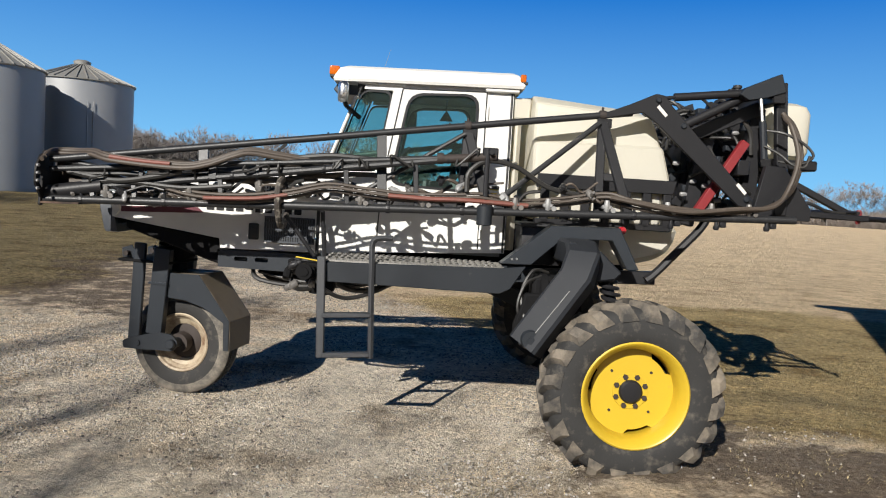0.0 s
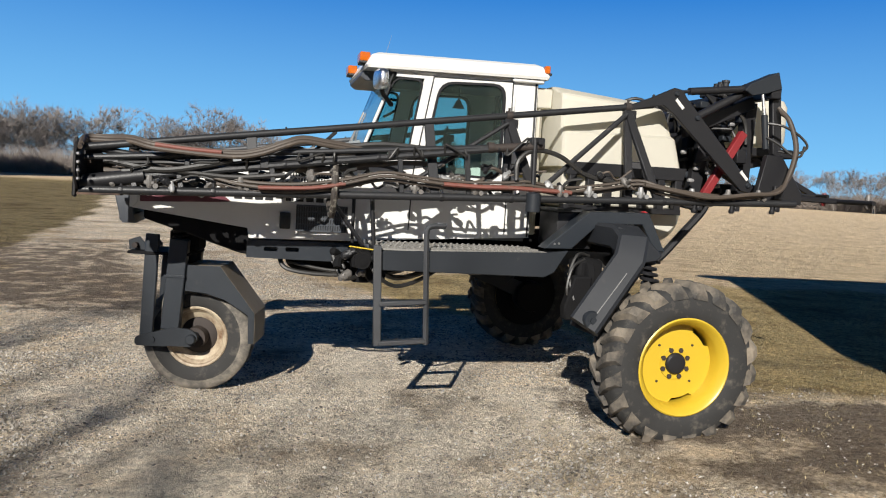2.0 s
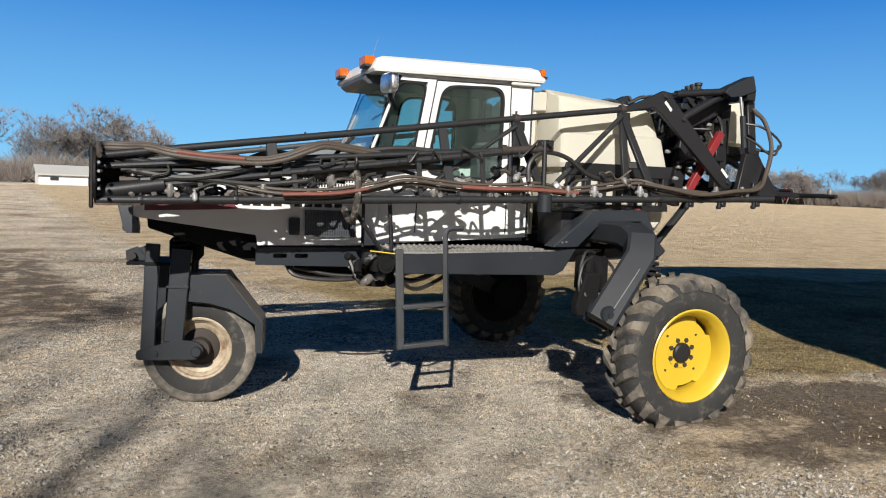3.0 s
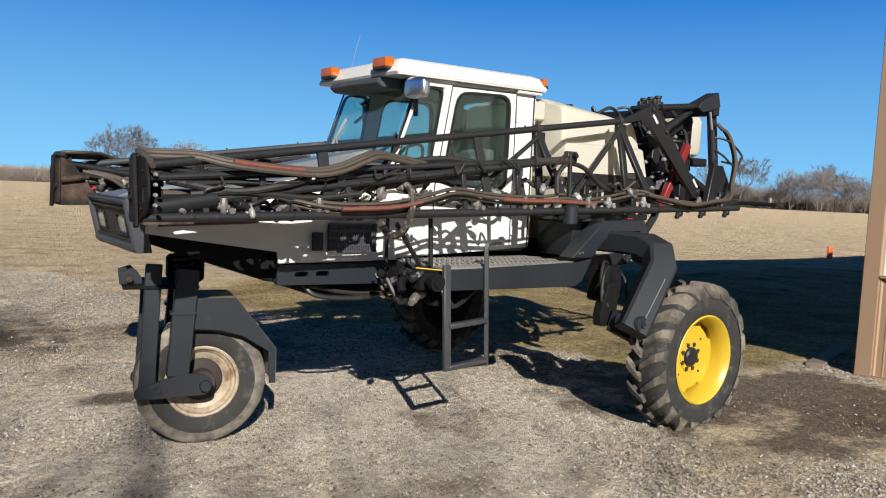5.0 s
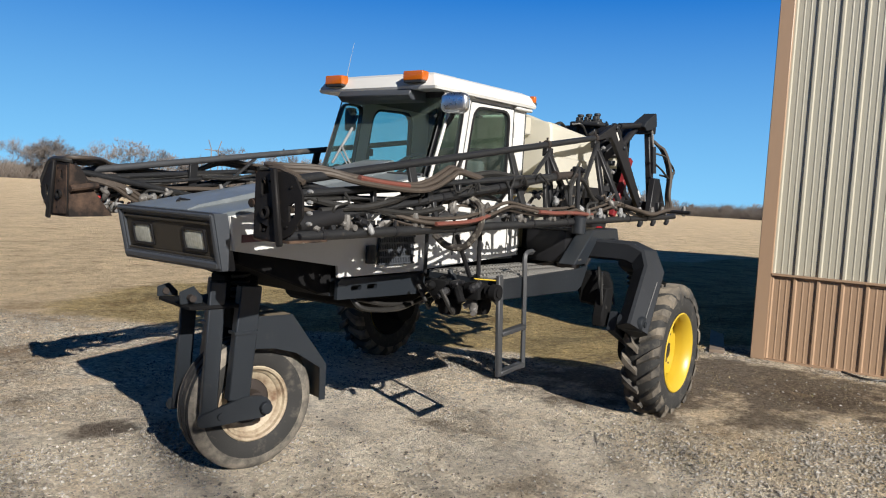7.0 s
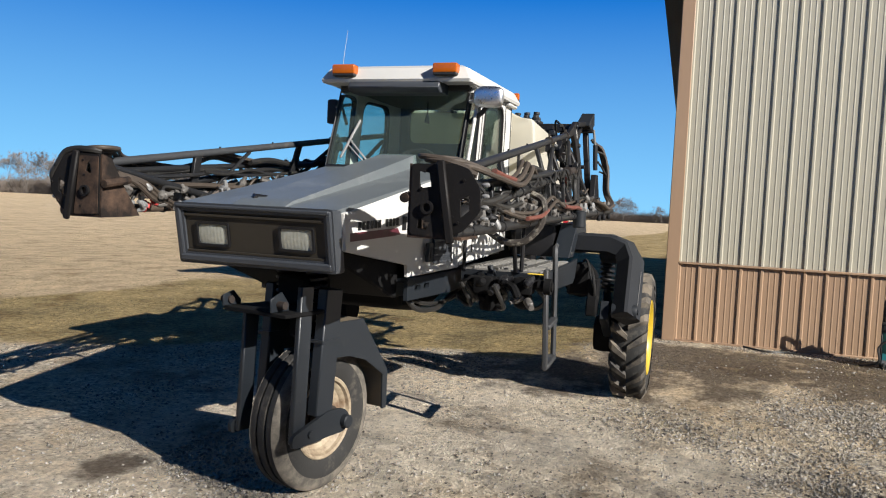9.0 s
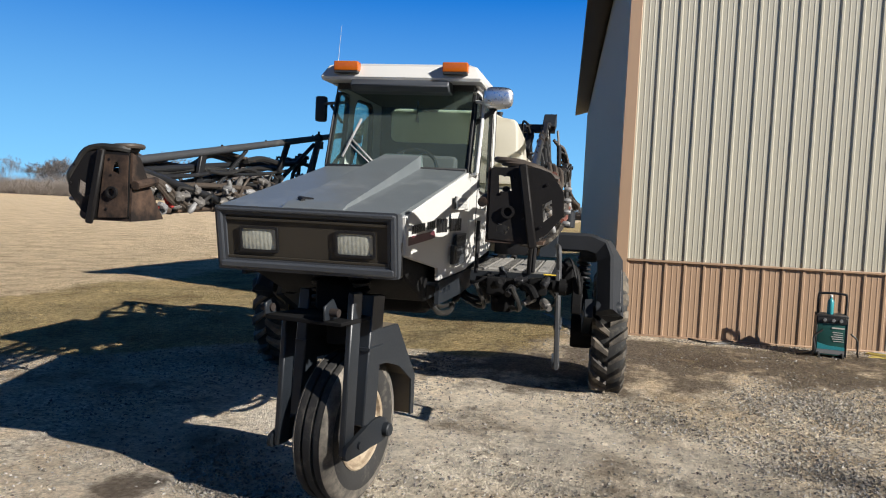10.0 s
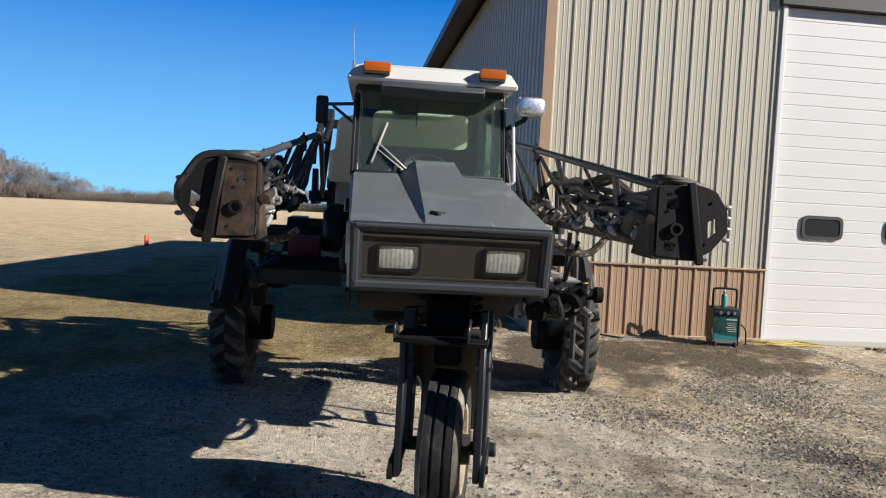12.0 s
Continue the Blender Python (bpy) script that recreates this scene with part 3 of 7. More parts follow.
plate(bm, [(-0.13, 0), (-0.13, SH_EAVE - 0.04), (-SH_WID / 2, SH_RIDGE - 0.05), (-SH_WID + 0.13, SH_EAVE - 0.04), (-SH_WID + 0.13, 0)], SH_LEN - 0.12, SH_LEN, plane="yz")
part("back_wall", bm, M_CREAM, shed)
bm = B()
for s in (0, 1):
    e = [(0.44, SH_EAVE - 0.06), (0.44, SH_EAVE + 0.12), (-SH_WID / 2, SH_RIDGE + 0.17), (-SH_WID / 2, SH_RIDGE + 0.05)]
    if s:
        e = [(-SH_WID - y, z) for y, z in e]
    plate(bm, e, -0.4, SH_LEN + 0.4, plane="yz")
part("roof", bm, M_ROOF, shed, "brown steel roof with overhanging eaves")


def rib_mesh(name, h, w, d, material, pitch):
    """One steel rib with its two minor flutes, standing proud of the sheet."""
    bm = B()
    for c, ww, dd in ((0.0, w, d), (pitch * 0.36, w * 0.4, d * 0.2), (pitch * 0.64, w * 0.4, d * 0.2)):
        v = [(0, c - ww / 2), (-dd, c - ww * 0.24), (-dd, c + ww * 0.24), (0, c + ww / 2)]
        lo = [bm.verts.new((a, b, 0)) for a, b in v]
        hi = [bm.verts.new((a, b, h)) for a, b in v]
        for i in range(3):
            bm.faces.new((lo[i], lo[i + 1], hi[i + 1], hi[i]))
        bm.faces.new(hi)
        bm.faces.new(lo[::-1])
    return finish(name, bm, material, 0.3)


PITCH = 0.2075
RIB_W = 0.042
RIB_D = 0.014
rib_lo = rib_mesh("rib", SH_WAIN, RIB_W, RIB_D, M_TAN, PITCH)
bm = B()
addbox(bm, -0.004, 0.018, -DOOR_L + 0.06, -0.1, 0, SH_WAIN)
wains = part("wainscot", bm, M_TAN, shed, "tan ribbed steel wainscot")
y = -0.105
while y > -DOOR_L + 0.1:
    piece(wains, "rib", rib_lo, Matrix.Translation((-0.004, y, 0)))
    piece(front, "rib", rib_mesh("rib", SH_EAVE + min(-y, SH_WID + y) * 0.3 - SH_WAIN - 0.05, RIB_W, RIB_D, M_CREAM, PITCH), Matrix.Translation((0.02, y, SH_WAIN + 0.02)))
    y -= PITCH
y = -DOOR_R - 0.15
while y > -SH_WID:
    piece(front, "rib", rib_mesh("rib", SH_EAVE + min(-y, SH_WID + y) * 0.3 - 0.1, RIB_W, RIB_D, M_CREAM, PITCH), Matrix.Translation((0.02, y, 0.02)))
    y -= PITCH
y = -DOOR_L - 0.1
while y > -DOOR_R:
    piece(front, "rib", rib_mesh("rib", SH_EAVE + min(-y, SH_WID + y) * 0.3 - DOOR_H - 0.35, RIB_W, RIB_D, M_CREAM, PITCH), Matrix.Translation((0.02, y, DOOR_H + 0.28)))
    y -= PITCH
rib_side = rib_mesh("rib", SH_EAVE - 0.14, RIB_W, RIB_D, M_CREAM, PITCH)
for i in range(int(SH_LEN / PITCH) - 1):
    piece(side, "rib", rib_side, Matrix.Translation((0.3 + i * PITCH, 0.0, 0.02)) @ pose(0, 0, 0, 0, 0, -90))
bm = B()
addbox(bm, -0.03, 0.02, -0.1, 0.035, 0, SH_EAVE + 0.05, 0.006)
addbox(bm, -0.02, 0.11, 0.002, 0.032, 0, SH_EAVE - 0.1, 0.006)
part("corner_trim", bm, M_TAN, shed, "tan folded steel corner trim")
bm = B()
addbox(bm, -0.036, 0.014, -DOOR_L + 0.04, -0.1, SH_WAIN - 0.002, SH_WAIN + 0.022, 0.004)
addbox(bm, -0.03, 0.014, -DOOR_L + 0.04, -0.1, -0.015, 0.022, 0.005)
part("wainscot_trim", bm, M_TAN, shed, "tan drip cap and base trim")
bm = B()
addbox(bm, -0.014, 0.12, -DOOR_L - 0.002, -DOOR_L + 0.055, 0, DOOR_H, 0.004)
addbox(bm, -0.014, 0.12, -DOOR_R - 0.055, -DOOR_R + 0.002, 0, DOOR_H, 0.004)
parts("door_jamb", bm, M_DOOR, shed, "white door jamb trim")
bm = B()
addbox(bm, -0.05, 0.12, -DOOR_R - 0.1, -DOOR_L + 0.1, DOOR_H, DOOR_H + 0.26, 0.01)
part("door_header", bm, M_LINER, shed, "dark track cover over the door")
door = new("overhead_door")
door.parent = shed
tagged(door, "white sectional overhead door with dark windows")
for i in range(8):
    z0 = i * (DOOR_H / 8)
    z1 = z0 + DOOR_H / 8 - 0.001
    bm = B()
    h = z1 - z0
    prof = [(0.085, z0 + 0.001), (0.053, z0 + 0.001), (0.05, z0 + 0.005)]
    for f in (0.36, 0.7):
        zz = z0 + h * f
        prof += [(0.05, zz - 0.008), (0.055, zz - 0.003), (0.055, zz + 0.003), (0.05, zz + 0.008)]
    prof += [(0.05, z1 - 0.004), (0.053, z1), (0.085, z1)]
    plate(bm, prof, -DOOR_R + 0.004, -DOOR_L - 0.004)
    part("door_panel", bm, M_DOOR, door)
for i in range(4):
    y1 = -(DOOR_L + 0.40 + i * 1.12)
    z0, z1 = 1.255, 1.545
    bm = B()
    outer = rounded([(y1 - 0.545, z0), (y1, z0), (y1, z1), (y1 - 0.545, z1)], 0.09)
    inner = rounded([(y1 - 0.505, z0 + 0.04), (y1 - 0.04, z0 + 0.04), (y1 - 0.04, z1 - 0.04), (y1 - 0.505, z1 - 0.04)], 0.06)
    plate(bm, outer, 0.026, 0.05, [inner], plane="yz")
    part("door_window", bm, M_LINER, door, "black framed window in the door")
    bm = B()
    plate(bm, inner, 0.034, 0.044, plane="yz")
    part("pane", bm, mat("smoked_pane", (0.03, 0.032, 0.034), 0.08, 0, 0.1, 2, 30, 0.0), door)
bm = B()
addbox(bm, -0.32, 0.14, -DOOR_R - 0.2, -DOOR_L + 0.2, -0.12, 0.012, 0.015)
part("door_sill", bm, M_CONC, shed, "pale concrete sill")

# ---- the sprayer: x runs back from nose to tail, y to its right, z up ----
SPR = pose(0.0, 5.645, 0.0, 0, 0, 2.2)
spr = thing("crop_sprayer", SPR, "three-wheeled white and charcoal crop sprayer with folded booms", "sprayer")


def P(name, bm, material, label="", parent=None, angle=0.62):
    return part(name, bm, material, parent or spr, label, angle)


# frame and underside
for s in (-1, 1):
    bm = B()
    holes = [rounded([(a, 1.02), (a + 0.09, 1.02), (a + 0.09, 1.05), (a, 1.05)], 0.015) for a in (-1.40, -1.26)]
    plate(bm, [(-1.51, 0.975), (-1.51, 1.075), (-1.49, 1.092), (0.7, 1.092), (0.7, 0.99), (-0.8, 0.96)], s * 0.452, s * 0.43, holes)
    addbox(bm, -1.49, 1.2, s * 0.43, s * 0.37, 1.07, 1.092)
    addbox(bm, -1.49, 1.2, s * 0.37, s * 0.36, 0.985, 1.07)
    P("frame_rail", bm, M_GREY, "charcoal frame rail")
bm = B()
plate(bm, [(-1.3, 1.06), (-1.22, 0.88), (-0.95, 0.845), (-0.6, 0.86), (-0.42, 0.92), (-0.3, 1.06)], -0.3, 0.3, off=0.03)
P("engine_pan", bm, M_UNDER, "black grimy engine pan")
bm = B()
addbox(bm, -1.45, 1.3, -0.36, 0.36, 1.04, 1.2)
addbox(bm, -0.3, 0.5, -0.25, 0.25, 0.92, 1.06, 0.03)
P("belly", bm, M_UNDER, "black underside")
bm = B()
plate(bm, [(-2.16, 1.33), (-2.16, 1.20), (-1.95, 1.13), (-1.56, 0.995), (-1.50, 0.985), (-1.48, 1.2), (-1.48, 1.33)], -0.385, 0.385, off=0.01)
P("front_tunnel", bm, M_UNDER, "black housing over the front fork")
bm = B()
hose(bm, [(-1.3, -0.34, 1.0), (-1.24, -0.4, 0.9), (-0.95, -0.42, 0.87), (-0.7, -0.4, 0.9), (-0.45, -0.42, 0.97)], 0.016)
hose(bm, [(-1.25, -0.36, 0.95), (-0.95, -0.38, 0.895), (-0.55, -0.4, 0.9), (-0.35, -0.42, 0.99)], 0.013)
hose(bm, [(-0.15, -0.5, 0.97), (0.0, -0.52, 0.925), (0.15, -0.5, 0.93), (0.3, -0.5, 0.98)], 0.014)
parts("belly_hose", bm, M_HOSE_BLK, spr)

# nose
NX = -2.285
nose = P("nose_frame", B(), M_NOSE, "charcoal moulded nose surround")
bm = B()
outer = [(-0.42, 1.168), (0.412, 1.168), (0.412, 1.455), (-0.42, 1.455)]
inner = [(-0.372, 1.222), (0.364, 1.222), (0.364, 1.415), (-0.372, 1.415)]
plate(bm, rounded(outer, 0.014, 2), NX - 0.03, NX + 0.05, [inner], plane="yz")
lip = B()
addbox(lip, NX - 0.045, NX - 0.02, -0.405, 0.397, 1.428, 1.447, 0.006)
addbox(lip, NX - 0.045, NX - 0.02, -0.405, 0.397, 1.178, 1.212, 0.008)
addbox(lip, NX - 0.04, NX - 0.02, -0.412, -0.385, 1.18, 1.445, 0.006)
addbox(lip, NX - 0.04, NX - 0.02, 0.377, 0.404, 1.18, 1.445, 0.006)
join(bm, lip)
# the face leans: top forward
for v in bm.verts:
    v.co.x -= (v.co.z - 1.31) * 0.22 if v.co.x < NX + 0.1 else 0
old = nose.data
nose.data = finish("nose_frame", bm, M_NOSE)
bpy.data.meshes.remove(old)
bm = B()
addbox(bm, NX - 0.018, NX + 0.03, -0.375, 0.367, 1.215, 1.42)
for zz in (1.229, 1.398):
    addbox(bm, NX - 0.03, NX + 0.02, -0.371, 0.363, zz - 0.006, zz + 0.006, 0.002)
for v in bm.verts:
    v.co.x -= (v.co.z - 1.31) * 0.22
P("grille_panel", bm, M_BROWN, "dark brown grille panel")
for yc in (-0.227, 0.214):
    lamp = new("headlight")
    lamp.parent = spr
    tagged(lamp, "rectangular headlight in a black bezel")
    bm = B()
    o = rounded([(yc - 0.09, 1.254), (yc + 0.09, 1.254), (yc + 0.09, 1.369), (yc - 0.09, 1.369)], 0.012, 2)
    i = rounded([(yc - 0.08, 1.265), (yc + 0.08, 1.265), (yc + 0.08, 1.358), (yc - 0.08, 1.358)], 0.01, 2)
    plate(bm, o, NX - 0.03, NX - 0.01, [i], plane="yz")
    i2 = rounded([(yc - 0.079, 1.266), (yc + 0.079, 1.266), (yc + 0.079, 1.357), (yc - 0.079, 1.357)], 0.01, 2)
    plate(bm, o, NX - 0.024, NX - 0.014, [i2], plane="yz")
    for v in bm.verts:
        v.co.x -= (v.co.z - 1.31) * 0.22
    part("bezel", bm, M_BLACK, lamp)
    bm = B()
    t = B()
    bmesh.ops.create_grid(t, x_segments=54, y_segments=8, size=0.5)
    for v in t.verts:
        a, b = v.co.x * 2, v.co.y * 2
        v.co = (NX - 0.026 + 0.008 * (a * a + b * b) / 2 + 0.0003 * math.cos(a * 28), yc + a * 0.082, 1.3115 + b * 0.047)
    join(bm, t)
    for v in bm.verts:
        v.co.x -= (v.co.z - 1.31) * 0.22
    part("lens", bm, M_LAMP, lamp, "clear ribbed headlight lens")

# hood with its raised middle panel
bm = B()
secs = []
for x, f in ((-2.315, 0.0), (-2.25, 0.05), (-2.18, 0.09), (-1.7, 0.38), (-1.2, 0.69), (-0.72, 1.0)):
    hw = 0.415 + 0.04 * f
    z = 1.452 + (1.735 - 1.452) * f
    lift = 0.0 if x < -2.3 else 0.008 + 0.066 * f
    row = [(-hw, z - 0.035), (-hw, z - 0.004), (-0.172 + 0.008 * f, z + 0.004), (-0.166 + 0.012 * f, z + 0.006 + lift), (0.112 - 0.027 * f, z + 0.006 + lift), (0.124 + 0.052 * f, z + 0.004), (hw, z - 0.004), (hw, z - 0.035)]
    secs.append([bm.verts.new((x, y, zz)) for y, zz in row])
for a, b in zip(secs, secs[1:]):
    for i in range(len(a) - 1):
        bm.faces.new((a[i], a[i + 1], b[i + 1], b[i]))
bm.faces.new(secs[0])
bm.faces.new(secs[-1][::-1])
P("hood", bm, M_HOOD, "dull grey hood with a raised middle panel", angle=0.4)
bm = B()
tube(bm, [(-2.22, 0.05, 1.49), (-2.19, 0.08, 1.50), (-2.17, 0.02, 1.495)], 0.011, 6)
P("hood_latch", bm, M_BLACK)

# side panels, left and right, with stripe and lettering bars
for s in (-1, 1):
    bm = B()
    plate(bm, [(-2.245, 1.437), (-0.70, 1.725), (-0.70, 1.11), (-1.50, 1.10), (-1.51, 1.168), (-2.245, 1.272)], -0.455, -0.435, off=0.003)
    for v in bm.verts:
        f = (v.co.x + 0.7) / -1.46
        v.co.y = (v.co.y + f * 0.032 - 0.015 * (1 - f)) * -s
    sp = P("side_panel", bm, M_WHITE, "white side panel with a maroon stripe")

    def decal(name, pts, material, lift, label=""):
        b = B()
        plate(b, pts, 0.0, 0.0015)
        for v in b.verts:
            f = min(1, max(0, (v.co.x + 0.7) / -1.46))
            base = (-0.455 + f * 0.032 - 0.015 * (1 - f)) if v.co.x < -0.7 else -0.4745
            v.co.y = (base - lift - v.co.y) * -s
        return part(name, b, material, sp, label)

    decal("maroon_stripe", [(-2.18, 1.31), (-1.72, 1.328), (-1.62, 1.336), (-1.66, 1.37), (-2.18, 1.349)], M_MAROON, 0.0015, "maroon pinstripe")
    # lettering kept as plain bars
    for i in range(11):
        if i != 6:
            x = -2.10 + i * 0.042
            decal("mark", [(x, 1.363 + 0.002 * i), (x + 0.03, 1.3635 + 0.002 * i), (x + 0.03, 1.402 + 0.002 * i), (x, 1.4015 + 0.002 * i)], M_BLACK, 0.003)
    for i in range(10):
        x = -1.60 + i * 0.066
        hi = 1.385 if i == 4 else 1.43
        lo = 1.372 if i == 4 else 1.358
        decal("mark", [(x, lo), (x + 0.05, lo), (x + 0.05, hi), (x, hi)], M_BLACK, 0.0025)
    # louvred vents
    for x0, x1, z0, z1 in ((-1.2, -0.86, 1.168, 1.335), (-1.25, -0.86, 1.485, 1.555)):
        vent = new("side_vent")
        vent.parent = spr
        tagged(vent, "louvred side vent with dark slots")
        bm = B()
        addbox(bm, x0, x1, s * 0.468, s * 0.477, z0, z1, 0.002)
        part("backing", bm, M_LINER, vent)
        nr = 4 if z1 - z0 > 0.1 else 2
        bm = B()
        for r in range(nr):
            za = z0 + (z1 - z0) * (r + 0.14) / nr
            zb = z0 + (z1 - z0) * (r + 0.86) / nr
            for c in range(20):
                xa = x0 + 0.01 + (x1 - x0 - 0.02) * c / 20
                addbox(bm, xa, xa + 0.008, s * 0.477, s * 0.484, za, zb)
        for r in range(nr + 1):
            zr = z0 + (z1 - z0) * r / nr
            addbox(bm, x0, x1, s * 0.477, s * 0.4845, zr - (z1 - z0) * 0.13 / nr, zr + (z1 - z0) * 0.13 / nr)
        # lower louvre grey: shade on the white plate is put into its colour
        part("louvre", bm, M_WHITE if z1 > 1.5 else M_NOSE, vent, "slotted louvre plate")
    bm = B()
    addbox(bm, -1.305, -1.235, s * 0.465, s * 0.492, 1.175, 1.285, 0.01, 2)
    addbox(bm, -1.285, -1.255, s * 0.49, s * 0.497, 1.195, 1.26, 0.005)
    P("latch_box", bm, M_LINER, "black recessed panel latch")
# nose side cheeks
for s in (-1, 1):
    bm = B()
    plate(bm, [(-2.225, 1.27), (-2.262, 1.44), (-2.195, 1.452), (-2.19, 1.31)], s * 0.434, s * 0.415, off=0.003)
    P("nose_cheek", bm, M_WHITE, "white cheek beside the nose")

# cab
CY = 0.472
side_outline = [(-0.785, 1.70), (-0.475, 1.685), (-0.38, 2.232), (-0.575, 2.232), (-0.565, 2.272), (0.435, 2.29), (0.435, 1.18), (-0.70, 1.12), (-0.70, 1.66)]
quarter = rounded([(-0.775, 1.702), (-0.472, 1.688), (-0.382, 2.228), (-0.582, 2.228)], 0.055)
doorwin = rounded([(-0.385, 1.60), (0.20, 1.575), (0.205, 2.245), (-0.272, 2.225)], 0.1)
for s in (-1, 1):
    bm = B()
    plate(bm, side_outline, s * CY, s * (CY - 0.035), [doorwin])
    cs = P("cab_side", bm, M_WHITE, "white cab side with door")
    for nm, loop in (("quarter_window", quarter), ("door_window", doorwin)):
        c = Vector((sum(p[0] for p in loop) / len(loop), sum(p[1] for p in loop) / len(loop)))
        small = [((p[0] - c.x) * 0.93 + c.x, (p[1] - c.y) * 0.95 + c.y) for p in loop]
        bm = B()
        plate(bm, loop, s * (CY + 0.004), s * (CY - 0.03), [small])
        w = part(nm, bm, M_BLACK, cs, "black rubber window seal")
        bm = B()
        plate(bm, small, s * (CY - 0.010), s * (CY - 0.014))
        g = part("pane", bm, M_GLASS, cs, "teal tinted glass")
        g.visible_shadow = False
    seam = B()
    for line in ([(-0.44, 1.20), (-0.425, 1.60), (-0.315, 2.25)], [(0.252, 1.2), (0.252, 2.262)], [(-0.315, 2.25), (0.252, 2.262)]):
        tube(seam, [(a, s * (CY + 0.0005), b) for a, b in line], 0.0045, 5)
    part("door_seam", seam, M_LINER, cs)
    hg = B()
    for zz in (1.30, 2.12):
        pipe(hg, (0.262, s * (CY + 0.008), zz - 0.03), (0.262, s * (CY + 0.008), zz + 0.03), 0.009, 8)
    addbox(hg, 0.255, 0.27, s * CY, s * (CY + 0.012), 2.06, 2.17, 0.003)
    parts("hinge", hg, M_WHITE, cs)
    hd = B()
    tube(hd, [(-0.06, s * CY, 1.525), (-0.05, s * (CY + 0.03), 1.54), (0.08, s * (CY + 0.03), 1.54), (0.09, s * CY, 1.525)], 0.008, 6)
    part("door_handle", hd, M_CHROME, cs, "bright door handle")
bm = B()
for s in (-1, 1):
    beam(bm, (-0.787, s * 0.462, 1.70), (-0.587, s * 0.462, 2.265), 0.009, 0.012)
    beam(bm, (0.42, s * 0.455, 1.18), (0.42, s * 0.455, 2.28), 0.04, 0.03)
parts("cab_pillar", bm, M_LINER, spr, "slim dark cab corner post")
bm = B()
plate(bm, [(-0.44, 1.72), (0.44, 1.72), (0.44, 2.27), (-0.44, 2.27)], -0.006, 0.0, plane="yz")
for v in bm.verts:
    v.co.x += -0.79 + (v.co.z - 1.72) * 0.37
ws = P("windscreen", bm, M_GLASSF, "clear green tinted windscreen")
ws.visible_shadow = False
bm = B()
addbox(bm, -0.80, -0.76, -0.455, 0.455, 1.66, 1.735, 0.008)
addbox(bm, -0.62, -0.585, -0.455, 0.455, 2.235, 2.285, 0.006)
parts("windscreen_frame", bm, M_LINER, spr)
rear_open = rounded([(-0.375, 1.985), (0.36, 1.985), (0.36, 2.25), (-0.375, 2.25)], 0.07)
bm = B()
plate(bm, [(-0.437, 1.18), (0.437, 1.18), (0.437, 2.285), (-0.437, 2.285)], 0.405, 0.432, [rear_open], plane="yz")
rw = P("cab_rear_wall", bm, M_INNER, "dark cab back wall with a wide window")
bm = B()
plate(bm, rear_open, 0.418, 0.422, plane="yz")
g = part("rear_pane", bm, M_GLASSF, rw)
g.visible_shadow = False
bm = B()
addbox(bm, -0.72, 0.41, -0.436, 0.436, 1.15, 1.24)
addbox(bm, -0.74, -0.5, -0.436, 0.436, 1.24, 1.66, 0.02)
P("cab_floor", bm, M_INNER, "dark cab floor and dash")
bm = B()
addbox(bm, -0.58, 0.42, -0.436, 0.436, 2.255, 2.285)
P("headliner", bm, M_INNER)
seat = P("operator_seat", addbox(B(), -0.12, 0.3, -0.23, 0.23, 1.42, 1.55, 0.04, 3), M_SEAT, "grey fabric operator seat")
bm = B()
addbox(bm, 0.24, 0.36, -0.21, 0.21, 1.52, 1.88, 0.05, 3)
part("seat_back", bm, M_SEAT, seat)
bm = B()
addbox(bm, -0.05, 0.25, -0.2, 0.2, 1.24, 1.42, 0.02)
part("seat_base", bm, M_LINER, seat)
bm = B()
addbox(bm, -0.15, 0.2, 0.27, 0.4, 1.24, 1.66, 0.03, 2)
P("control_console", bm, M_INNER, "dark control console")
bm = B()
pipe(bm, (-0.53, 0.0, 1.5), (-0.37, 0.0, 1.72), 0.022, 8)
ring = [(0.18 * math.cos(a) * 0.55, 0.18 * math.sin(a), 0.18 * math.cos(a) * 0.84) for a in np.linspace(0, math.tau, 25)]
tube(bm, [(-0.36 + x, y, 1.73 + z) for x, y, z in ring], 0.013, 6)
for a in (0.5, 2.6, 4.7):
    pipe(bm, (-0.365, 0, 1.72), (-0.36 + 0.099 * math.cos(a), 0.18 * math.sin(a), 1.73 + 0.15 * math.cos(a)), 0.009, 5)
P("steering_wheel", bm, M_BLACK)
bm = B()
plate(bm, [(-0.05, 2.10), (0.05, 2.10), (0.008, 2.17), (-0.008, 2.17)], 0.05, 0.056, off=0.0)
pipe(bm, (0.0, 0.053, 2.17), (0.0, 0.053, 2.26), 0.004, 5)
P("hanging_tag", bm, M_BLACK, "small black triangle hung in the cab")
# roof
bm = B()
rows = [(2.282, -0.775, 0.50, 0.515), (2.300, -0.785, 0.508, 0.52), (2.312, -0.78, 0.505, 0.515), (2.372, -0.745, 0.465, 0.48), (2.392, -0.70, 0.43, 0.435)]
rings = []
for z, x0, x1, hw in rows:
    ring = rounded([(x0, -hw), (x1, -hw), (x1, hw), (x0, hw)], 0.022, 3)
    rings.append([bm.verts.new((x, y, z + (x + 0.1) * 0.018 + (0.012 * math.cos(y / hw * 1.4) if z > 2.35 else 0))) for x, y in ring])
for a, b in zip(rings, rings[1:]):
    for i in range(len(a)):
        bm.faces.new((a[i], a[(i + 1) % len(a)], b[(i + 1) % len(a)], b[i]))
bm.faces.new(rings[0][::-1])
bm.faces.new(rings[-1])
roof = P("cab_roof", bm, M_WHITE, "white moulded cab roof", angle=0.3)
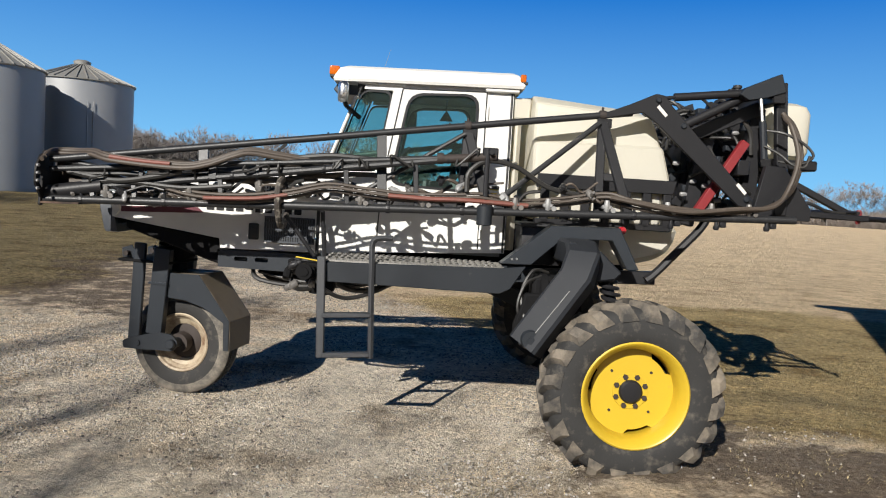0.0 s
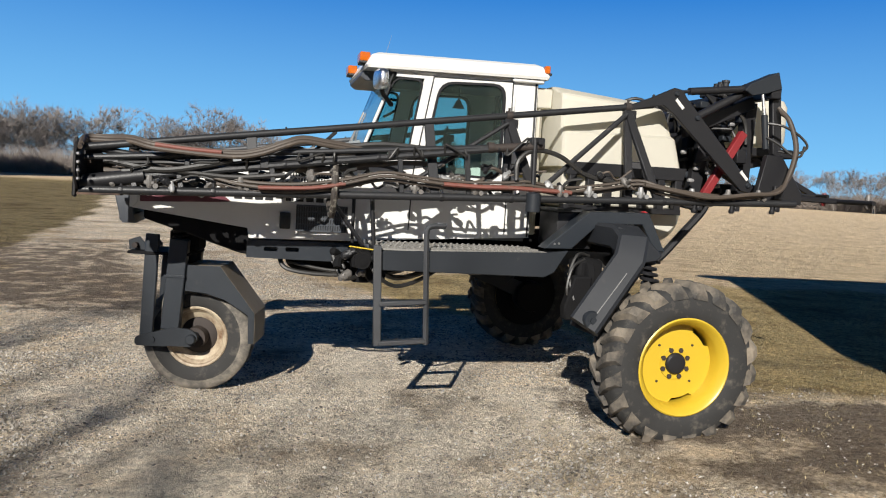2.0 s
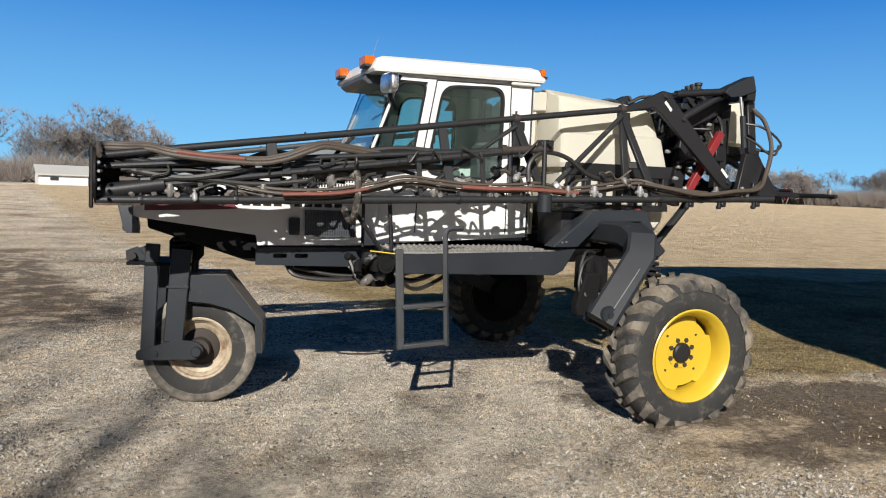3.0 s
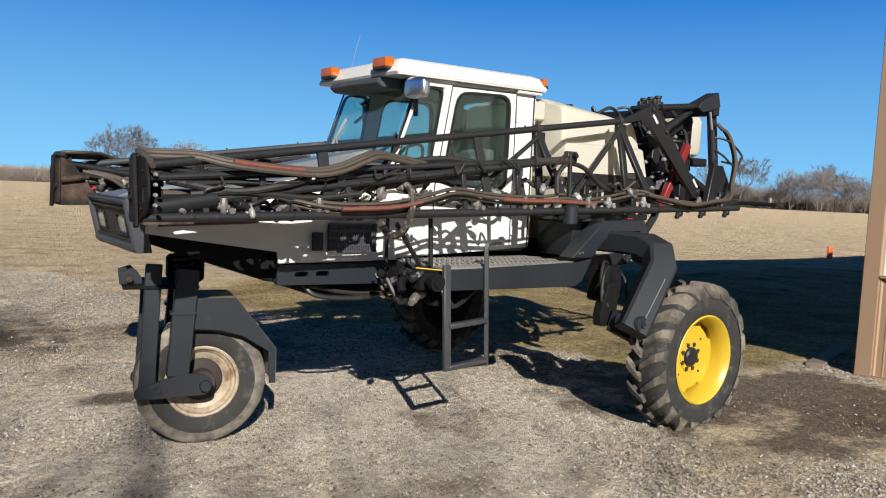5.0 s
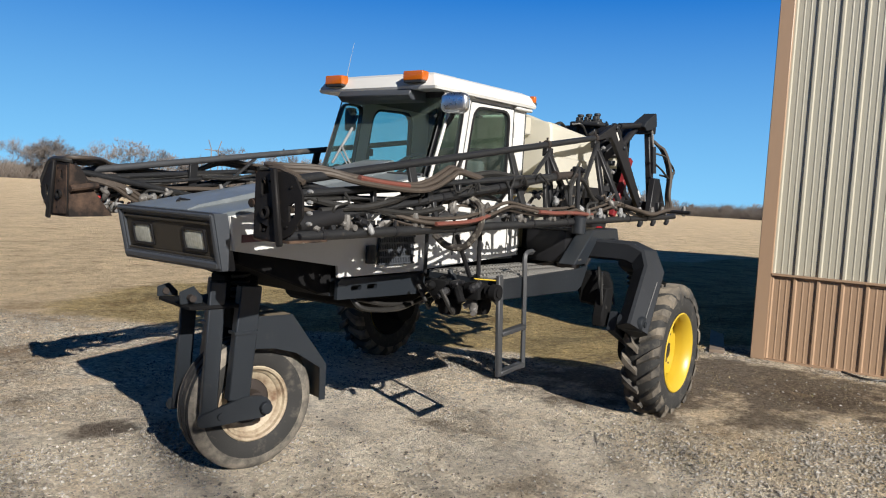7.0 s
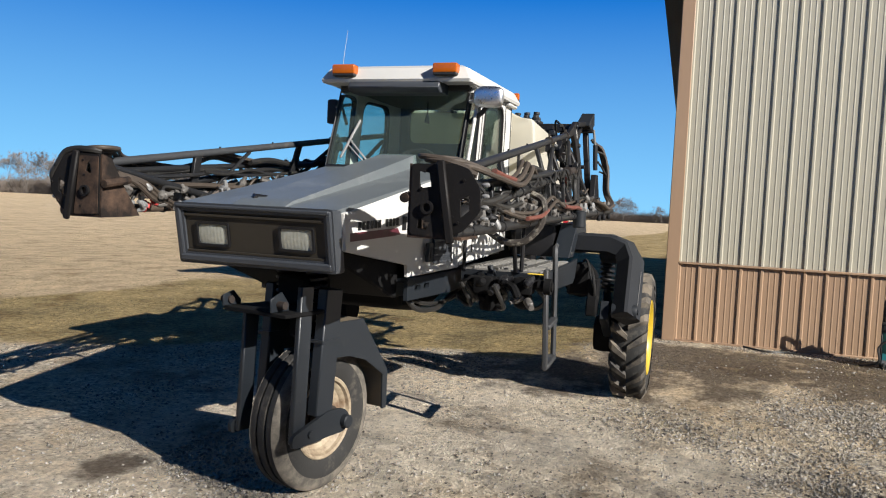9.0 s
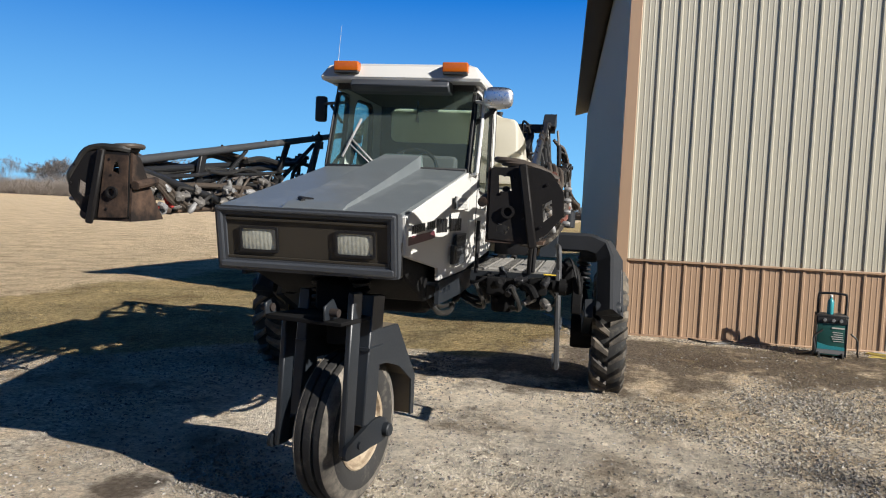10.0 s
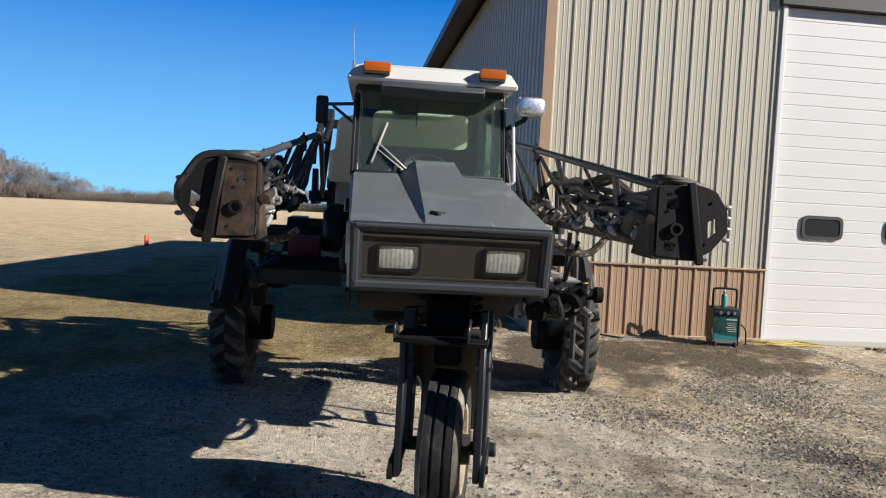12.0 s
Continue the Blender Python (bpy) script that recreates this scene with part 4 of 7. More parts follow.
for s in (-1, 1):
    bm = B()
    addbox(bm, 0.24, 0.47, s * 0.46, s * 0.508, 2.262, 2.286, 0.008)
    addbox(bm, -0.62, -0.30, s * 0.46, s * 0.495, 2.262, 2.28, 0.006)
    parts("roof_gutter", bm, M_WHITE, roof)
bm = B()
plate(bm, [(-0.80, 2.235), (-0.76, 2.205), (-0.60, 2.205), (-0.60, 2.285), (-0.77, 2.285)], -0.315, 0.315, off=0.006)
part("sun_visor", bm, M_NOSE, roof, "dark grey visor box under the roof")


def marker(x0, x1, y0, y1, z0, z1):
    lamp = new("marker_lamp")
    lamp.parent = spr
    tagged(lamp, "amber marker lamp on the cab roof")
    b = addbox(B(), x0, x1, y0, y1, z0, z1, 0.012, 3)
    part("lens", b, M_AMBER, lamp)
    part("lamp_base", addbox(B(), x0 + 0.004, x1 + 0.012, y0 + 0.004, y1 - 0.004, z0 - 0.012, z0 + 0.006, 0.003), M_LINER, lamp)


marker(-0.82, -0.75, -0.435, -0.275, 2.318, 2.38)
marker(-0.82, -0.75, 0.262, 0.422, 2.318, 2.38)
for s in (-1, 1):
    marker(0.468, 0.508, s * 0.49 - 0.022, s * 0.49 + 0.022, 2.335, 2.39)
# mirrors, grab rails, wiper, aerial
mir = new("side_mirror")
mir.parent = spr
tagged(mir, "chrome backed mirror on a bent arm")
bm = B()
t = B()
bmesh.ops.create_uvsphere(t, u_segments=20, v_segments=12, radius=1)
for v in t.verts:
    v.co = Vector([abs(c) ** 0.55 * (1 if c > 0 else -1) for c in v.co])
join(bm, t, pose(-0.70, -0.615, 2.185, 0, 0, 8) @ Matrix.Diagonal((0.036, 0.095, 0.066, 1)))
part("mirror_shell", bm, M_CHROME, mir, "bright chrome shell", 1.2)
bm = B()
tube(bm, [(-0.69, -0.60, 2.13), (-0.68, -0.58, 2.10), (-0.60, -0.47, 2.04)], 0.016, 8)
part("arm", bm, M_BLACK, mir)
mir = new("side_mirror")
mir.parent = spr
tagged(mir, "black mirror on tubular arms")
part("mirror_shell", addbox(B(), -0.285, -0.225, 0.655, 0.735, 2.055, 2.235, 0.02, 2), M_LINER, mir)
bm = B()
pipe(bm, (-0.26, 0.68, 2.18), (-0.45, 0.46, 2.17), 0.011, 6)
pipe(bm, (-0.26, 0.62, 2.17), (-0.5, 0.46, 2.03), 0.011, 6)
part("arm", bm, M_BLACK, mir)
bm = B()
tube(bm, curve_pts([(-0.615, -0.462, 2.17), (-0.63, -0.515, 2.16), (-0.645, -0.52, 2.11), (-0.775, -0.52, 1.76), (-0.79, -0.515, 1.71), (-0.77, -0.472, 1.69)], 5), 0.011, 8)
P("grab_rail", bm, M_WHITEPL, "white tubular grab rail")
bm = B()
beam(bm, (-0.688, 0.262, 2.037), (-0.785, 0.352, 1.779), 0.012, 0.018)
beam(bm, (-0.81, 0.125, 1.74), (-0.735, 0.315, 1.905), 0.016, 0.012)
beam(bm, (-0.81, 0.155, 1.74), (-0.735, 0.335, 1.88), 0.012, 0.01)
P("windscreen_wiper", bm, M_GALV, "silver wiper blade and arm")
bm = B()
pipe(bm, (-0.53, 0.49, 2.33), (-0.53, 0.49, 2.43), 0.008, 6)
tube(bm, [(-0.53, 0.49, 2.43), (-0.50, 0.495, 2.54), (-0.46, 0.50, 2.68)], 0.002, 5, r2=0.001)
P("aerial", bm, M_GALV, "thin whip aerial")
bm = B()
addbox(bm, 0.31, 0.37, -CY - 0.003, -CY, 1.53, 1.63)
P("warning_label", bm, M_WHITEPL)
bm = B()
addbox(bm, 0.312, 0.368, -CY - 0.0045, -CY - 0.002, 1.605, 1.627)
for i in range(3):
    addbox(bm, 0.318, 0.36, -CY - 0.0045, -CY - 0.002, 1.545 + i * 0.018, 1.551 + i * 0.018)
P("label_print", bm, M_LABEL)

# spray tank
bm = B()
rings = []
lev = [(1.70, 0.565, 1.47, 0.675), (1.73, 0.56, 1.48, 0.69), (1.935, 0.56, 1.425, 0.682), (1.955, 0.56, 1.415, 0.645), (2.06, 0.56, 1.385, 0.636), (2.125, 0.562, 1.36, 0.63), (2.15, 0.565, 1.35, 0.62), (2.165, 0.568, 1.345, 0.60), (2.175, 0.57, 1.34, 0.52), (2.21, 0.572, 1.33, 0.43), (2.22, 0.58, 1.315, 0.40)]
for z, x0, x1, hw in lev:
    ring = rounded([(x0, -hw), (x1, -hw), (x1, hw), (x0, hw)], 0.045, 3)
    rings.append([bm.verts.new((x, y, z + (0.05 - (x - 0.56) * 0.09) * min(1.0, max(0.0, (z - 1.96) / 0.24)))) for x, y in ring])
for a, b in zip(rings, rings[1:]):
    for i in range(len(a)):
        bm.faces.new((a[i], a[(i + 1) % len(a)], b[(i + 1) % len(a)], b[i]))
bm.faces.new(rings[0][::-1])
bm.faces.new(rings[-1])
tank = P("spray_tank", bm, M_TANK, "cream polyethylene spray tank", angle=0.2)
bm = B()
addbox(bm, 0.60, 1.46, -0.63, 0.63, 1.42, 1.71, 0.06, 3)
plate(bm, [(0.85, 1.44), (0.95, 1.2), (1.05, 1.13), (1.32, 1.16), (1.49, 1.205), (1.585, 1.30), (1.61, 1.44)], -0.54, 0.54, off=0.04)
part("tank_sump", bm, M_TANK, tank, "cream lower tank and sump")
for s in (-1, 1):
    bm = B()
    plate(bm, [(0.60, 1.645), (1.50, 1.645), (1.52, 1.735), (0.60, 1.735)], s * 0.695, s * 0.64, off=0.004)
    for i in range(7):
        xa = 0.63 + i * 0.135
        addbox(bm, xa, xa + 0.055, s * 0.64, s * 0.69, 1.42, 1.65, 0.006)
    addbox(bm, 0.60, 1.5, s * 0.60, s * 0.69, 1.40, 1.44, 0.004)
    P("tank_cradle", bm, M_BLACK, "black steel tank cradle with straps")
bm = B()
for c in (0.62, 1.0):
    lathe(bm, [(0.11, 0.0), (0.11, 0.05), (0.09, 0.06)], 20, (c + 0.02, 0.1, 2.25 - (c - 0.56) * 0.09), "z")
parts("tank_lid", bm, M_LINER, spr)
bm = B()
beam(bm, (0.475, -0.40, 1.2), (0.475, -0.40, 2.22), 0.05, 0.05)
beam(bm, (0.475, 0.40, 1.2), (0.475, 0.40, 2.22), 0.05, 0.05)
addbox(bm, 0.44, 0.56, -0.45, -0.40, 2.10, 2.24, 0.01)
parts("cab_guard_post", bm, M_TANK, spr, "post between cab and tank")

# walkway, ladder, valve manifold on the left; a deck on the right as well
for s in (-1, 1):
    bm = B()
    plate(bm, [(-0.745, 0.985), (-0.745, 1.088), (-0.70, 1.104), (0.37, 1.127), (0.515, 1.145), (0.425, 1.0), (0.36, 0.968)], s * 1.03, s * 1.0, off=0.004)
    addbox(bm, -0.72, -0.70, s * 1.0, s * 0.5, 1.02, 1.107)
    addbox(bm, 0.33, 0.36, s * 1.0, s * 0.5, 1.0, 1.107)
    dk = P("walkway", bm, M_GREY2, "charcoal walkway beside the cab")
    bm = B()
    addbox(bm, -0.72, 0.40, s * 1.0, s * 0.5, 1.107, 1.118)
    for i in range(27):
        for j in range(6):
            xa = -0.70 + i * 0.04 + (0.02 if j % 2 else 0)
            ya = 0.53 + j * 0.078
            beam(bm, (xa, s * ya, 1.122), (xa + (0.02 if j % 2 else -0.02), s * (ya + 0.06), 1.122), 0.014, 0.013, off=0.0)
    # right tread is near-black: the machine's shade is put into its colour
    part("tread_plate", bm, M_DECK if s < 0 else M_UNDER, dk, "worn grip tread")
lad = new("ladder")
lad.parent = spr
tagged(lad, "grey steel boarding ladder")
bm = B()
beam(bm, (-0.712, -1.065, 0.52), (-0.735, -1.045, 1.14), 0.05, 0.028, (0, 1, 0))
part("rail", bm, M_LADDER, lad)
bm = B()
tube(bm, [(-0.405, -1.055, 0.53), (-0.425, -1.045, 1.0)] + [tuple(v) for v in curve_pts([(-0.43, -1.04, 1.15), (-0.43, -1.035, 1.235), (-0.40, -1.03, 1.265), (-0.31, -1.02, 1.27)], 4)], 0.0, 8, flat=(0.026, 0.03))
part("rail", bm, M_LADDER, lad)
for z in (0.545, 0.79):
    bm = B()
    f = (z - 0.52) / 0.6
    beam(bm, (-0.705 - 0.02 * f, -1.06, z - 0.008), (-0.41 - 0.02 * f, -1.05, z + 0.008), 0.05, 0.03)
    part("rung", bm, M_LADDER, lad)
bm = B()
pipe(bm, (-0.83, -0.55, 1.1), (-0.83, -0.55, 1.42), 0.012, 8)
pipe(bm, (-0.76, -0.9, 1.42), (-0.735, -0.89, 1.12), 0.014, 8)
pipe(bm, (-0.99, -0.89, 1.37), (-0.80, -0.87, 1.12), 0.014, 8)
parts("hand_rail", bm, M_BLACK, spr, "black tube handrail by the walkway")
valve = new("fill_manifold")
valve.parent = spr
tagged(valve, "grimy filling valve and pipe fittings")
bm = B()
pipe(bm, (-0.80, -1.06, 1.05), (-0.80, -0.55, 1.05), 0.03, 12)
lathe(bm, [(0.05, -1.10), (0.05, -1.06), (0.034, -1.06), (0.034, -1.02)], 14, (-0.83, 0, 1.045), "y")
lathe(bm, [(0.028, -1.108), (0.028, -1.10)], 12, (-0.83, 0, 1.045), "y")
pipe(bm, (-0.90, -0.85, 1.04), (-0.70, -0.85, 1.04), 0.026, 10)
addbox(bm, -0.88, -0.76, -0.99, -0.88, 0.99, 1.09, 0.015, 2)
addbox(bm, -0.86, -0.74, -0.74, -0.62, 0.97, 1.08, 0.02, 2)
tube(bm, curve_pts([(-0.9, -0.86, 1.04), (-0.95, -0.9, 1.03), (-0.96, -0.93, 0.98)], 5), 0.026, 8)
part("valve_body", bm, M_UNDER, valve)
bm = B()
beam(bm, (-0.90, -0.97, 1.12), (-0.72, -1.04, 1.105), 0.02, 0.008)
part("lever", bm, M_LABEL, valve, "yellow valve lever")
bm = B()
lathe(bm, [(0.065, -0.06), (0.075, -0.03), (0.075, 0.04), (0.05, 0.06)], 14, (-0.78, -0.72, 0.93), "z")
lathe(bm, [(0.06, -0.95), (0.065, -0.9), (0.05, -0.86)], 14, (-0.72, 0, 0.945), "y")
part("strainer", bm, M_UNDER, valve)

bm = addbox(B(), 0.50, 0.76, -0.84, -0.50, 1.145, 1.385, 0.012, 2)
bt = P("battery_box", bm, M_BLACK, "black battery box behind the cab")
part("lid", addbox(B(), 0.49, 0.77, -0.85, -0.49, 1.385, 1.41, 0.008), M_LINER, bt)
rnd = random.Random(77)
for k in range(14):
    x, y, z = rnd.uniform(-0.98, -0.66), rnd.uniform(-1.08, -0.6), rnd.uniform(0.93, 1.1)
    t, bm = B(), B()
    lathe(t, [(0.014, -0.045), (0.026, -0.03), (0.026, 0.0), (0.018, 0.02), (0.018, 0.05)], 10, (0, 0, 0), rnd.choice("xyz"))
    addbox(t, -0.03, 0.03, -0.02, 0.02, -0.02, 0.02, 0.005)
    join(bm, t, pose(x, y, z, rnd.uniform(-30, 30), rnd.uniform(-30, 30), rnd.uniform(0, 360)))
    part("fitting", bm, rnd.choice((M_NOZZLE, M_BLACK, M_GREY2, M_UNDER)), valve, "grimy pipe fitting")
bm = B()
for k in range(6):
    x, y = rnd.uniform(-1.0, -0.7), rnd.uniform(-1.0, -0.5)
    hose(bm, [(x, y, 1.04), (x + 0.06, y - 0.05, 0.93 + rnd.uniform(-0.03, 0.04)), (x + 0.2, y + 0.05, 0.90 + rnd.uniform(-0.03, 0.03)), (x + 0.4, y + 0.15, 0.93), (x + 0.55, y + 0.2, 1.03)], rnd.uniform(0.012, 0.02), 7, 6)
parts("feed_hose", bm, M_HOSE_BLK, valve)
# rear portal frames, axle arms, wheels
for s in (-1, 1):
    bm = B()
    plate(bm, [(0.36, 1.152), (0.665, 1.405), (1.09, 1.415), (1.225, 1.16), (1.15, 1.155), (1.045, 1.335), (0.735, 1.325), (0.55, 1.152)], s * 0.99, s * 0.86, off=0.005)
    addbox(bm, 0.72, 1.04, s * 0.87, s * 0.60, 1.33, 1.40)
    addbox(bm, 0.7, 1.05, s * 0.62, s * 0.35, 1.22, 1.4)
    pf = P("rear_portal", bm, M_GREY, "charcoal portal frame over the rear arm")
    bm = B()
    for x, z in ((0.43, 1.185), (0.46, 1.188)):
        lathe(bm, [(0.007, s * 0.99), (0.007, s * 0.996)], 8, (x, 0, z))
    parts("bolt", bm, M_STEEL, pf)
    if s < 0:
        bm = B()
        lathe(bm, [(0.022, -0.83), (0.026, -0.82), (0.026, -0.79)], 14, (1.15, 0, 1.395))
        P("tail_lamp", bm, M_TAIL, "round red marker lamp")
    arm = new("axle_arm")
    arm.parent = spr
    tagged(arm, "curved charcoal box-section rear axle arm")
    bm = B()
    path = [Vector((0.80, 0.62 * s, 1.262)), Vector((0.80, 1.235 * s, 1.262)), Vector((0.792, 1.345 * s, 1.225)), Vector((0.755, 1.402 * s, 1.125))]
    tube(bm, path + [Vector((0.485, 1.415 * s, 0.725))], 0, 8, flat=(0.19, 0.15))
    part("arm_tube", bm, M_ARM, arm, "black box-section arm", 0.35)
    bm = B()
    beam(bm, (0.70, 1.491 * s, 1.065), (0.525, 1.493 * s, 0.82), 0.004, 0.005, (1, 0, 0), 0.0)
    part("weld_seam", bm, M_GALV, arm, "pale worn weld seam")
    bm = B()
    plate(bm, [(0.72, 1.33), (0.9, 1.29), (1.04, 1.16), (1.0, 1.12), (0.87, 1.1), (0.75, 1.15)], s * 1.30, s * 1.16, off=0.01)
    part("spring_bracket", bm, M_ARM, arm)
    bm = B()
    lathe(bm, [(0.055, 1.31 * s), (0.058, 1.48 * s), (0.05, 1.495 * s)], 20, (0.505, 0, 0.775))
    lathe(bm, [(0.022, 1.49 * s), (0.022, 1.505 * s)], 6, (0.505, 0, 0.775))
    part("pivot_pin", bm, M_GREY2, arm)
    bm = B()
    coil = [(0.97 + 0.05 * math.cos(a) + 0.08 * a / 44, s * 1.2 + 0.05 * math.sin(a), 1.14 - a * 0.0062) for a in np.linspace(0, 44, 120)]
    tube(bm, coil, 0.0125, 6)
    part("coil_spring", bm, M_BLACK, arm, "black coil spring")
    bm = B()
    pipe(bm, (0.965, s * 1.2, 1.16), (1.06, s * 1.2, 0.83), 0.028, 10)
    part("damper", bm, M_GREY2, arm)
    bm = B()
    beam(bm, (0.5, s * 1.255, 0.77), (1.10, s * 1.235, 0.52), 0.07, 0.15)
    beam(bm, (0.85, s * 1.24, 0.64), (1.06, s * 1.2, 0.84), 0.07, 0.06)
    part("trailing_link", bm, M_GREY2, arm)
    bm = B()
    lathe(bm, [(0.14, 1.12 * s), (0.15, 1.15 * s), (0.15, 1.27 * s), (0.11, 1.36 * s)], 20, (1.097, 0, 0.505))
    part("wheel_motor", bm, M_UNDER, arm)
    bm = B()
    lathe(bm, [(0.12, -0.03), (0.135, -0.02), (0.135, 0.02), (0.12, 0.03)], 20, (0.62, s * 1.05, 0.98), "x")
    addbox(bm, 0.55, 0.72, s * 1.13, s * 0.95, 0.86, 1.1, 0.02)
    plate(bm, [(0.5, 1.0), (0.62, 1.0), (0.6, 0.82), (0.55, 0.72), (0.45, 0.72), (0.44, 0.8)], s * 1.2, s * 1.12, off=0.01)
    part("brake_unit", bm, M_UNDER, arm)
    bm = B()
    hose(bm, [(0.6, s * 1.1, 1.1), (0.5, s * 1.15, 1.05), (0.46, s * 1.18, 0.9), (0.55, s * 1.15, 0.8)], 0.01, 6)
    hose(bm, [(0.65, s * 1.05, 1.12), (0.55, s * 1.1, 1.13), (0.48, s * 1.15, 1.0), (0.5, s * 1.2, 0.85)], 0.01, 6)
    hose(bm, [(0.7, s * 1.08, 1.1), (0.78, s * 1.1, 1.0), (0.76, s * 1.15, 0.85)], 0.01, 6)
    parts("brake_hose", bm, M_HOSE_BLK, arm)


def rear_wheel(s):
    """Lugged drive tyre on a dished yellow rim; built at its hub, outside towards -y."""
    w = new("drive_wheel")
    w.parent = spr
    w.matrix_basis = pose(1.097, s * 1.428, 0.507, 0, 0, 0 if s < 0 else 180)
    tagged(w, "lugged drive wheel with a yellow rim")
    prof = [(0.297, -0.115), (0.315, -0.128), (0.36, -0.136), (0.42, -0.132), (0.462, -0.118), (0.483, -0.09), (0.492, -0.04), (0.494, 0.0), (0.492, 0.04), (0.483, 0.09), (0.462, 0.118), (0.42, 0.132), (0.36, 0.136), (0.315, 0.128), (0.297, 0.115)]
    tyre = part("tyre", lathe(B(), prof, 56, closed=True), M_RUBBER, w, "dusty black farm tyre", 0.9)
    lug = B()
    for side in (-1, 1):
        for k in range(20):
            a0 = (k + (0.5 if side > 0 else 0)) * math.tau / 20
            t = B()
            rows = []
            for f in np.linspace(0, 1, 6):
                y = side * (0.002 + f * 0.137)
                ang = a0 + 0.04 - f * 0.20
                base = np.interp(abs(y), [0, 0.09, 0.118, 0.139], [0.490, 0.480, 0.458, 0.425])
                top = np.interp(abs(y), [0, 0.1, 0.125, 0.139], [0.523, 0.521, 0.508, 0.468])
                wd = 0.021 + 0.016 * f
                row = []
                for r, dw in ((base, wd * 1.35), (top, wd * 0.8), (top, -wd * 0.8), (base, -wd * 1.35)):
                    aa = ang + dw / r
                    row.append(t.verts.new((math.cos(aa) * r, y, math.sin(aa) * r)))
                rows.append(row)
            for a, b in zip(rows, rows[1:]):
                for i in range(3):
                    t.faces.new((a[i], a[i + 1], b[i + 1], b[i]))
            t.faces.new(rows[0])
            t.faces.new(rows[-1][::-1])
            join(lug, t)
    parts("tread_lug", lug, M_LUG, w, "mud-dusted tread lug", 0.5)
    rim = [(0.300, -0.118), (0.306, -0.128), (0.298, -0.134), (0.286, -0.128), (0.278, -0.112), (0.262, -0.098), (0.255, -0.06), (0.248, -0.03), (0.248, 0.06), (0.275, 0.11), (0.30, 0.125), (0.30, 0.115), (0.27, 0.06), (0.27, -0.06), (0.29, -0.11)]
    r = part("rim", lathe(B(), rim, 56, closed=True), M_YELLOW, w, "bright yellow steel rim", 0.7)
    disc = B()
    outer = []
    for k in range(72):
        a = k * math.tau / 72
        rr = 0.249
        d = abs(((a * 3 / math.tau + 0.12) % 1.0) - 0.5)
        if d < 0.16:
            rr = 0.222
        outer.append((math.cos(a) * rr, math.sin(a) * rr))
    plate(disc, outer, -0.010, 0.002)
    lathe(disc, [(0.10, -0.016), (0.102, -0.01)], 40)
    part("disc", disc, M_YELLOW, w)
    part("rim_back", lathe(B(), [(0.10, 0.09), (0.29, 0.112), (0.302, 0.128), (0.285, 0.13), (0.10, 0.12)], 40), M_UNDER, w, "black brake drum behind the rim")
    hub = B()
    lathe(hub, [(0.068, -0.01), (0.066, -0.03), (0.056, -0.04), (0.03, -0.043)], 28)
    part("hub_cap", hub, M_BLACK, w, "black hub cap")
    nut = B()
    for k in range(8):
        a = (k + 0.5) * math.tau / 8
        lathe(nut, [(0.016, -0.01), (0.016, -0.024)], 6, (0.088 * math.cos(a), 0, 0.088 * math.sin(a)))
    for k in range(4):
        a = (k + 0.5) * math.tau / 4
        lathe(nut, [(0.008, -0.01), (0.008, -0.015)], 8, (0.16 * math.cos(a), 0, 0.16 * math.sin(a)))
    parts("wheel_nut", nut, M_RUST, w)
    return w


rear_wheel(-1)
rear_wheel(1)

# front fork, turned slightly to the right
fork = new("front_fork")
fork.parent = spr
fork.matrix_basis = pose(-1.91, -0.05, 0, 0, 0, -12)
tagged(fork, "charcoal steering fork carrying the front wheel")
FR = 0.375
for s in (-1, 1):
    bm = B()
    beam(bm, (-0.183, s * 0.175, 1.085 if s < 0 else 0.96), (-0.215, s * 0.175, 0.335), 0.03, 0.09, (1, 0, 0))
    part("front_leg", bm, M_GREY, fork, "charcoal front leg of the fork")
    bm = B()
    beam(bm, (0.0, s * 0.175, 1.06), (-0.05, s * 0.175, 0.44), 0.06, 0.125, (1, 0, 0))
    addbox(bm, -0.095, 0.045, s * 0.175 - 0.038, s * 0.175 + 0.038, 0.80, 0.815)
    part("rear_leg", bm, M_GREY, fork, "charcoal box leg of the fork")
    bm = B()
    plate(bm, rounded([(-0.28, 0.325), (-0.28, 0.385), (-0.02, 0.46), (0.10, 0.45), (0.15, 0.40), (0.11, 0.33), (-0.05, 0.33), (-0.1, 0.325)], 0.03), s * 0.212, s * 0.192)
    part("axle_link", bm, M_GREY2, fork, "scuffed axle link plate")
    bm = B()
    lathe(bm, [(0.034, 0.08 * s), (0.034, 0.238 * s), (0.028, 0.245 * s)], 16, (0.10, 0, 0.385))
    lathe(bm, [(0.018, 0.21 * s), (0.018, 0.224 * s)], 12, (-0.16, 0, 0.372))
    parts("axle_pin", bm, M_GREY2, fork)
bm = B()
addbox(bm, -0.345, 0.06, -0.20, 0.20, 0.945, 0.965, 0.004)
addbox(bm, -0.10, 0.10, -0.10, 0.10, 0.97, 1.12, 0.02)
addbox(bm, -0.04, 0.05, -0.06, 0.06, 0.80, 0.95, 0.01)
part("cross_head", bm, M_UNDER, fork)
bm = B()
plate(bm, [(-0.36, 0.966), (-0.365, 1.03), (-0.29, 1.06), (-0.24, 1.0), (-0.24, 0.966)], -0.125, -0.115, off=0.003)
plate(bm, [(-0.355, 0.966), (-0.355, 1.02), (-0.29, 1.04), (-0.24, 0.99), (-0.24, 0.966)], 0.19, 0.2, off=0.003)
parts("stop_bracket", bm, M_GREY, fork)
bm = B()
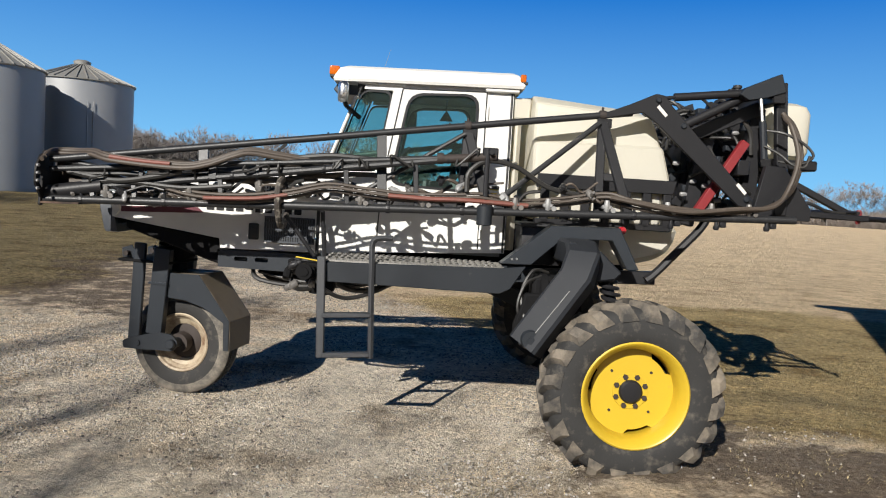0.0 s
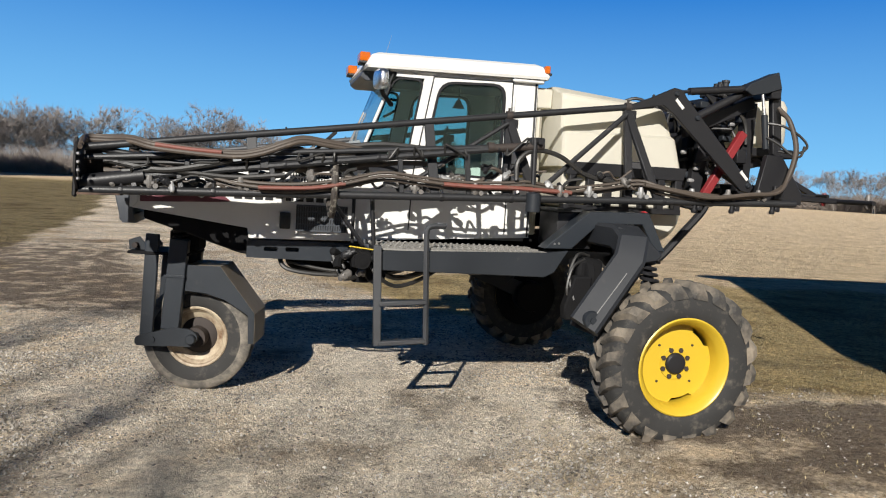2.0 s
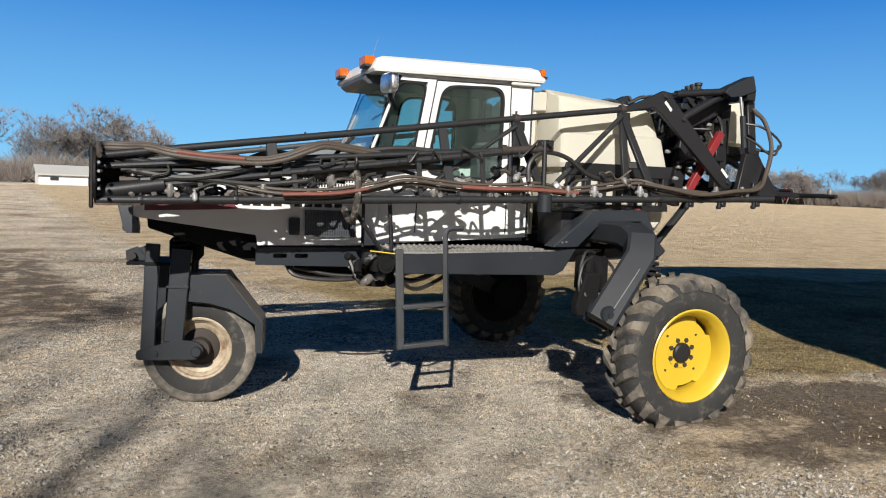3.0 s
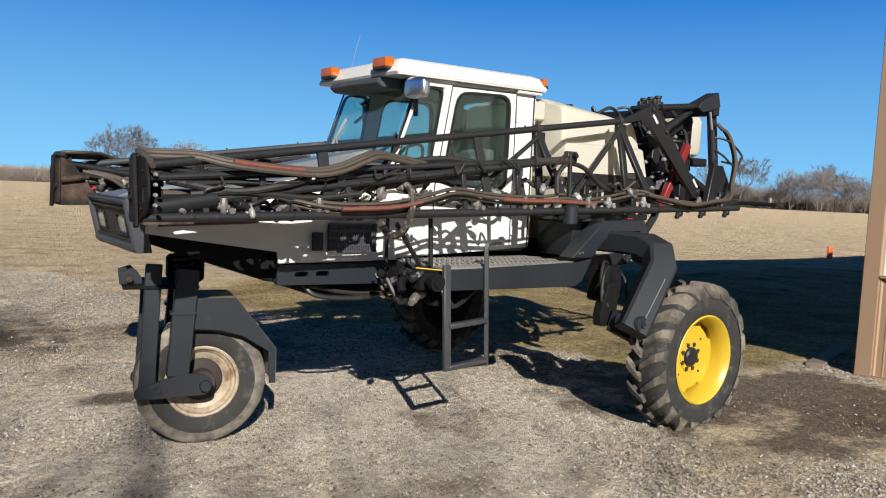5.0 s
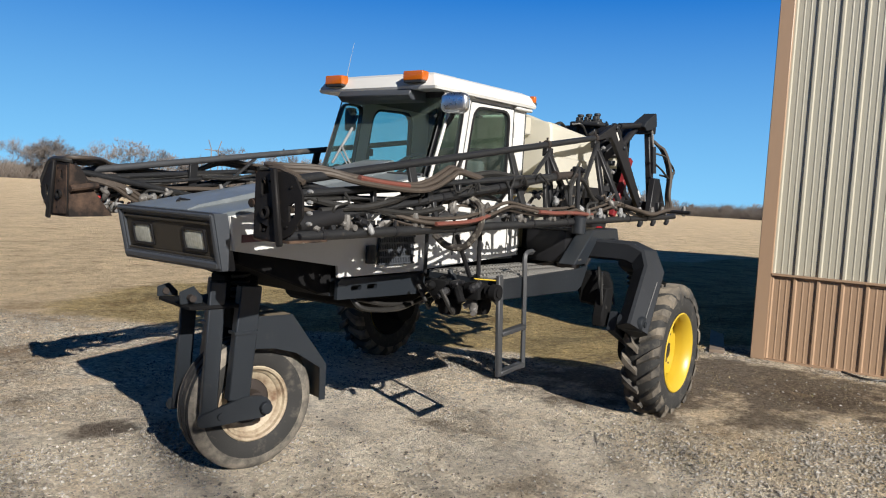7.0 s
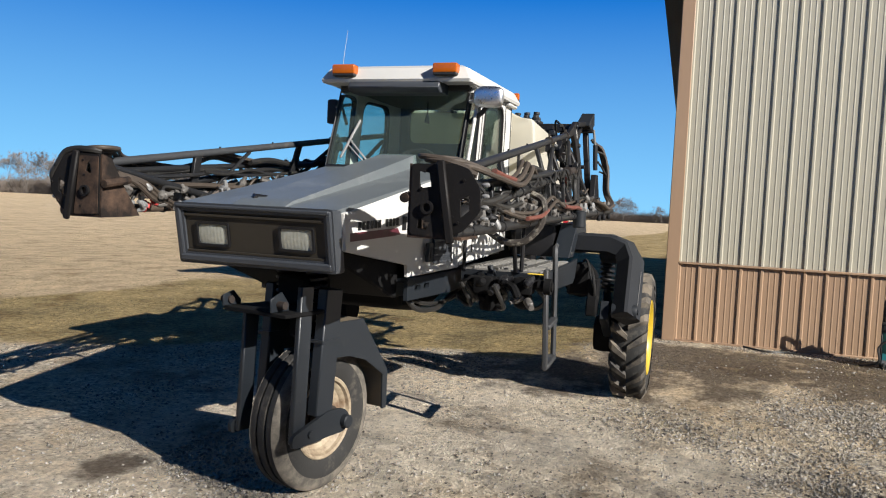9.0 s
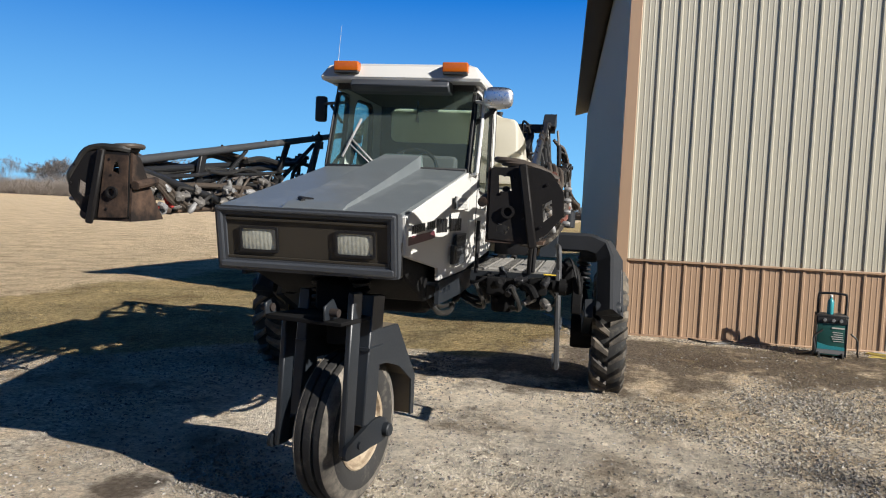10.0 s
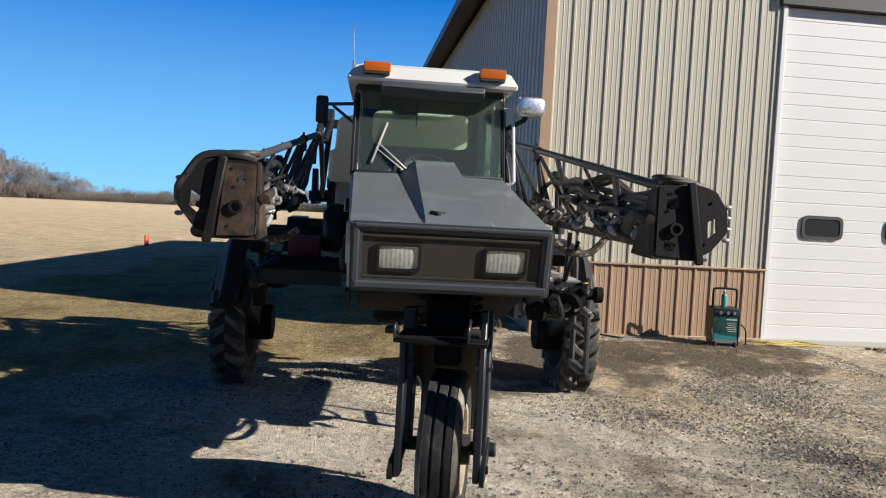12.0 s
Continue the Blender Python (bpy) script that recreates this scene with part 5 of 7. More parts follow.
lathe(bm, [(0.019, -0.165), (0.019, -0.1)], 12, (-0.31, 0, 1.0))
lathe(bm, [(0.019, 0.24), (0.019, 0.18)], 12, (-0.31, 0, 0.995))
parts("stop_bolt", bm, M_RUST, fork)
for s in (-1, 1):
    bm = B()
    coil = [(-0.02 + 0.045 * math.cos(a), s * 0.1 + 0.045 * math.sin(a), 0.98 + a * 0.0055) for a in np.linspace(0, 38, 110)]
    tube(bm, coil, 0.011, 6)
    part("coil_spring", bm, M_BLACK, fork)
FEND = [(0.02, 0.885), (0.272, 0.885), (0.512, 0.575), (0.512, 0.365)]
for s in (-1, 1):
    bm = B()
    plate(bm, FEND + [(0.475, 0.365), (0.468, 0.56), (0.31, 0.66), (0.17, 0.70), (0.02, 0.71)], s * 0.178, s * 0.168)
    part("fender_side", bm, M_GREY, fork, "angular charcoal fender side")
bm = B()
for (xa, za), (xb, zb) in zip(FEND, FEND[1:]):
    beam(bm, (xa, 0, za - 0.004), (xb, 0, zb - 0.004), 0.335, 0.008, (0, 0, 1) if abs(xb - xa) > 0.01 else (1, 0, 0), 0.0)
part("fender_top", bm, M_FENDTOP, fork, "dusty brown-black fender top")
fw = new("front_wheel")
fw.parent = spr
fw.matrix_basis = pose(-1.91, -0.05, 0, 0, 0, -12) @ pose(0.10, 0, FR)
tagged(fw, "ribbed front wheel with a cream rim")
prof = [(0.205, -0.075), (0.225, -0.09), (0.27, -0.1), (0.32, -0.098), (0.35, -0.088), (0.366, -0.075)]
tread = [(0.372, -0.07), (0.375, -0.045), (0.373, -0.034), (0.358, -0.031), (0.358, -0.022), (0.375, -0.019), (0.376, 0.0)]
half = prof + tread
full = half + [(r, -a) for r, a in half[-2::-1]]
part("tyre", lathe(B(), full, 60, closed=True), M_TYRE_FRONT, fw, "ribbed black tyre with dusty sidewall", 0.7)
bm = B()
for sd in (-1, 1):
    tb = lathe(B(), [(0.306, sd * 0.1003), (0.338, sd * 0.095), (0.354, sd * 0.0885), (0.370, sd * 0.0765), (0.375, sd * 0.069), (0.368, sd * 0.068), (0.345, sd * 0.08)], 60, closed=True)
    part("tyre_shoulder", tb, M_DUSTY, fw, "dust-caked tyre shoulder", 0.9)
rim = [(0.21, -0.08), (0.215, -0.088), (0.208, -0.094), (0.196, -0.088), (0.190, -0.07), (0.178, -0.062), (0.170, -0.045), (0.150, -0.035), (0.128, -0.02), (0.128, 0.02), (0.150, 0.035), (0.170, 0.045), (0.178, 0.062), (0.190, 0.07), (0.196, 0.088), (0.208, 0.094), (0.215, 0.088), (0.21, 0.08)]
part("rim", lathe(bm, rim, 44, closed=True), M_CREAMRIM, fw, "rusty cream steel rim", 0.6)
bm = B()
lathe(bm, [(0.13, -0.012), (0.10, -0.03), (0.06, -0.035), (0.06, 0.035), (0.10, 0.03), (0.13, 0.012)], 32, closed=True)
lathe(bm, [(0.07, -0.12), (0.075, -0.05)], 20)
lathe(bm, [(0.07, 0.12), (0.075, 0.05)], 20)
part("hub", bm, M_RUST, fw)

# ---- folded booms, one a side, and the lift mast behind the tank ----
def lower_at(x):
    f = (x + 2.45) / 4.6
    return (x, 0.995 + 0.068 * f, 1.385 + 0.143 * f)


def upper_at(x):
    f = (1.12 - x) / 3.57
    return (x, 0.79 + 0.185 * f, 2.142 - 0.525 * f)


def fold_at(x, top):
    """The outer section, folded back along the inner one: top and bottom tubes that meet at the rest post."""
    f = (0.25 - x) / 2.68
    return (x, 1.02 - 0.05 * f, (1.80 - 0.235 * f) if top else (1.805 - 0.372 * f))


def boom(s):
    b = new("spray_boom")
    b.parent = spr
    tagged(b, "folded black tubular spray boom with hoses")

    def upper(x):
        p = upper_at(x)
        return (p[0], p[1], p[2] - (0.024 if s > 0 else 0.0))

    def Y(p, dy=0.0, dz=0.0):
        return (p[0], s * (p[1] + dy), p[2] + dz)

    def put(name, bm, material, label=""):
        return part(name, bm, material, b, label)

    put("lower_pipe", pipe(B(), Y(lower_at(-2.42)), Y(lower_at(2.144)), 0.0245, 12), M_PIPE if s < 0 else M_PIPE_RUST, "long dark lower boom pipe")
    put("upper_pipe", tube(B(), [Y(upper(1.16)), Y(upper(-2.40))], 0.022, 12), M_PIPE if s < 0 else M_PIPE_DULL, "long dark upper boom pipe")
    put("fold_pipe", tube(B(), [Y(fold_at(0.30, True)), Y(fold_at(-2.40, True))], 0.018, 10), M_PIPE, "black folded boom pipe")
    put("fold_pipe", tube(B(), [Y(fold_at(0.25, False)), Y(fold_at(-2.42, False))], 0.022, 10), M_PIPE, "black folded boom pipe")
    put("fold_sleeve", pipe(B(), Y(fold_at(-2.08, False)), Y(fold_at(-2.425, False), 0.0, -0.01), 0.044, 16), M_BLACK, "black sleeve on the folded pipe")
    bm = B()
    pipe(bm, Y(fold_at(0.29, True), 0.0, 0.0), Y(fold_at(-0.05, True), 0.0, -0.005), 0.027, 12)
    lathe(bm, [(0.033, -0.02), (0.035, 0.0), (0.033, 0.02)], 12, Y(fold_at(-0.05, True)), "x")
    put("joint_sleeve", bm, M_RUST, "rust-brown sleeve at the boom joint")
    # A-frames and braces of the inner section
    for x in (0.97, 0.115):
        u = upper(x)
        bm = B()
        beam(bm, Y(u, 0.0, -0.03), Y(lower_at(x - 0.02), -0.10), 0.03, 0.055, (1, 0, 0))
        beam(bm, Y(u, 0.0, -0.03), Y(lower_at(x + 0.15), -0.01), 0.03, 0.06, (1, 0, 0))
        addbox(bm, x - 0.03, x + 0.06, s * (u[1] - 0.02), s * (u[1] + 0.02), u[2] - 0.08, u[2] - 0.02, 0.004)
        zc = (u[2] + lower_at(x)[2]) / 2 - 0.08
        beam(bm, (x - 0.02, s * 0.87, zc), (x + 0.09, s * 0.93, zc), 0.02, 0.05)
        put("a_frame", bm, M_BLACK if s < 0 else M_PIPE_DULL, "charcoal A-frame strut")
        bm = B()
        lathe(bm, [(0.03, -0.02), (0.032, 0.0), (0.03, 0.02)], 12, Y(u), "x")
        pipe(bm, Y(u, 0, 0.0), Y(u, 0, 0.05), 0.008, 6)
        put("pipe_clamp", bm, M_RUST)
    put("diagonal_brace", pipe(B(), Y(upper(0.95), 0.03, -0.05), Y(lower_at(0.30), -0.05, 0.05), 0.018, 10), M_PIPE)
    put("diagonal_brace", pipe(B(), Y(upper(0.10), 0.03, -0.05), Y(lower_at(-0.62), -0.05, 0.03), 0.015, 8), M_PIPE)
    for x in (-0.42, -1.5):
        bm = B()
        beam(bm, Y(upper(x), 0.0, -0.01), Y(lower_at(x + 0.03), -0.02, 0.02), 0.022, 0.06, (1, 0, 0), 0.003)
        put("upright", bm, M_PIPE)
    for x in (-1.28,):
        bm = B()
        beam(bm, Y(upper(x + 0.28), 0, -0.02), Y(lower_at(x - 0.1), -0.02, 0.02), 0.016, 0.02, off=0.002)
        put("lattice_brace", bm, M_PIPE)
    # uprights of the folded section
    for x, wd in ((-0.66, 0.05), (-1.42, 0.05), (-1.15, 0.025), (-1.85, 0.03), (-0.25, 0.022)):
        bm = B()
        beam(bm, Y(fold_at(x, True), 0.0), Y(fold_at(x, False), 0.012, -0.012), 0.025, wd, (1, 0, 0), 0.004)
        put("fold_upright", bm, M_PIPE)
    for x in (-0.62, -1.38, -0.2, -1.9, -2.15):
        bm = B()
        beam(bm, Y(fold_at(x, False), 0.0, 0.02), Y(lower_at(x + 0.02), 0.0, 0.02), 0.022, 0.03, (1, 0, 0), 0.003)
        put("hanger", bm, M_PIPE)
    # rest post with its canister
    bm = B()
    pipe(bm, (0.235, s * 1.055, 1.42), (0.235, s * 1.035, 1.85), 0.016, 10)
    addbox(bm, 0.205, 0.30, s * 1.0, s * 1.045, 1.79, 1.855, 0.008)
    pipe(bm, (0.255, s * 0.97, 1.825), (0.255, s * 1.08, 1.825), 0.014, 8)
    put("rest_post", bm, M_BLACK, "black boom rest post")
    bm = B()
    lathe(bm, [(0.04, 1.385), (0.047, 1.39), (0.047, 1.50), (0.03, 1.51)], 18, (0.235, s * 1.07, 0), "z")
    put("canister", bm, M_GREY2, "grey cylindrical stop")
    # end plate and end box
    E0 = 0.815 if s < 0 else 0.775
    ep = B()
    plate(ep, rounded([(E0, 1.375), (E0 + 0.16, 1.365), (E0 + 0.23, 1.40), (E0 + 0.295, 1.48), (E0 + 0.29, 1.57), (E0 + 0.24, 1.645), (E0 + 0.18, 1.665), (E0, 1.66)], 0.012, 2), -2.43, -2.418, [[(E0 + 0.035, 1.56), (E0 + 0.085, 1.57), (E0 + 0.075, 1.625), (E0 + 0.03, 1.63)], [(E0 + 0.03, 1.40), (E0 + 0.07, 1.395), (E0 + 0.085, 1.425), (E0 + 0.035, 1.44)], [(E0 + 0.215, 1.45), (E0 + 0.25, 1.48), (E0 + 0.245, 1.54), (E0 + 0.21, 1.52)]], plane="yz")
    for v in ep.verts:
        v.co.y *= s
    put("end_plate", ep, M_PIT, "black pitted steel end plate")
    bm = B()
    beam(bm, (-2.445, s * (E0 + 0.18), 1.345), (-2.445, s * (E0 + 0.125), 1.675), 0.022, 0.034, (0, 1, 0))
    part("angle_bar", bm, M_PIT, b, "rusty angle bar")
    bm = B()
    plate(bm, [(-2.425, 1.36), (-2.425, 1.66), (-2.365, 1.645), (-2.27, 1.50), (-2.165, 1.37)], s * (E0 - 0.012), s * (E0 - 0.002))
    plate(bm, [(-2.425, 1.36), (-2.2, 1.365), (-2.2, 1.375), (-2.425, 1.372)], s * E0, s * (E0 + 0.22))
    pipe(bm, (-2.43, s * (E0 - 0.03), 1.52), (-2.27, s * (E0 - 0.03), 1.545), 0.02, 10)
    part("end_box", bm, M_RUSTBOX, b, "rust-stained end box")
    if s > 0:
        bm = B()
        plate(bm, rounded([(E0 + 0.004, 1.378), (E0 + 0.145, 1.372), (E0 + 0.115, 1.652), (E0 + 0.004, 1.65)], 0.008, 2), -2.4345, -2.4305, [[(E0 + 0.045, 1.565), (E0 + 0.08, 1.58), (E0 + 0.07, 1.615), (E0 + 0.052, 1.625)]], plane="yz")
        part("face_plate", bm, M_RUSTBOX, b, "rusty brown face plate")
        part("edge_hose", hose(B(), [(-2.39, 0.80, 1.674), (-2.42, 0.84, 1.680), (-2.42, 0.935, 1.682), (-2.42, 0.995, 1.662), (-2.42, 1.04, 1.60), (-2.42, 1.068, 1.555), (-2.39, 1.075, 1.50)], 0.017, 8, 6), M_HOSE_BLK, b, "black ribbed hose round the plate")
        part("lift_handle", tube(B(), [(-2.36, 0.885, 1.655), (-2.36, 0.884, 1.70), (-2.36, 0.826, 1.703), (-2.36, 0.825, 1.645)], 0.008, 6), M_BLACK, b, "bent black rod handle")
    bm = B()
    for yy, zz in ((0.9, 1.62), (0.86, 1.56), (1.04, 1.6), (1.06, 1.52), (1.02, 1.43), (0.88, 1.41), (0.87, 1.63)):
        lathe(bm, [(0.006, -2.437), (0.006, -2.43)], 8, (0, s * yy, zz), "x")
    lathe(bm, [(0.027, -2.448), (0.027, -2.43), (0.017, -2.43), (0.017, -2.448)], 16, (0, s * (E0 + 0.075), 1.485), "x", closed=True)
    parts("plate_bolt", bm, M_PIT, b)
    bm = B()
    for i in range(4):
        lathe(bm, [(0.006, 0.0), (0.010, 0.008), (0.010, 0.022), (0.006, 0.03)], 8, (-2.40, s * (E0 + 0.3) - 0.02, 1.45 + i * 0.045), "y")
    parts("end_fitting", bm, M_GALV, b)
    # hoses along the boom
    for k, (dy, dz, m_, r_) in enumerate(((0.0, 0.0, M_HOSE, 0.016), (0.03, -0.018, M_HOSE, 0.015), (-0.03, 0.012, M_HOSE, 0.013))):
        pts = [(-2.40, E0 + 0.235, 1.64), (-2.41, E0 + 0.15, 1.672), (-2.395, E0 + 0.05, 1.682), (-2.28, E0 + 0.06, 1.685), (-2.15, 0.95, 1.685), (-2.0, 1.02, 1.655), (-1.62, 1.03, 1.635), (-1.45, 1.03, 1.66), (-1.3, 1.02, 1.718), (-1.2, 1.0, 1.748), (-1.05, 0.98, 1.735), (-0.85, 0.95, 1.715)]
        put("boom_hose", hose(B(), [(x, s * (y + dy), z + dz) for x, y, z in pts], r_ * 0.9, 8, 6), m_, "weathered brown hose")
    pts = [(-2.02, 1.045, 1.66), (-1.85, 1.05, 1.645), (-1.66, 1.05, 1.638)]
    put("hose_sleeve", hose(B(), [(x, s * y, z) for x, y, z in pts], 0.014, 8, 6), M_HOSE_RED, "faded red hose sleeve")
    for k in range(3):
        dz, dy = k * 0.022 - 0.02, (k % 2) * 0.03
        pts = [(-1.75, 0.95, 1.50), (-1.5, 1.02, 1.455), (-1.2, 1.05, 1.46), (-0.95, 1.05, 1.50), (-0.72, 1.05, 1.555), (-0.5, 1.04, 1.54), (-0.25, 1.03, 1.525), (0.05, 1.03, 1.535), (0.2, 1.03, 1.55), (0.45, 1.0, 1.525), (0.72, 0.98, 1.555), (0.98, 1.0, 1.60), (1.12, 1.05, 1.57), (1.3, 1.07, 1.545), (1.55, 1.06, 1.53)]
        put("boom_hose", hose(B(), [(x, s * (y + dy), z + dz) for x, y, z in pts], 0.0105, 7, 5), M_HOSE, "weathered brown hose")
    pts = [(-1.45, 1.075, 1.45), (-1.15, 1.085, 1.465), (-0.95, 1.08, 1.50)]
    put("hose_sleeve", hose(B(), [(x, s * y, z) for x, y, z in pts], 0.012, 7, 5), M_HOSE_RED, "faded red hose sleeve")
    pts = [(-0.35, 1.07, 1.53), (-0.1, 1.07, 1.525), (0.1, 1.07, 1.53), (0.5, 1.04, 1.52)]
    put("hose_sleeve", hose(B(), [(x, s * y, z) for x, y, z in pts], 0.014, 7, 5), M_HOSE_RED, "faded red hose sleeve")
    for k in range(3):
        pts = [(2.11, 0.84, 2.20 - 0.02 * k), (2.165 - 0.02 * k, 0.91, 2.10), (2.195 - 0.02 * k, 0.965, 1.91), (2.14 - 0.02 * k, 0.985, 1.71), (1.98, 1.05, 1.60), (1.75, 1.08, 1.555 + 0.01 * k), (1.45, 1.08, 1.54), (1.2, 1.07, 1.57), (1.0, 1.03, 1.60)]
        put("boom_hose", hose(B(), [(x, s * (y + 0.02 * k), z) for x, y, z in pts], 0.015, 8, 6), M_HOSE, "weathered brown hose")
    bm = B()
    hose(bm, [(1.98, s * 0.9, 2.08), (2.08, s * 0.96, 2.06), (2.2, s * 0.98, 2.0), (2.25, s * 1.0, 1.93), (2.18, s * 0.99, 1.88), (2.06, s * 0.94, 1.89)], 0.009, 7)
    hose(bm, [(1.97, s * 0.93, 1.98), (2.06, s * 0.96, 1.93), (2.13, s * 0.99, 1.87), (2.2, s * 1.0, 1.86), (2.23, s * 1.0, 1.93)], 0.009, 7)
    hose(bm, [(0.12, s * 1.05, 1.58), (0.13, s * 1.04, 1.70), (0.24, s * 1.02, 1.775), (0.42, s * 1.0, 1.75), (0.62, s * 0.98, 1.64), (0.85, s * 0.97, 1.60)], 0.016, 8)
    hose(bm, [(-2.3, s * 0.95, 1.56), (-2.0, s * 1.0, 1.52), (-1.75, s * 1.02, 1.56), (-1.6, s * 1.0, 1.60)], 0.018, 8)
    hose(bm, [(-2.2, s * 0.98, 1.5), (-1.95, s * 1.0, 1.52), (-1.6, s * 1.0, 1.5), (-1.3, s * 1.0, 1.53)], 0.016, 8)
    hose(bm, [(-0.95, s * 0.93, 1.72), (-0.7, s * 0.93, 1.75), (-0.4, s * 0.93, 1.74), (-0.1, s * 0.92, 1.76)], 0.02, 8)
    parts("black_hose", bm, M_HOSE_BLK, b)
    # hanging wrapped hose by the vent
    bm = B()
    hose(bm, [(-1.0, s * 0.99, 1.59), (-1.01, s * 1.06, 1.545), (-1.01, s * 1.06, 1.43), (-1.01, s * 0.985, 1.33), (-1.01, s * 0.913, 1.302), (-1.01, s * 0.827, 1.312), (-1.01, s * 0.743, 1.366)], 0.021, 8)
    put("wrapped_hose", bm, M_TAPE, "tape-wrapped hanging hose")
    # nozzle bodies and ties along the lower pipe
    rnd = random.Random(5 + s)
    for x in (-2.05, -1.55, -1.03, -0.52, -0.14, 0.42, 0.62, 0.98, 1.35, 1.62, 1.85):
        p = lower_at(x)
        nz = B()
        lathe(nz, [(0.012, 0.0), (0.02, 0.02), (0.02, 0.05), (0.014, 0.075)], 8, (x, s * (p[1] + 0.005), p[2] + 0.015), "z")
        addbox(nz, x - 0.03, x + 0.03, s * (p[1] - 0.015), s * (p[1] + 0.02), p[2] + 0.035, p[2] + 0.06, 0.006)
        lathe(nz, [(0.016, 0.0), (0.016, 0.025)], 8, (x + 0.035, s * (p[1] + 0.03), p[2] + 0.03), "y")
        put("nozzle_body", nz, M_NOZZLE if rnd.random() < 0.75 else M_GALV, "grimy grey nozzle body")
    bm = B()
    for x in (-2.2, -1.7, -1.2, -0.35, 0.1, 1.15, 1.5):
        p = lower_at(x)
        lathe(bm, [(0.028, -0.012), (0.03, 0.0), (0.028, 0.012)], 10, Y(p), "x")
        pipe(bm, Y(p, 0.0, 0.02), Y(p, 0.0, 0.055), 0.009, 6)
    for x in (-2.1, -1.3, -0.75, 0.0):
        lathe(bm, [(0.026, -0.01), (0.028, 0.0), (0.026, 0.01)], 10, Y(fold_at(x, False)), "x")
        pipe(bm, Y(upper(x), 0, -0.02), Y(upper(x), 0, 0.03), 0.006, 6)
    parts("pipe_clamp", bm, M_BLACK, b)
    # crowded valves, tees and short hoses between the folded pipes
    rnd = random.Random(31 + s)
    put("diagonal_brace", pipe(B(), Y((-2.38, E0 + 0.12, 1.63)), Y(lower_at(-1.3), -0.08, 0.05), 0.02, 12), M_PIPE)
    for k in range(30):
        x = -2.15 + (k % 17) * 0.19 + rnd.uniform(-0.06, 0.06)
        lo, hi = lower_at(x)[2] + 0.04, fold_at(min(x, 0.2), False)[2] - 0.02
        if hi < lo + 0.02:
            hi = lo + 0.03
        z, y = rnd.uniform(lo, min(hi, lo + 0.16)), (rnd.uniform(0.93, 1.02) if k < 17 else rnd.uniform(0.80, 0.92))
        bm = B()
        t = B()
        lathe(t, [(0.012, -0.035), (0.022, -0.02), (0.022, 0.015), (0.014, 0.03), (0.014, 0.045)], 9, (0, 0, 0), rnd.choice("xyz"))
        addbox(t, -0.022, 0.03, -0.018, 0.018, -0.022, 0.012, 0.004)
        lathe(t, [(0.011, 0.0), (0.016, 0.015), (0.01, 0.05)], 8, (rnd.uniform(-0.03, 0.03), 0, 0.0), rnd.choice("xz"))
        join(bm, t, pose(x, s * y, z, rnd.uniform(-60, 60), rnd.uniform(-60, 60), rnd.uniform(0, 360)))
        put("valve_tee", bm, rnd.choice((M_NOZZLE, M_NOZZLE, M_BLACK, M_WHITEPL if s > 0 else M_NOZZLE, M_GALV)), "grimy valve tee")
        bm = B()
        q = (x + rnd.uniform(0.1, 0.3), s * (y + rnd.uniform(-0.04, 0.04)), z + rnd.uniform(-0.05, 0.06))
        hose(bm, [(x, s * y, z), (x + 0.05, s * (y + 0.02), z + rnd.uniform(-0.06, 0.05)), ((x + q[0]) / 2 + 0.02, s * y, (z + q[2]) / 2 + rnd.uniform(-0.05, 0.04)), q], rnd.uniform(0.007, 0.013), 7, 5)
        put("short_hose", bm, rnd.choice((M_HOSE_BLK, M_HOSE_BLK, M_HOSE)), "short hose between the valves")
    for k in range(22 if s > 0 else 4):
        x, y = -2.36 + 0.62 * rnd.random() ** 1.6, rnd.uniform(0.80, 0.93) if s > 0 else rnd.uniform(0.97, 1.06)
        z = 1.40 + rnd.uniform(0.0, 0.13)
        bm, t = B(), B()
        lathe(t, [(0.009, -0.03), (0.016, -0.018), (0.016, 0.012), (0.011, 0.022), (0.011, 0.034)], 9, (0, 0, 0), rnd.choice("xz"))
        lathe(t, [(0.010, 0.0), (0.014, 0.012), (0.008, 0.035)], 8, (rnd.uniform(-0.02, 0.02), 0, 0.0), rnd.choice("yz"))
        join(bm, t, pose(x, s * y, z, rnd.uniform(-40, 40), rnd.uniform(-40, 40), rnd.uniform(0, 360)))
        put("hose_fitting", bm, (M_WHITEPL if s > 0 else M_GALV, M_GALV, M_NOZZLE, M_NOZZLE, M_REDFIT if s > 0 else M_BLACK, M_GALV, M_NOZZLE)[k % 7], "pale plastic and metal hose fitting")
    for k in range(3):
        pts = [(-2.28 + 0.03 * k, 0.86, 1.58), (-2.12 + 0.04 * k, 0.84, 1.54), (-1.98 + 0.05 * k, 0.84, 1.46), (-1.80 + 0.05 * k, 0.87, 1.42), (-1.55, 0.90, 1.43)]
        put("boom_hose", hose(B(), [(a, s * b_, c) for a, b_, c in pts], 0.013, 7, 5), M_HOSE, "weathered brown hose")
    # bundled lines inside the folded sections
    for k in range(6):
        x0, x1 = rnd.uniform(-2.35, -1.2), rnd.uniform(-0.95, 0.15)
        zf = rnd.uniform(0.06, 0.98)
        y = rnd.uniform(0.90, 1.0)
        pts = []
        for i in range(6):
            x = x0 + (x1 - x0) * i / 5
            za, zb = lower_at(x)[2] + 0.085, fold_at(x, True)[2] - 0.01
            pts.append((x, s * (y + rnd.uniform(-0.02, 0.02)), za + (zb - za) * min(1.0, max(0.0, zf + rnd.uniform(-0.14, 0.14)))))
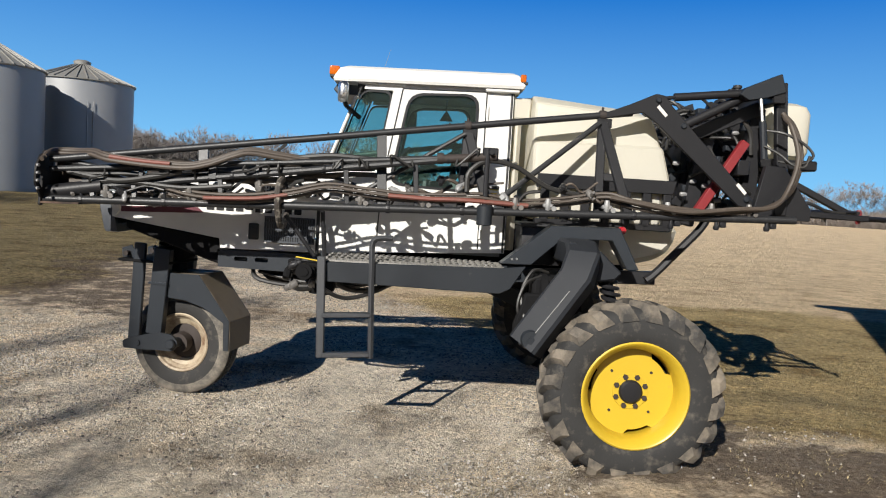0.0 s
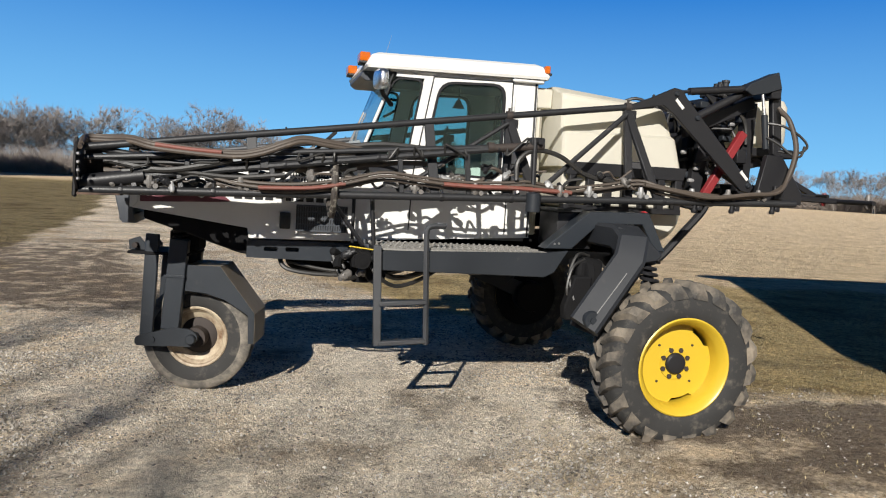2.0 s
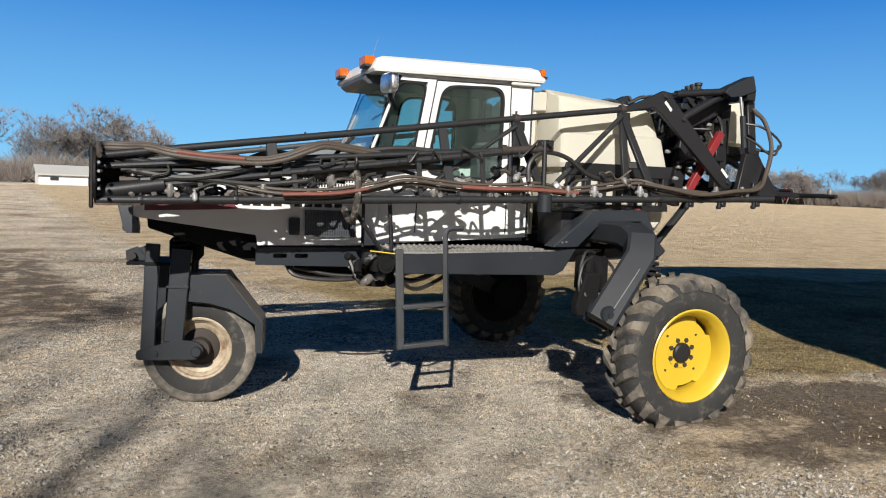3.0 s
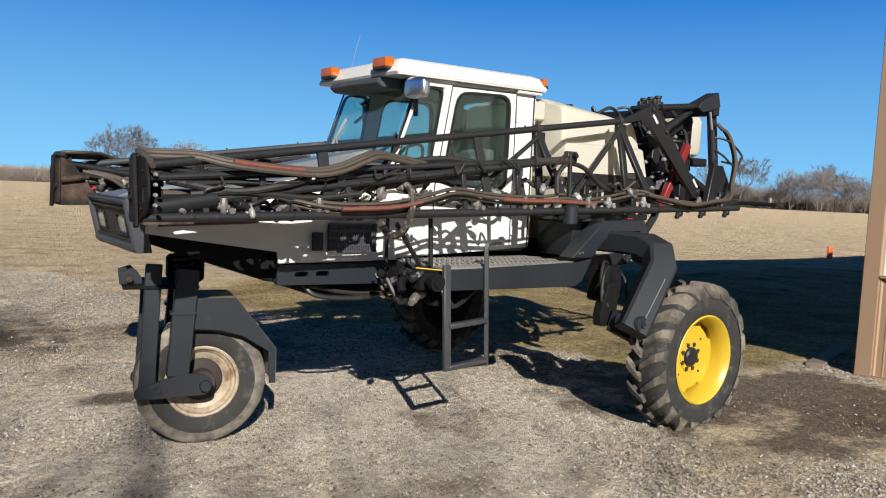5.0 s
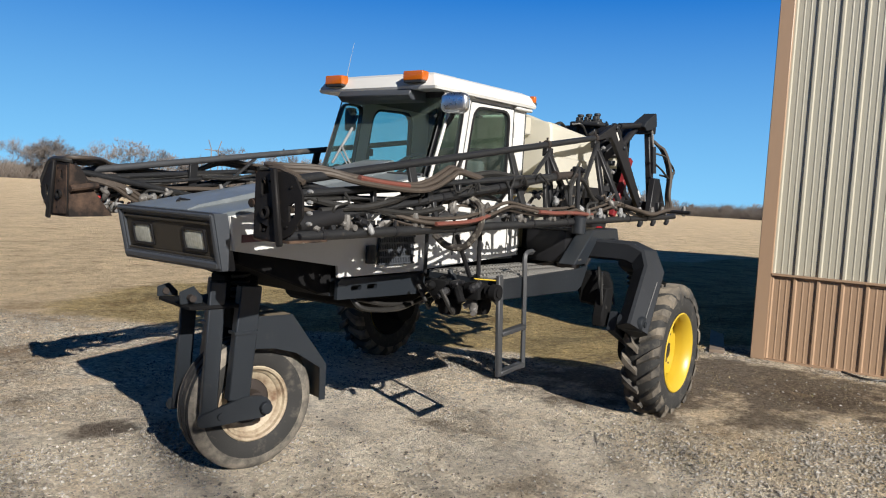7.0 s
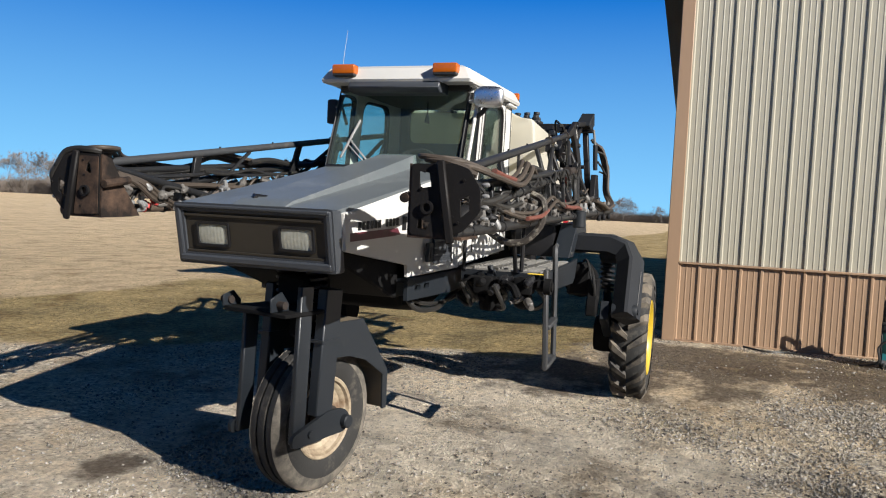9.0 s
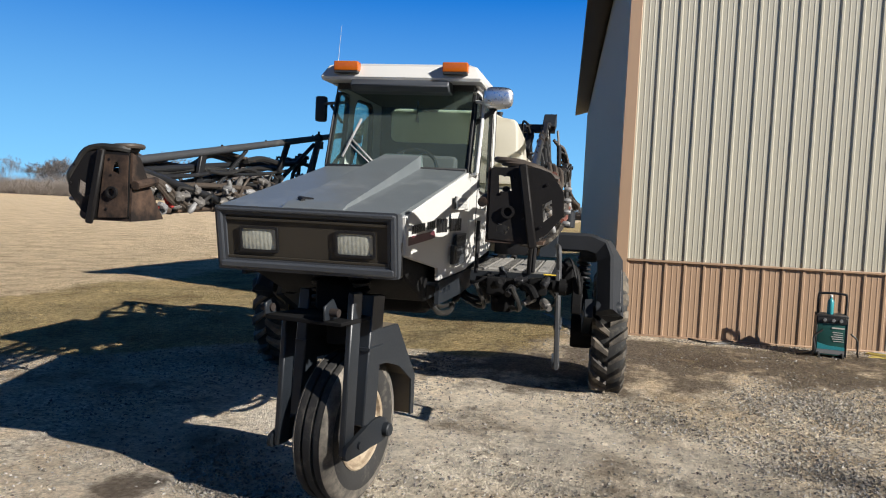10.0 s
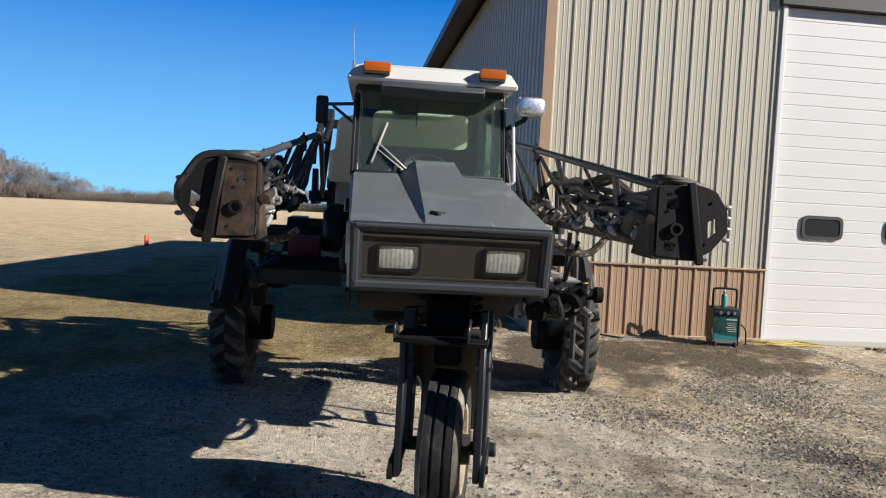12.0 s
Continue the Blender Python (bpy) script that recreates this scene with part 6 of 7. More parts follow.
        put("bundled_line", hose(B(), pts, rnd.uniform(0.011, 0.02), 7, 5), rnd.choice((M_HOSE_BLK, M_PIPE, M_HOSE_BLK, M_HOSE)), "dark line in the folded boom")
    for k in range(9):
        x = -2.0 + k * 0.25 + rnd.uniform(-0.08, 0.08)
        a, c = fold_at(x, True), fold_at(x + rnd.uniform(-0.15, 0.15), False)
        put("hose_tie", hose(B(), [Y(a, 0.02, -0.01), Y(a, 0.05, -0.05), Y(c, 0.045, 0.05), Y(c, 0.02, 0.0)], 0.007, 6, 4), M_HOSE_BLK)
    # spray tips hanging below the tail
    bm = B()
    for x in (1.38, 1.66, 1.97):
        p = lower_at(x)
        pipe(bm, Y(p, 0, -0.015), Y(p, 0, -0.05), 0.013, 8)
        lathe(bm, [(0.014, -0.072), (0.02, -0.06), (0.018, -0.045)], 10, (p[0], s * p[1], p[2]), "z")
        addbox(bm, x + 0.02, x + 0.06, s * (p[1] - 0.02), s * (p[1] + 0.01), p[2] - 0.055, p[2] - 0.018, 0.006)
    parts("spray_tip", bm, M_BLACK, b)

    # goose-neck plate and links to the mast
    bm = B()
    neck = [(0.98, 2.10), (0.98, 2.135), (1.14, 2.20), (1.30, 2.275), (1.36, 2.265), (1.40, 2.21), (1.98, 1.63), (1.95, 1.585), (1.88, 1.60), (1.30, 2.10), (1.22, 2.15), (1.12, 2.13)]
    plate(bm, neck, s * 0.79, s * 0.825, off=0.004)
    put("goose_neck", bm, M_BLACK, "black steel goose-neck plate")
    bm = B()
    for x, z in ((1.315, 2.235), (1.487, 2.083), (1.93, 1.64)):
        lathe(bm, [(0.019, s * 0.76), (0.019, s * 0.832), (0.013, s * 0.84)], 12, (x, 0, z))
    parts("pivot_bolt", bm, M_GREY2, b)
    bm = B()
    for x, z in ((1.335, 2.16), (1.885, 1.70)):
        plate(bm, [(x - 0.03, z + 0.03), (x + 0.03, z - 0.03), (x + 0.045, z - 0.015), (x - 0.015, z + 0.045)], s * 0.8265, s * 0.828)
    parts("sticker", bm, M_WHITEPL, b)
    bm = B()
    pipe(bm, (1.42, s * 0.80, 2.262), (1.86, s * 0.80, 2.315), 0.026, 12)
    pipe(bm, (1.34, s * 0.80, 2.25), (1.46, s * 0.80, 2.268), 0.012, 8)
    pipe(bm, (1.487, s * 0.78, 2.083), (1.86, s * 0.76, 2.285), 0.03, 12)
    parts("link_cylinder", bm, M_BLACK, b, "black hydraulic cylinder")
    bm = B()
    plate(bm, [(1.82, 2.30), (1.86, 2.345), (2.08, 2.445), (2.115, 2.33), (2.0, 2.29), (1.88, 2.265)], s * 0.74, s * 0.86, off=0.005)
    put("mast_head", bm, M_GREY2, "charcoal mast head plate")
    bm = B()
    beam(bm, (2.115, s * 0.765, 2.40), (2.155, s * 0.84, 1.56), 0.05, 0.075, (1, 0, 0))
    plate(bm, [(2.0, 1.86), (2.12, 1.86), (2.31, 1.60), (2.31, 1.525), (1.93, 1.52)], s * 0.87, s * 0.92, off=0.004)
    put("mast_post", bm, M_BLACK, "black mast post with gusset")
    bm = B()
    pipe(bm, (1.945, s * 0.88, 2.275), (1.96, s * 0.9, 2.12), 0.011, 8)
    put("cylinder_rod", bm, M_STEEL, "bright hydraulic rod")
    put("tilt_cylinder", pipe(B(), (1.96, s * 0.9, 2.135), (1.985, s * 0.91, 1.90), 0.022, 10), M_GREY2)
    bm = B()
    beam(bm, (1.64, s * 0.69, 1.50), (1.95, s * 0.69, 2.02), 0.05, 0.06, (1, 0, 0))
    put("lift_arm", bm, M_RED, "dark red lift arm")
    return b


boom(-1)
boom(1)

mast = new("lift_mast")
mast.parent = spr
tagged(mast, "dark crowded boom lift linkage")
bm = B()
for s in (-1, 1):
    beam(bm, (1.64, s * 0.55, 1.45), (1.80, s * 0.5, 2.28), 0.07, 0.1, (1, 0, 0))
    beam(bm, (1.55, s * 0.35, 1.45), (2.1, s * 0.35, 2.2), 0.08, 0.12, (1, 0, 0))
    beam(bm, (1.5, s * 0.62, 2.0), (2.05, s * 0.62, 2.25), 0.06, 0.09, (0, 0, 1))
    beam(bm, (1.12, s * 0.42, 1.055), (1.49, s * 0.46, 1.07), 0.08, 0.09)
    tube(bm, curve_pts([(1.40, s * 0.57, 1.06), (1.46, s * 0.57, 1.11), (1.585, s * 0.57, 1.25), (1.735, s * 0.57, 1.42), (1.80, s * 0.55, 1.52)], 4), 0.03, 8)
    plate(bm, [(1.98, 1.55), (2.08, 1.55), (2.1, 2.25), (2.0, 2.25)], s * 0.55, s * 0.62, off=0.005)
beam(bm, (2.08, -0.85, 2.30), (2.08, 0.85, 2.30), 0.08, 0.08)
beam(bm, (2.1, -0.95, 1.60), (2.1, 0.95, 1.60), 0.08, 0.1)
beam(bm, (1.95, -0.7, 1.85), (1.95, 0.7, 1.85), 0.08, 0.1)
addbox(bm, 1.62, 1.86, -0.45, 0.45, 1.62, 2.02, 0.03)
addbox(bm, 1.78, 2.0, -0.3, 0.3, 2.0, 2.22, 0.02)
parts("linkage", bm, M_BLACK, mast, "black lift linkage arm")
bm = B()
for i, y in enumerate((-0.36, -0.26, -0.16)):
    lathe(bm, [(0.02, 2.40), (0.024, 2.41), (0.024, 2.455), (0.031, 2.46), (0.031, 2.478), (0.018, 2.482)], 12, (2.02 + 0.03 * i, y + 0.05, -0.035), "z")
    addbox(bm, 1.985 + 0.03 * i, 2.055 + 0.03 * i, y + 0.012, y + 0.088, 2.355, 2.395, 0.006)
    addbox(bm, 1.955 + 0.03 * i, 1.99 + 0.03 * i, y + 0.03, y + 0.07, 2.365, 2.415, 0.006)
addbox(bm, 1.95, 2.13, -0.36, -0.06, 2.325, 2.368, 0.012)
for y in (-0.3, -0.12):
    addbox(bm, 2.0, 2.06, y, y + 0.04, 2.2, 2.33, 0.006)
part("valve_block", bm, M_LINER, mast, "black solenoid valve block")
random.seed(4)
bm = B()
for i in range(48):
    y = random.uniform(-0.66, 0.5)
    x0, z0 = random.uniform(1.45, 1.8), random.uniform(1.6, 2.3)
    x1, z1 = random.uniform(1.65, 2.05), random.uniform(1.55, 2.2)
    hose(bm, [(x0, y, z0), ((x0 + x1) / 2 - 0.08, y + random.uniform(-0.08, 0.08), max(z0, z1) + random.uniform(-0.02, 0.06)), (x1 - 0.03, y + random.uniform(-0.1, 0.1), (z0 + z1) / 2), (x1, y + random.uniform(-0.1, 0.1), z1)], random.uniform(0.009, 0.016), 7, 6)
parts("hydraulic_hose", bm, M_HOSE_BLK, mast, "black hydraulic hose")
bm = B()
for i in range(16):
    x, y, z = random.uniform(1.5, 2.0), random.uniform(-0.64, -0.42), random.uniform(1.55, 2.2)
    addbox(bm, x, x + random.uniform(0.03, 0.09), y, y + 0.06, z, z + random.uniform(0.03, 0.08), 0.006)
parts("valve_part", bm, M_GREY2, mast)
bm = B()
for i in range(12):
    x, y, z = random.uniform(1.45, 1.95), random.uniform(-0.66, -0.5), random.uniform(1.55, 2.1)
    lathe(bm, [(0.012, 0.0), (0.016, 0.01), (0.016, 0.03), (0.01, 0.045)], 8, (x, y, z), "x")
parts("pipe_fitting", bm, M_GALV, mast)

# rinse tank at the tail
bm = B()
rings = []
for z, g in ((1.94, 0.05), (1.97, 0.01), (2.0, 0.0), (2.26, 0.0), (2.31, 0.02), (2.335, 0.07)):
    ring = rounded([(2.19 + g, -0.45 + g), (2.515 - g, -0.45 + g), (2.515 - g, 0.10 - g), (2.19 + g, 0.10 - g)], 0.08, 4)
    rings.append([bm.verts.new((x, y, z)) for x, y in ring])
for a, b in zip(rings, rings[1:]):
    for i in range(len(a)):
        bm.faces.new((a[i], a[(i + 1) % len(a)], b[(i + 1) % len(a)], b[i]))
bm.faces.new(rings[0][::-1])
bm.faces.new(rings[-1])
rt = P("rinse_tank", bm, M_TANK, "small cream rinse tank", angle=0.6)
part("cap", lathe(B(), [(0.05, 2.325), (0.05, 2.36), (0.04, 2.365)], 16, (2.35, -0.18, 0), "z"), M_TANK, rt)
bm = B()
addbox(bm, 2.15, 2.56, -0.47, 0.12, 1.87, 1.94, 0.01)
beam(bm, (2.0, -0.35, 1.75), (2.45, -0.35, 1.86), 0.06, 0.06)
beam(bm, (2.0, 0.0, 1.75), (2.45, 0.0, 1.86), 0.06, 0.06)
P("tank_shelf", bm, M_BLACK, "black shelf under the rinse tank")
# rear centre boom section
cb = new("centre_boom")
cb.parent = spr
tagged(cb, "black centre boom section behind the mast")
bm = B()
for s in (-1, 1):
    beam(bm, (2.2, s * 0.35, 1.90), (2.88, s * 0.40, 1.575), 0.05, 0.045)
    beam(bm, (2.1, s * 0.6, 1.58), (2.88, s * 0.60, 1.565), 0.04, 0.04)
pipe(bm, (2.88, -0.97, 1.565), (2.88, 0.97, 1.565), 0.018, 10)
pipe(bm, (2.80, -0.6, 1.60), (2.80, 0.6, 1.60), 0.014, 8)
part("centre_pipe", bm, M_BLACK, cb)
for y in (-0.9, -0.45, 0.0, 0.45, 0.9):
    bm = B()
    lathe(bm, [(0.012, -0.05), (0.02, -0.03), (0.022, 0.03), (0.014, 0.05)], 10, (2.89, y, 1.575), "z")
    part("nozzle_body", bm, M_RED if abs(y) == 0.45 else M_NOZZLE, cb, "dark red nozzle body" if abs(y) == 0.45 else "grimy nozzle body")
bm = B()
hose(bm, [(2.2, -0.5, 1.62), (2.45, -0.55, 1.65), (2.65, -0.5, 1.60), (2.85, -0.45, 1.6)], 0.012, 7)
hose(bm, [(2.2, 0.5, 1.62), (2.45, 0.55, 1.65), (2.65, 0.5, 1.60), (2.85, 0.45, 1.6)], 0.012, 7)
parts("hose", bm, M_HOSE_BLK, cb)

# red tool box and black canister on the right walkway
part("tool_box", addbox(B(), 0.2, 0.42, 0.70, 0.93, 1.125, 1.28, 0.012, 2), M_RED, spr, "dark red tool box")
part("air_canister", lathe(B(), [(0.04, 1.145), (0.10, 1.17), (0.10, 1.46), (0.06, 1.52), (0.02, 1.53)], 20, (0.42, 0.60, 0), "z"), M_BLACK, spr, "black upright canister")

# ---- things round the yard ----
def ground_pose(x, y, rz=0.0, dz=0.0):
    return pose(x, y, gz(x, y) + dz, 0, 0, rz)


wl = thing("welder_cart", SHED @ pose(-0.44, -2.145, -0.035, 0, 0, -12), "green wheeled welder against the shed wall", "welder")
bm = addbox(B(), -0.125, 0.125, -0.135, 0.135, 0.06, 0.45, 0.012, 2)
part("case", bm, M_GREEN, wl, "dark green steel case")
bm = B()
addbox(bm, -0.13, 0.13, -0.146, -0.134, 0.05, 0.47, 0.004)
addbox(bm, -0.13, 0.13, 0.134, 0.146, 0.05, 0.47, 0.004)
addbox(bm, -0.135, 0.13, -0.146, 0.146, 0.45, 0.47, 0.004)
addbox(bm, -0.133, -0.122, -0.134, 0.134, 0.385, 0.45, 0.002)
part("trim", bm, M_LINER, wl)
bm = B()
for y in (-0.08, -0.01, 0.07):
    lathe(bm, [(0.016, -0.146), (0.018, -0.133)], 12, (0, y, 0.418), "x")
parts("knob", bm, M_GALV, wl)
bm = B()
addbox(bm, -0.1295, -0.126, -0.115, 0.0, 0.335, 0.349)
for i in range(5):
    addbox(bm, -0.1295, -0.126, -0.115 + 0.004 * i, -0.02 + 0.012 * (i % 3), 0.205 + i * 0.022, 0.212 + i * 0.022)
part("front_print", bm, M_WHITEPL, wl, "pale printed bars")
bm = B()
plate(bm, [(-0.125, 0.12), (0.125, 0.12), (0.125, 0.185), (0.03, 0.16), (-0.125, 0.15)], -0.1285, -0.1255, plane="yz")
part("front_panel", bm, M_TEAL, wl)
bm = B()
addbox(bm, -0.1275, -0.1245, -0.128, 0.128, 0.075, 0.118)
part("front_band", bm, M_GALV, wl, "pale grey lower band")
bm = B()
tube(bm, curve_pts([(0.0, -0.13, 0.46), (0.0, -0.13, 0.64), (0.0, -0.10, 0.68), (0.0, 0.10, 0.68), (0.0, 0.13, 0.64), (0.0, 0.13, 0.46)], 5), 0.013, 8)
part("handle", bm, M_BLACK, wl)
for y in (-0.11, 0.11):
    bm = B()
    lathe(bm, [(0.05, y - 0.015), (0.055, y), (0.05, y + 0.015)], 14, (-0.09, 0, 0.055))
    lathe(bm, [(0.05, y - 0.015), (0.055, y), (0.05, y + 0.015)], 14, (0.09, 0, 0.055))
    parts("wheel", bm, M_RUBBER, wl)
bot = thing("spray_bottle", SHED @ pose(-0.47, -2.12, 0.436), "teal spray bottle on the welder", "bottle")
part("bottle", lathe(B(), [(0.027, 0.0), (0.031, 0.008), (0.031, 0.13), (0.022, 0.15), (0.013, 0.16), (0.013, 0.175)], 16, (0, 0, 0), "z"), M_TEAL, bot)
part("cap", lathe(B(), [(0.016, 0.175), (0.016, 0.195), (0.01, 0.2)], 12, (0, 0, 0), "z"), M_WHITEPL, bot)
cd = thing("welding_cable", SHED @ pose(-0.3, -2.15, 0.0), "dark cable lying by the wall", "cable")
bm = B()
hose(bm, [(-0.24, 0.11, 0.28), (-0.24, 0.19, 0.2), (-0.25, 0.2, 0.05), (-0.1, 0.45, -0.01), (0.1, 0.9, 0.012), (0.05, 1.15, 0.014), (0.2, 1.35, 0.02)], 0.011, 7)
hose(bm, [(-0.22, -0.17, 0.25), (-0.2, -0.24, 0.18), (-0.2, -0.25, 0.05), (-0.1, -0.3, -0.01)], 0.009, 7)
part("cable", bm, M_HOSE_BLK, cd)
cd2 = thing("extension_cord", SHED @ pose(-0.32, -2.85, 0.0), "tangled yellow extension cord on the ground", "cord")
random.seed(8)
bm = B()
for k in range(5):
    pts = [(random.uniform(-0.2, 0.2), random.uniform(-0.55, 0.35), 0.012 + 0.012 * random.random()) for i in range(7)]
    hose(bm, pts, 0.006, 5, 5)
part("cord", bm, M_CABLE, cd2)
st = thing("stick", SHED @ pose(-0.75, -3.95, 0.02), "pale stick on the gravel", "stick")
part("wood", tube(B(), [(0, 0, 0), (0.12, -0.1, 0.03), (0.2, -0.2, 0.02)], 0.014, 6), M_STRAW, st)
mt_ = thing("coiled_chain", SHED @ pose(-0.5, -4.2, 0.0), "dark chain lying by the door sill", "chain")
bm = B()
for i in range(16):
    t = B()
    lathe(t, [(0.022, -0.006), (0.028, 0.0), (0.022, 0.006)], 8, (0, 0, 0), "z")
    join(bm, t, pose(random.uniform(-0.03, 0.03), 0.3 - i * 0.045, 0.016, random.uniform(-30, 30), 0, random.uniform(0, 90)))
part("chain", bm, M_RUST, mt_)
ti = thing("timber_beam", SHED @ pose(0.0, 0.0, 0.0), "weathered timber lying along the shed side", "timber")
bm = B()
beam(bm, (-0.07, 0.35, 0.0), (1.85, 0.85, -0.06), 0.15, 0.07)
part("beam", bm, M_WOOD, ti)
fl = thing("marker_flag", ground_pose(22.9, 15.0), "orange marker stake at the field edge", "stake")
part("stake", addbox(B(), -0.12, 0.12, -0.05, 0.05, -0.05, 0.42, 0.02), M_ORANGE, fl)

# grain bins
def grain_bin(x, y, r, h, peak, rz, door_az=None):
    b = thing("grain_bin", pose(x, y, gz(x, y), 0, 0, rz), "galvanised corrugated grain bin with a ribbed cone roof", "grain bin", "grain bins")
    n = 96
    prof = []
    zz = 0.0
    while zz < h:
        prof += [(r, zz), (r + 0.03, zz + 0.12)]
        zz += 0.24
    prof.append((r, h))
    part("wall", lathe(B(), prof, n, (0, 0, 0), "z"), M_BIN, b, "corrugated galvanised wall", 0.9)
    bm = lathe(B(), [(r + 0.18, h - 0.08), (r + 0.2, h), (0.7, peak), (0.6, peak + 0.02)], 48, (0, 0, 0), "z")
    rf = part("roof", bm, M_BINROOF, b, "weathered ribbed cone roof")
    bm = B()
    for k in range(32):
        a = k * math.tau / 32
        beam(bm, ((r + 0.2) * math.cos(a), (r + 0.2) * math.sin(a), h + 0.04), (0.7 * math.cos(a), 0.7 * math.sin(a), peak + 0.04), 0.09, 0.12, off=0)
    part("roof_rib", bm, M_BINROOF, rf)
    part("cap", lathe(B(), [(0.75, peak), (0.8, peak + 0.35), (0.5, peak + 0.5)], 20, (0, 0, 0), "z"), M_BINROOF, b)
    bm = B()
    a = radians(-75)
    for w in (-0.25, 0.25):
        beam(bm, ((r + 0.16) * math.cos(a) + w * math.sin(a), (r + 0.16) * math.sin(a) - w * math.cos(a), h * 0.35), ((r + 0.16) * math.cos(a) + w * math.sin(a), (r + 0.16) * math.sin(a) - w * math.cos(a), h * 0.8), 0.07, 0.07)
    part("ladder", bm, M_BIN, b)
    bm = B()
    a = radians(-110)
    t = addbox(B(), r - 0.1, r + 0.15, -0.5, 0.5, 0.6, 2.4, 0.05)
    join(bm, t, Matrix.Rotation(a, 4, "Z"))
    part("door", bm, M_BINROOF, b)
    return b


grain_bin(-36.3, 74.8, 4.72, 10.5, 12.2, 20)
grain_bin(-39.3, 64.0, 4.6, 10.15, 12.4, -10)

# winter trees: tapered trunk, limbs, fine bare twigs
def bare_tree(name_seed, h, spread=0.55, levels=5, stems=3, girth=0.011, fan=1, out0=(0.12, 0.4)):
    """Several stems from the foot that fork into a broad, rounded crown of fine twigs."""
    rnd = random.Random(name_seed)
    trunk, twigs = B(), B()

    def limb(p, d, ln, r, lev):
        n = 3 if lev < 4 else 2
        pts, q, dd = [p], p.copy(), d.copy()
        for i in range(n):
            dd = dd + Vector((rnd.uniform(-1, 1), rnd.uniform(-1, 1), rnd.uniform(-0.5, 0.5))) * 0.17
            if lev < 3:
                dd.z += 0.07
            dd.normalize()
            q = q + dd * ln / n
            pts.append(q.copy())
        if lev >= levels:
            for i in range(fan):
                foot = [twigs.verts.new(p + Vector(v) * r) for v in ((1, 0, 0), (-0.5, 0.87, 0), (-0.5, -0.87, 0))]
                spray = Vector((rnd.uniform(-1, 1), rnd.uniform(-1, 1), rnd.uniform(-0.7, 0.9))) * ln * 0.75 if i else Vector((0, 0, 0))
                tip = twigs.verts.new(q + spray)
                for a, b in ((0, 1), (1, 2), (2, 0)):
                    twigs.faces.new((foot[a], foot[b], tip))
            return
        tube(trunk if lev < 3 else twigs, pts, r, 6 if lev < 2 else 3, r2=r * 0.6)
        kids = (3, 4, 4, 4, 4)[min(lev, 4)]
        turn = rnd.uniform(0, 6.28)
        for k in range(kids):
            base = pts[n] if k < 2 else pts[rnd.randint(1, n)]
            side = dd.orthogonal().normalized()
            side = Matrix.Rotation(turn + k * 2.4 + rnd.uniform(-0.4, 0.4), 3, dd) @ side
            nd = (dd + side * spread * rnd.uniform(0.6, 1.5)).normalized()
            limb(base, nd, ln * rnd.uniform(0.6, 0.82), max(r * rnd.uniform(0.45, 0.65), 0.017), lev + 1)

    for k in range(stems):
        a = k * math.tau / stems + rnd.uniform(-0.5, 0.5)
        out = rnd.uniform(*out0) if stems > 1 else 0.05
        limb(Vector((0.3 * math.cos(a), 0.3 * math.sin(a), -0.2)), Vector((out * math.cos(a), out * math.sin(a), 1)).normalized(), h * rnd.uniform(0.24, 0.32), h * girth, 0)
    return trunk, twigs


def tree_thing(seed, h, m, **kw):
    t = thing("bare_tree", m, "leafless winter tree at the field edge", "tree", "field edge trees")
    a, b = bare_tree(seed, h, **kw)
    part("trunk", a, M_BARK, t, "grey-brown trunk and limbs", 1.2)
    part("crown", b, M_TWIG, t, "fine bare twigs", 1.2)
    return t


# the tall tree by the drive, between the sun and the yard: its top limbs' shade reaches the gravel
TREE_X, TREE_Y = -14.5, -24.4
big = thing("bare_tree", pose(TREE_X, TREE_Y, gz(TREE_X, TREE_Y) - 0.1, 0, 0, 0), "tall leafless yard tree with heavy limbs", "tree")
wood, fine = bare_tree(77, 22.0, spread=0.62, levels=4, stems=3, girth=0.021)
part("trunk", wood, M_BARK, big, "grey-brown trunk and limbs", 1.2)
part("crown", fine, M_TWIG, big, "fine bare twigs", 1.2)

# eyes on the walk from which the far trees' bearings are given
EYES = {0: (0.06, -0.04), 2: (-1.23, -0.03), 5: (-3.58, 1.2), 7: (-4.51, 2.0), 12: (-5.43, 5.77)}
FORMS = ((0.62, 1, 0.0105, 6), (0.72, 3, 0.008, 5), (0.8, 2, 0.009, 6), (0.5, 1, 0.009, 3), (0.75, 5, 0.006, 7))
protos, tall = [], []
rnd = random.Random(3)


def far_tree(k, eye, az, d, top):
    """A field tree of form k, seen from eye at the bearing az, whose top stands top degrees over its foot."""
    x, y = eye[0] + d * math.sin(radians(az)), eye[1] + d * math.cos(radians(az))
    m = Matrix.LocRotScale((x, y, gz(x, y) - 0.1), Euler((0, 0, rnd.uniform(0, 6.28))), None)
    if k == len(protos):
        sp, stems, girth, fan = FORMS[k]
        protos.append(tree_thing(40 + k, 10.0, m, spread=sp, stems=stems, girth=girth, fan=fan, out0=(0.2, 0.55)))
        tall.append(max(v.co.z for o in protos[k].children for v in o.data.vertices))
        c = protos[k]
    else:
        c = copy_thing(protos[k], m)
    sc = d * math.tan(radians(top)) / tall[k]
    c.scale = (sc, sc, sc)


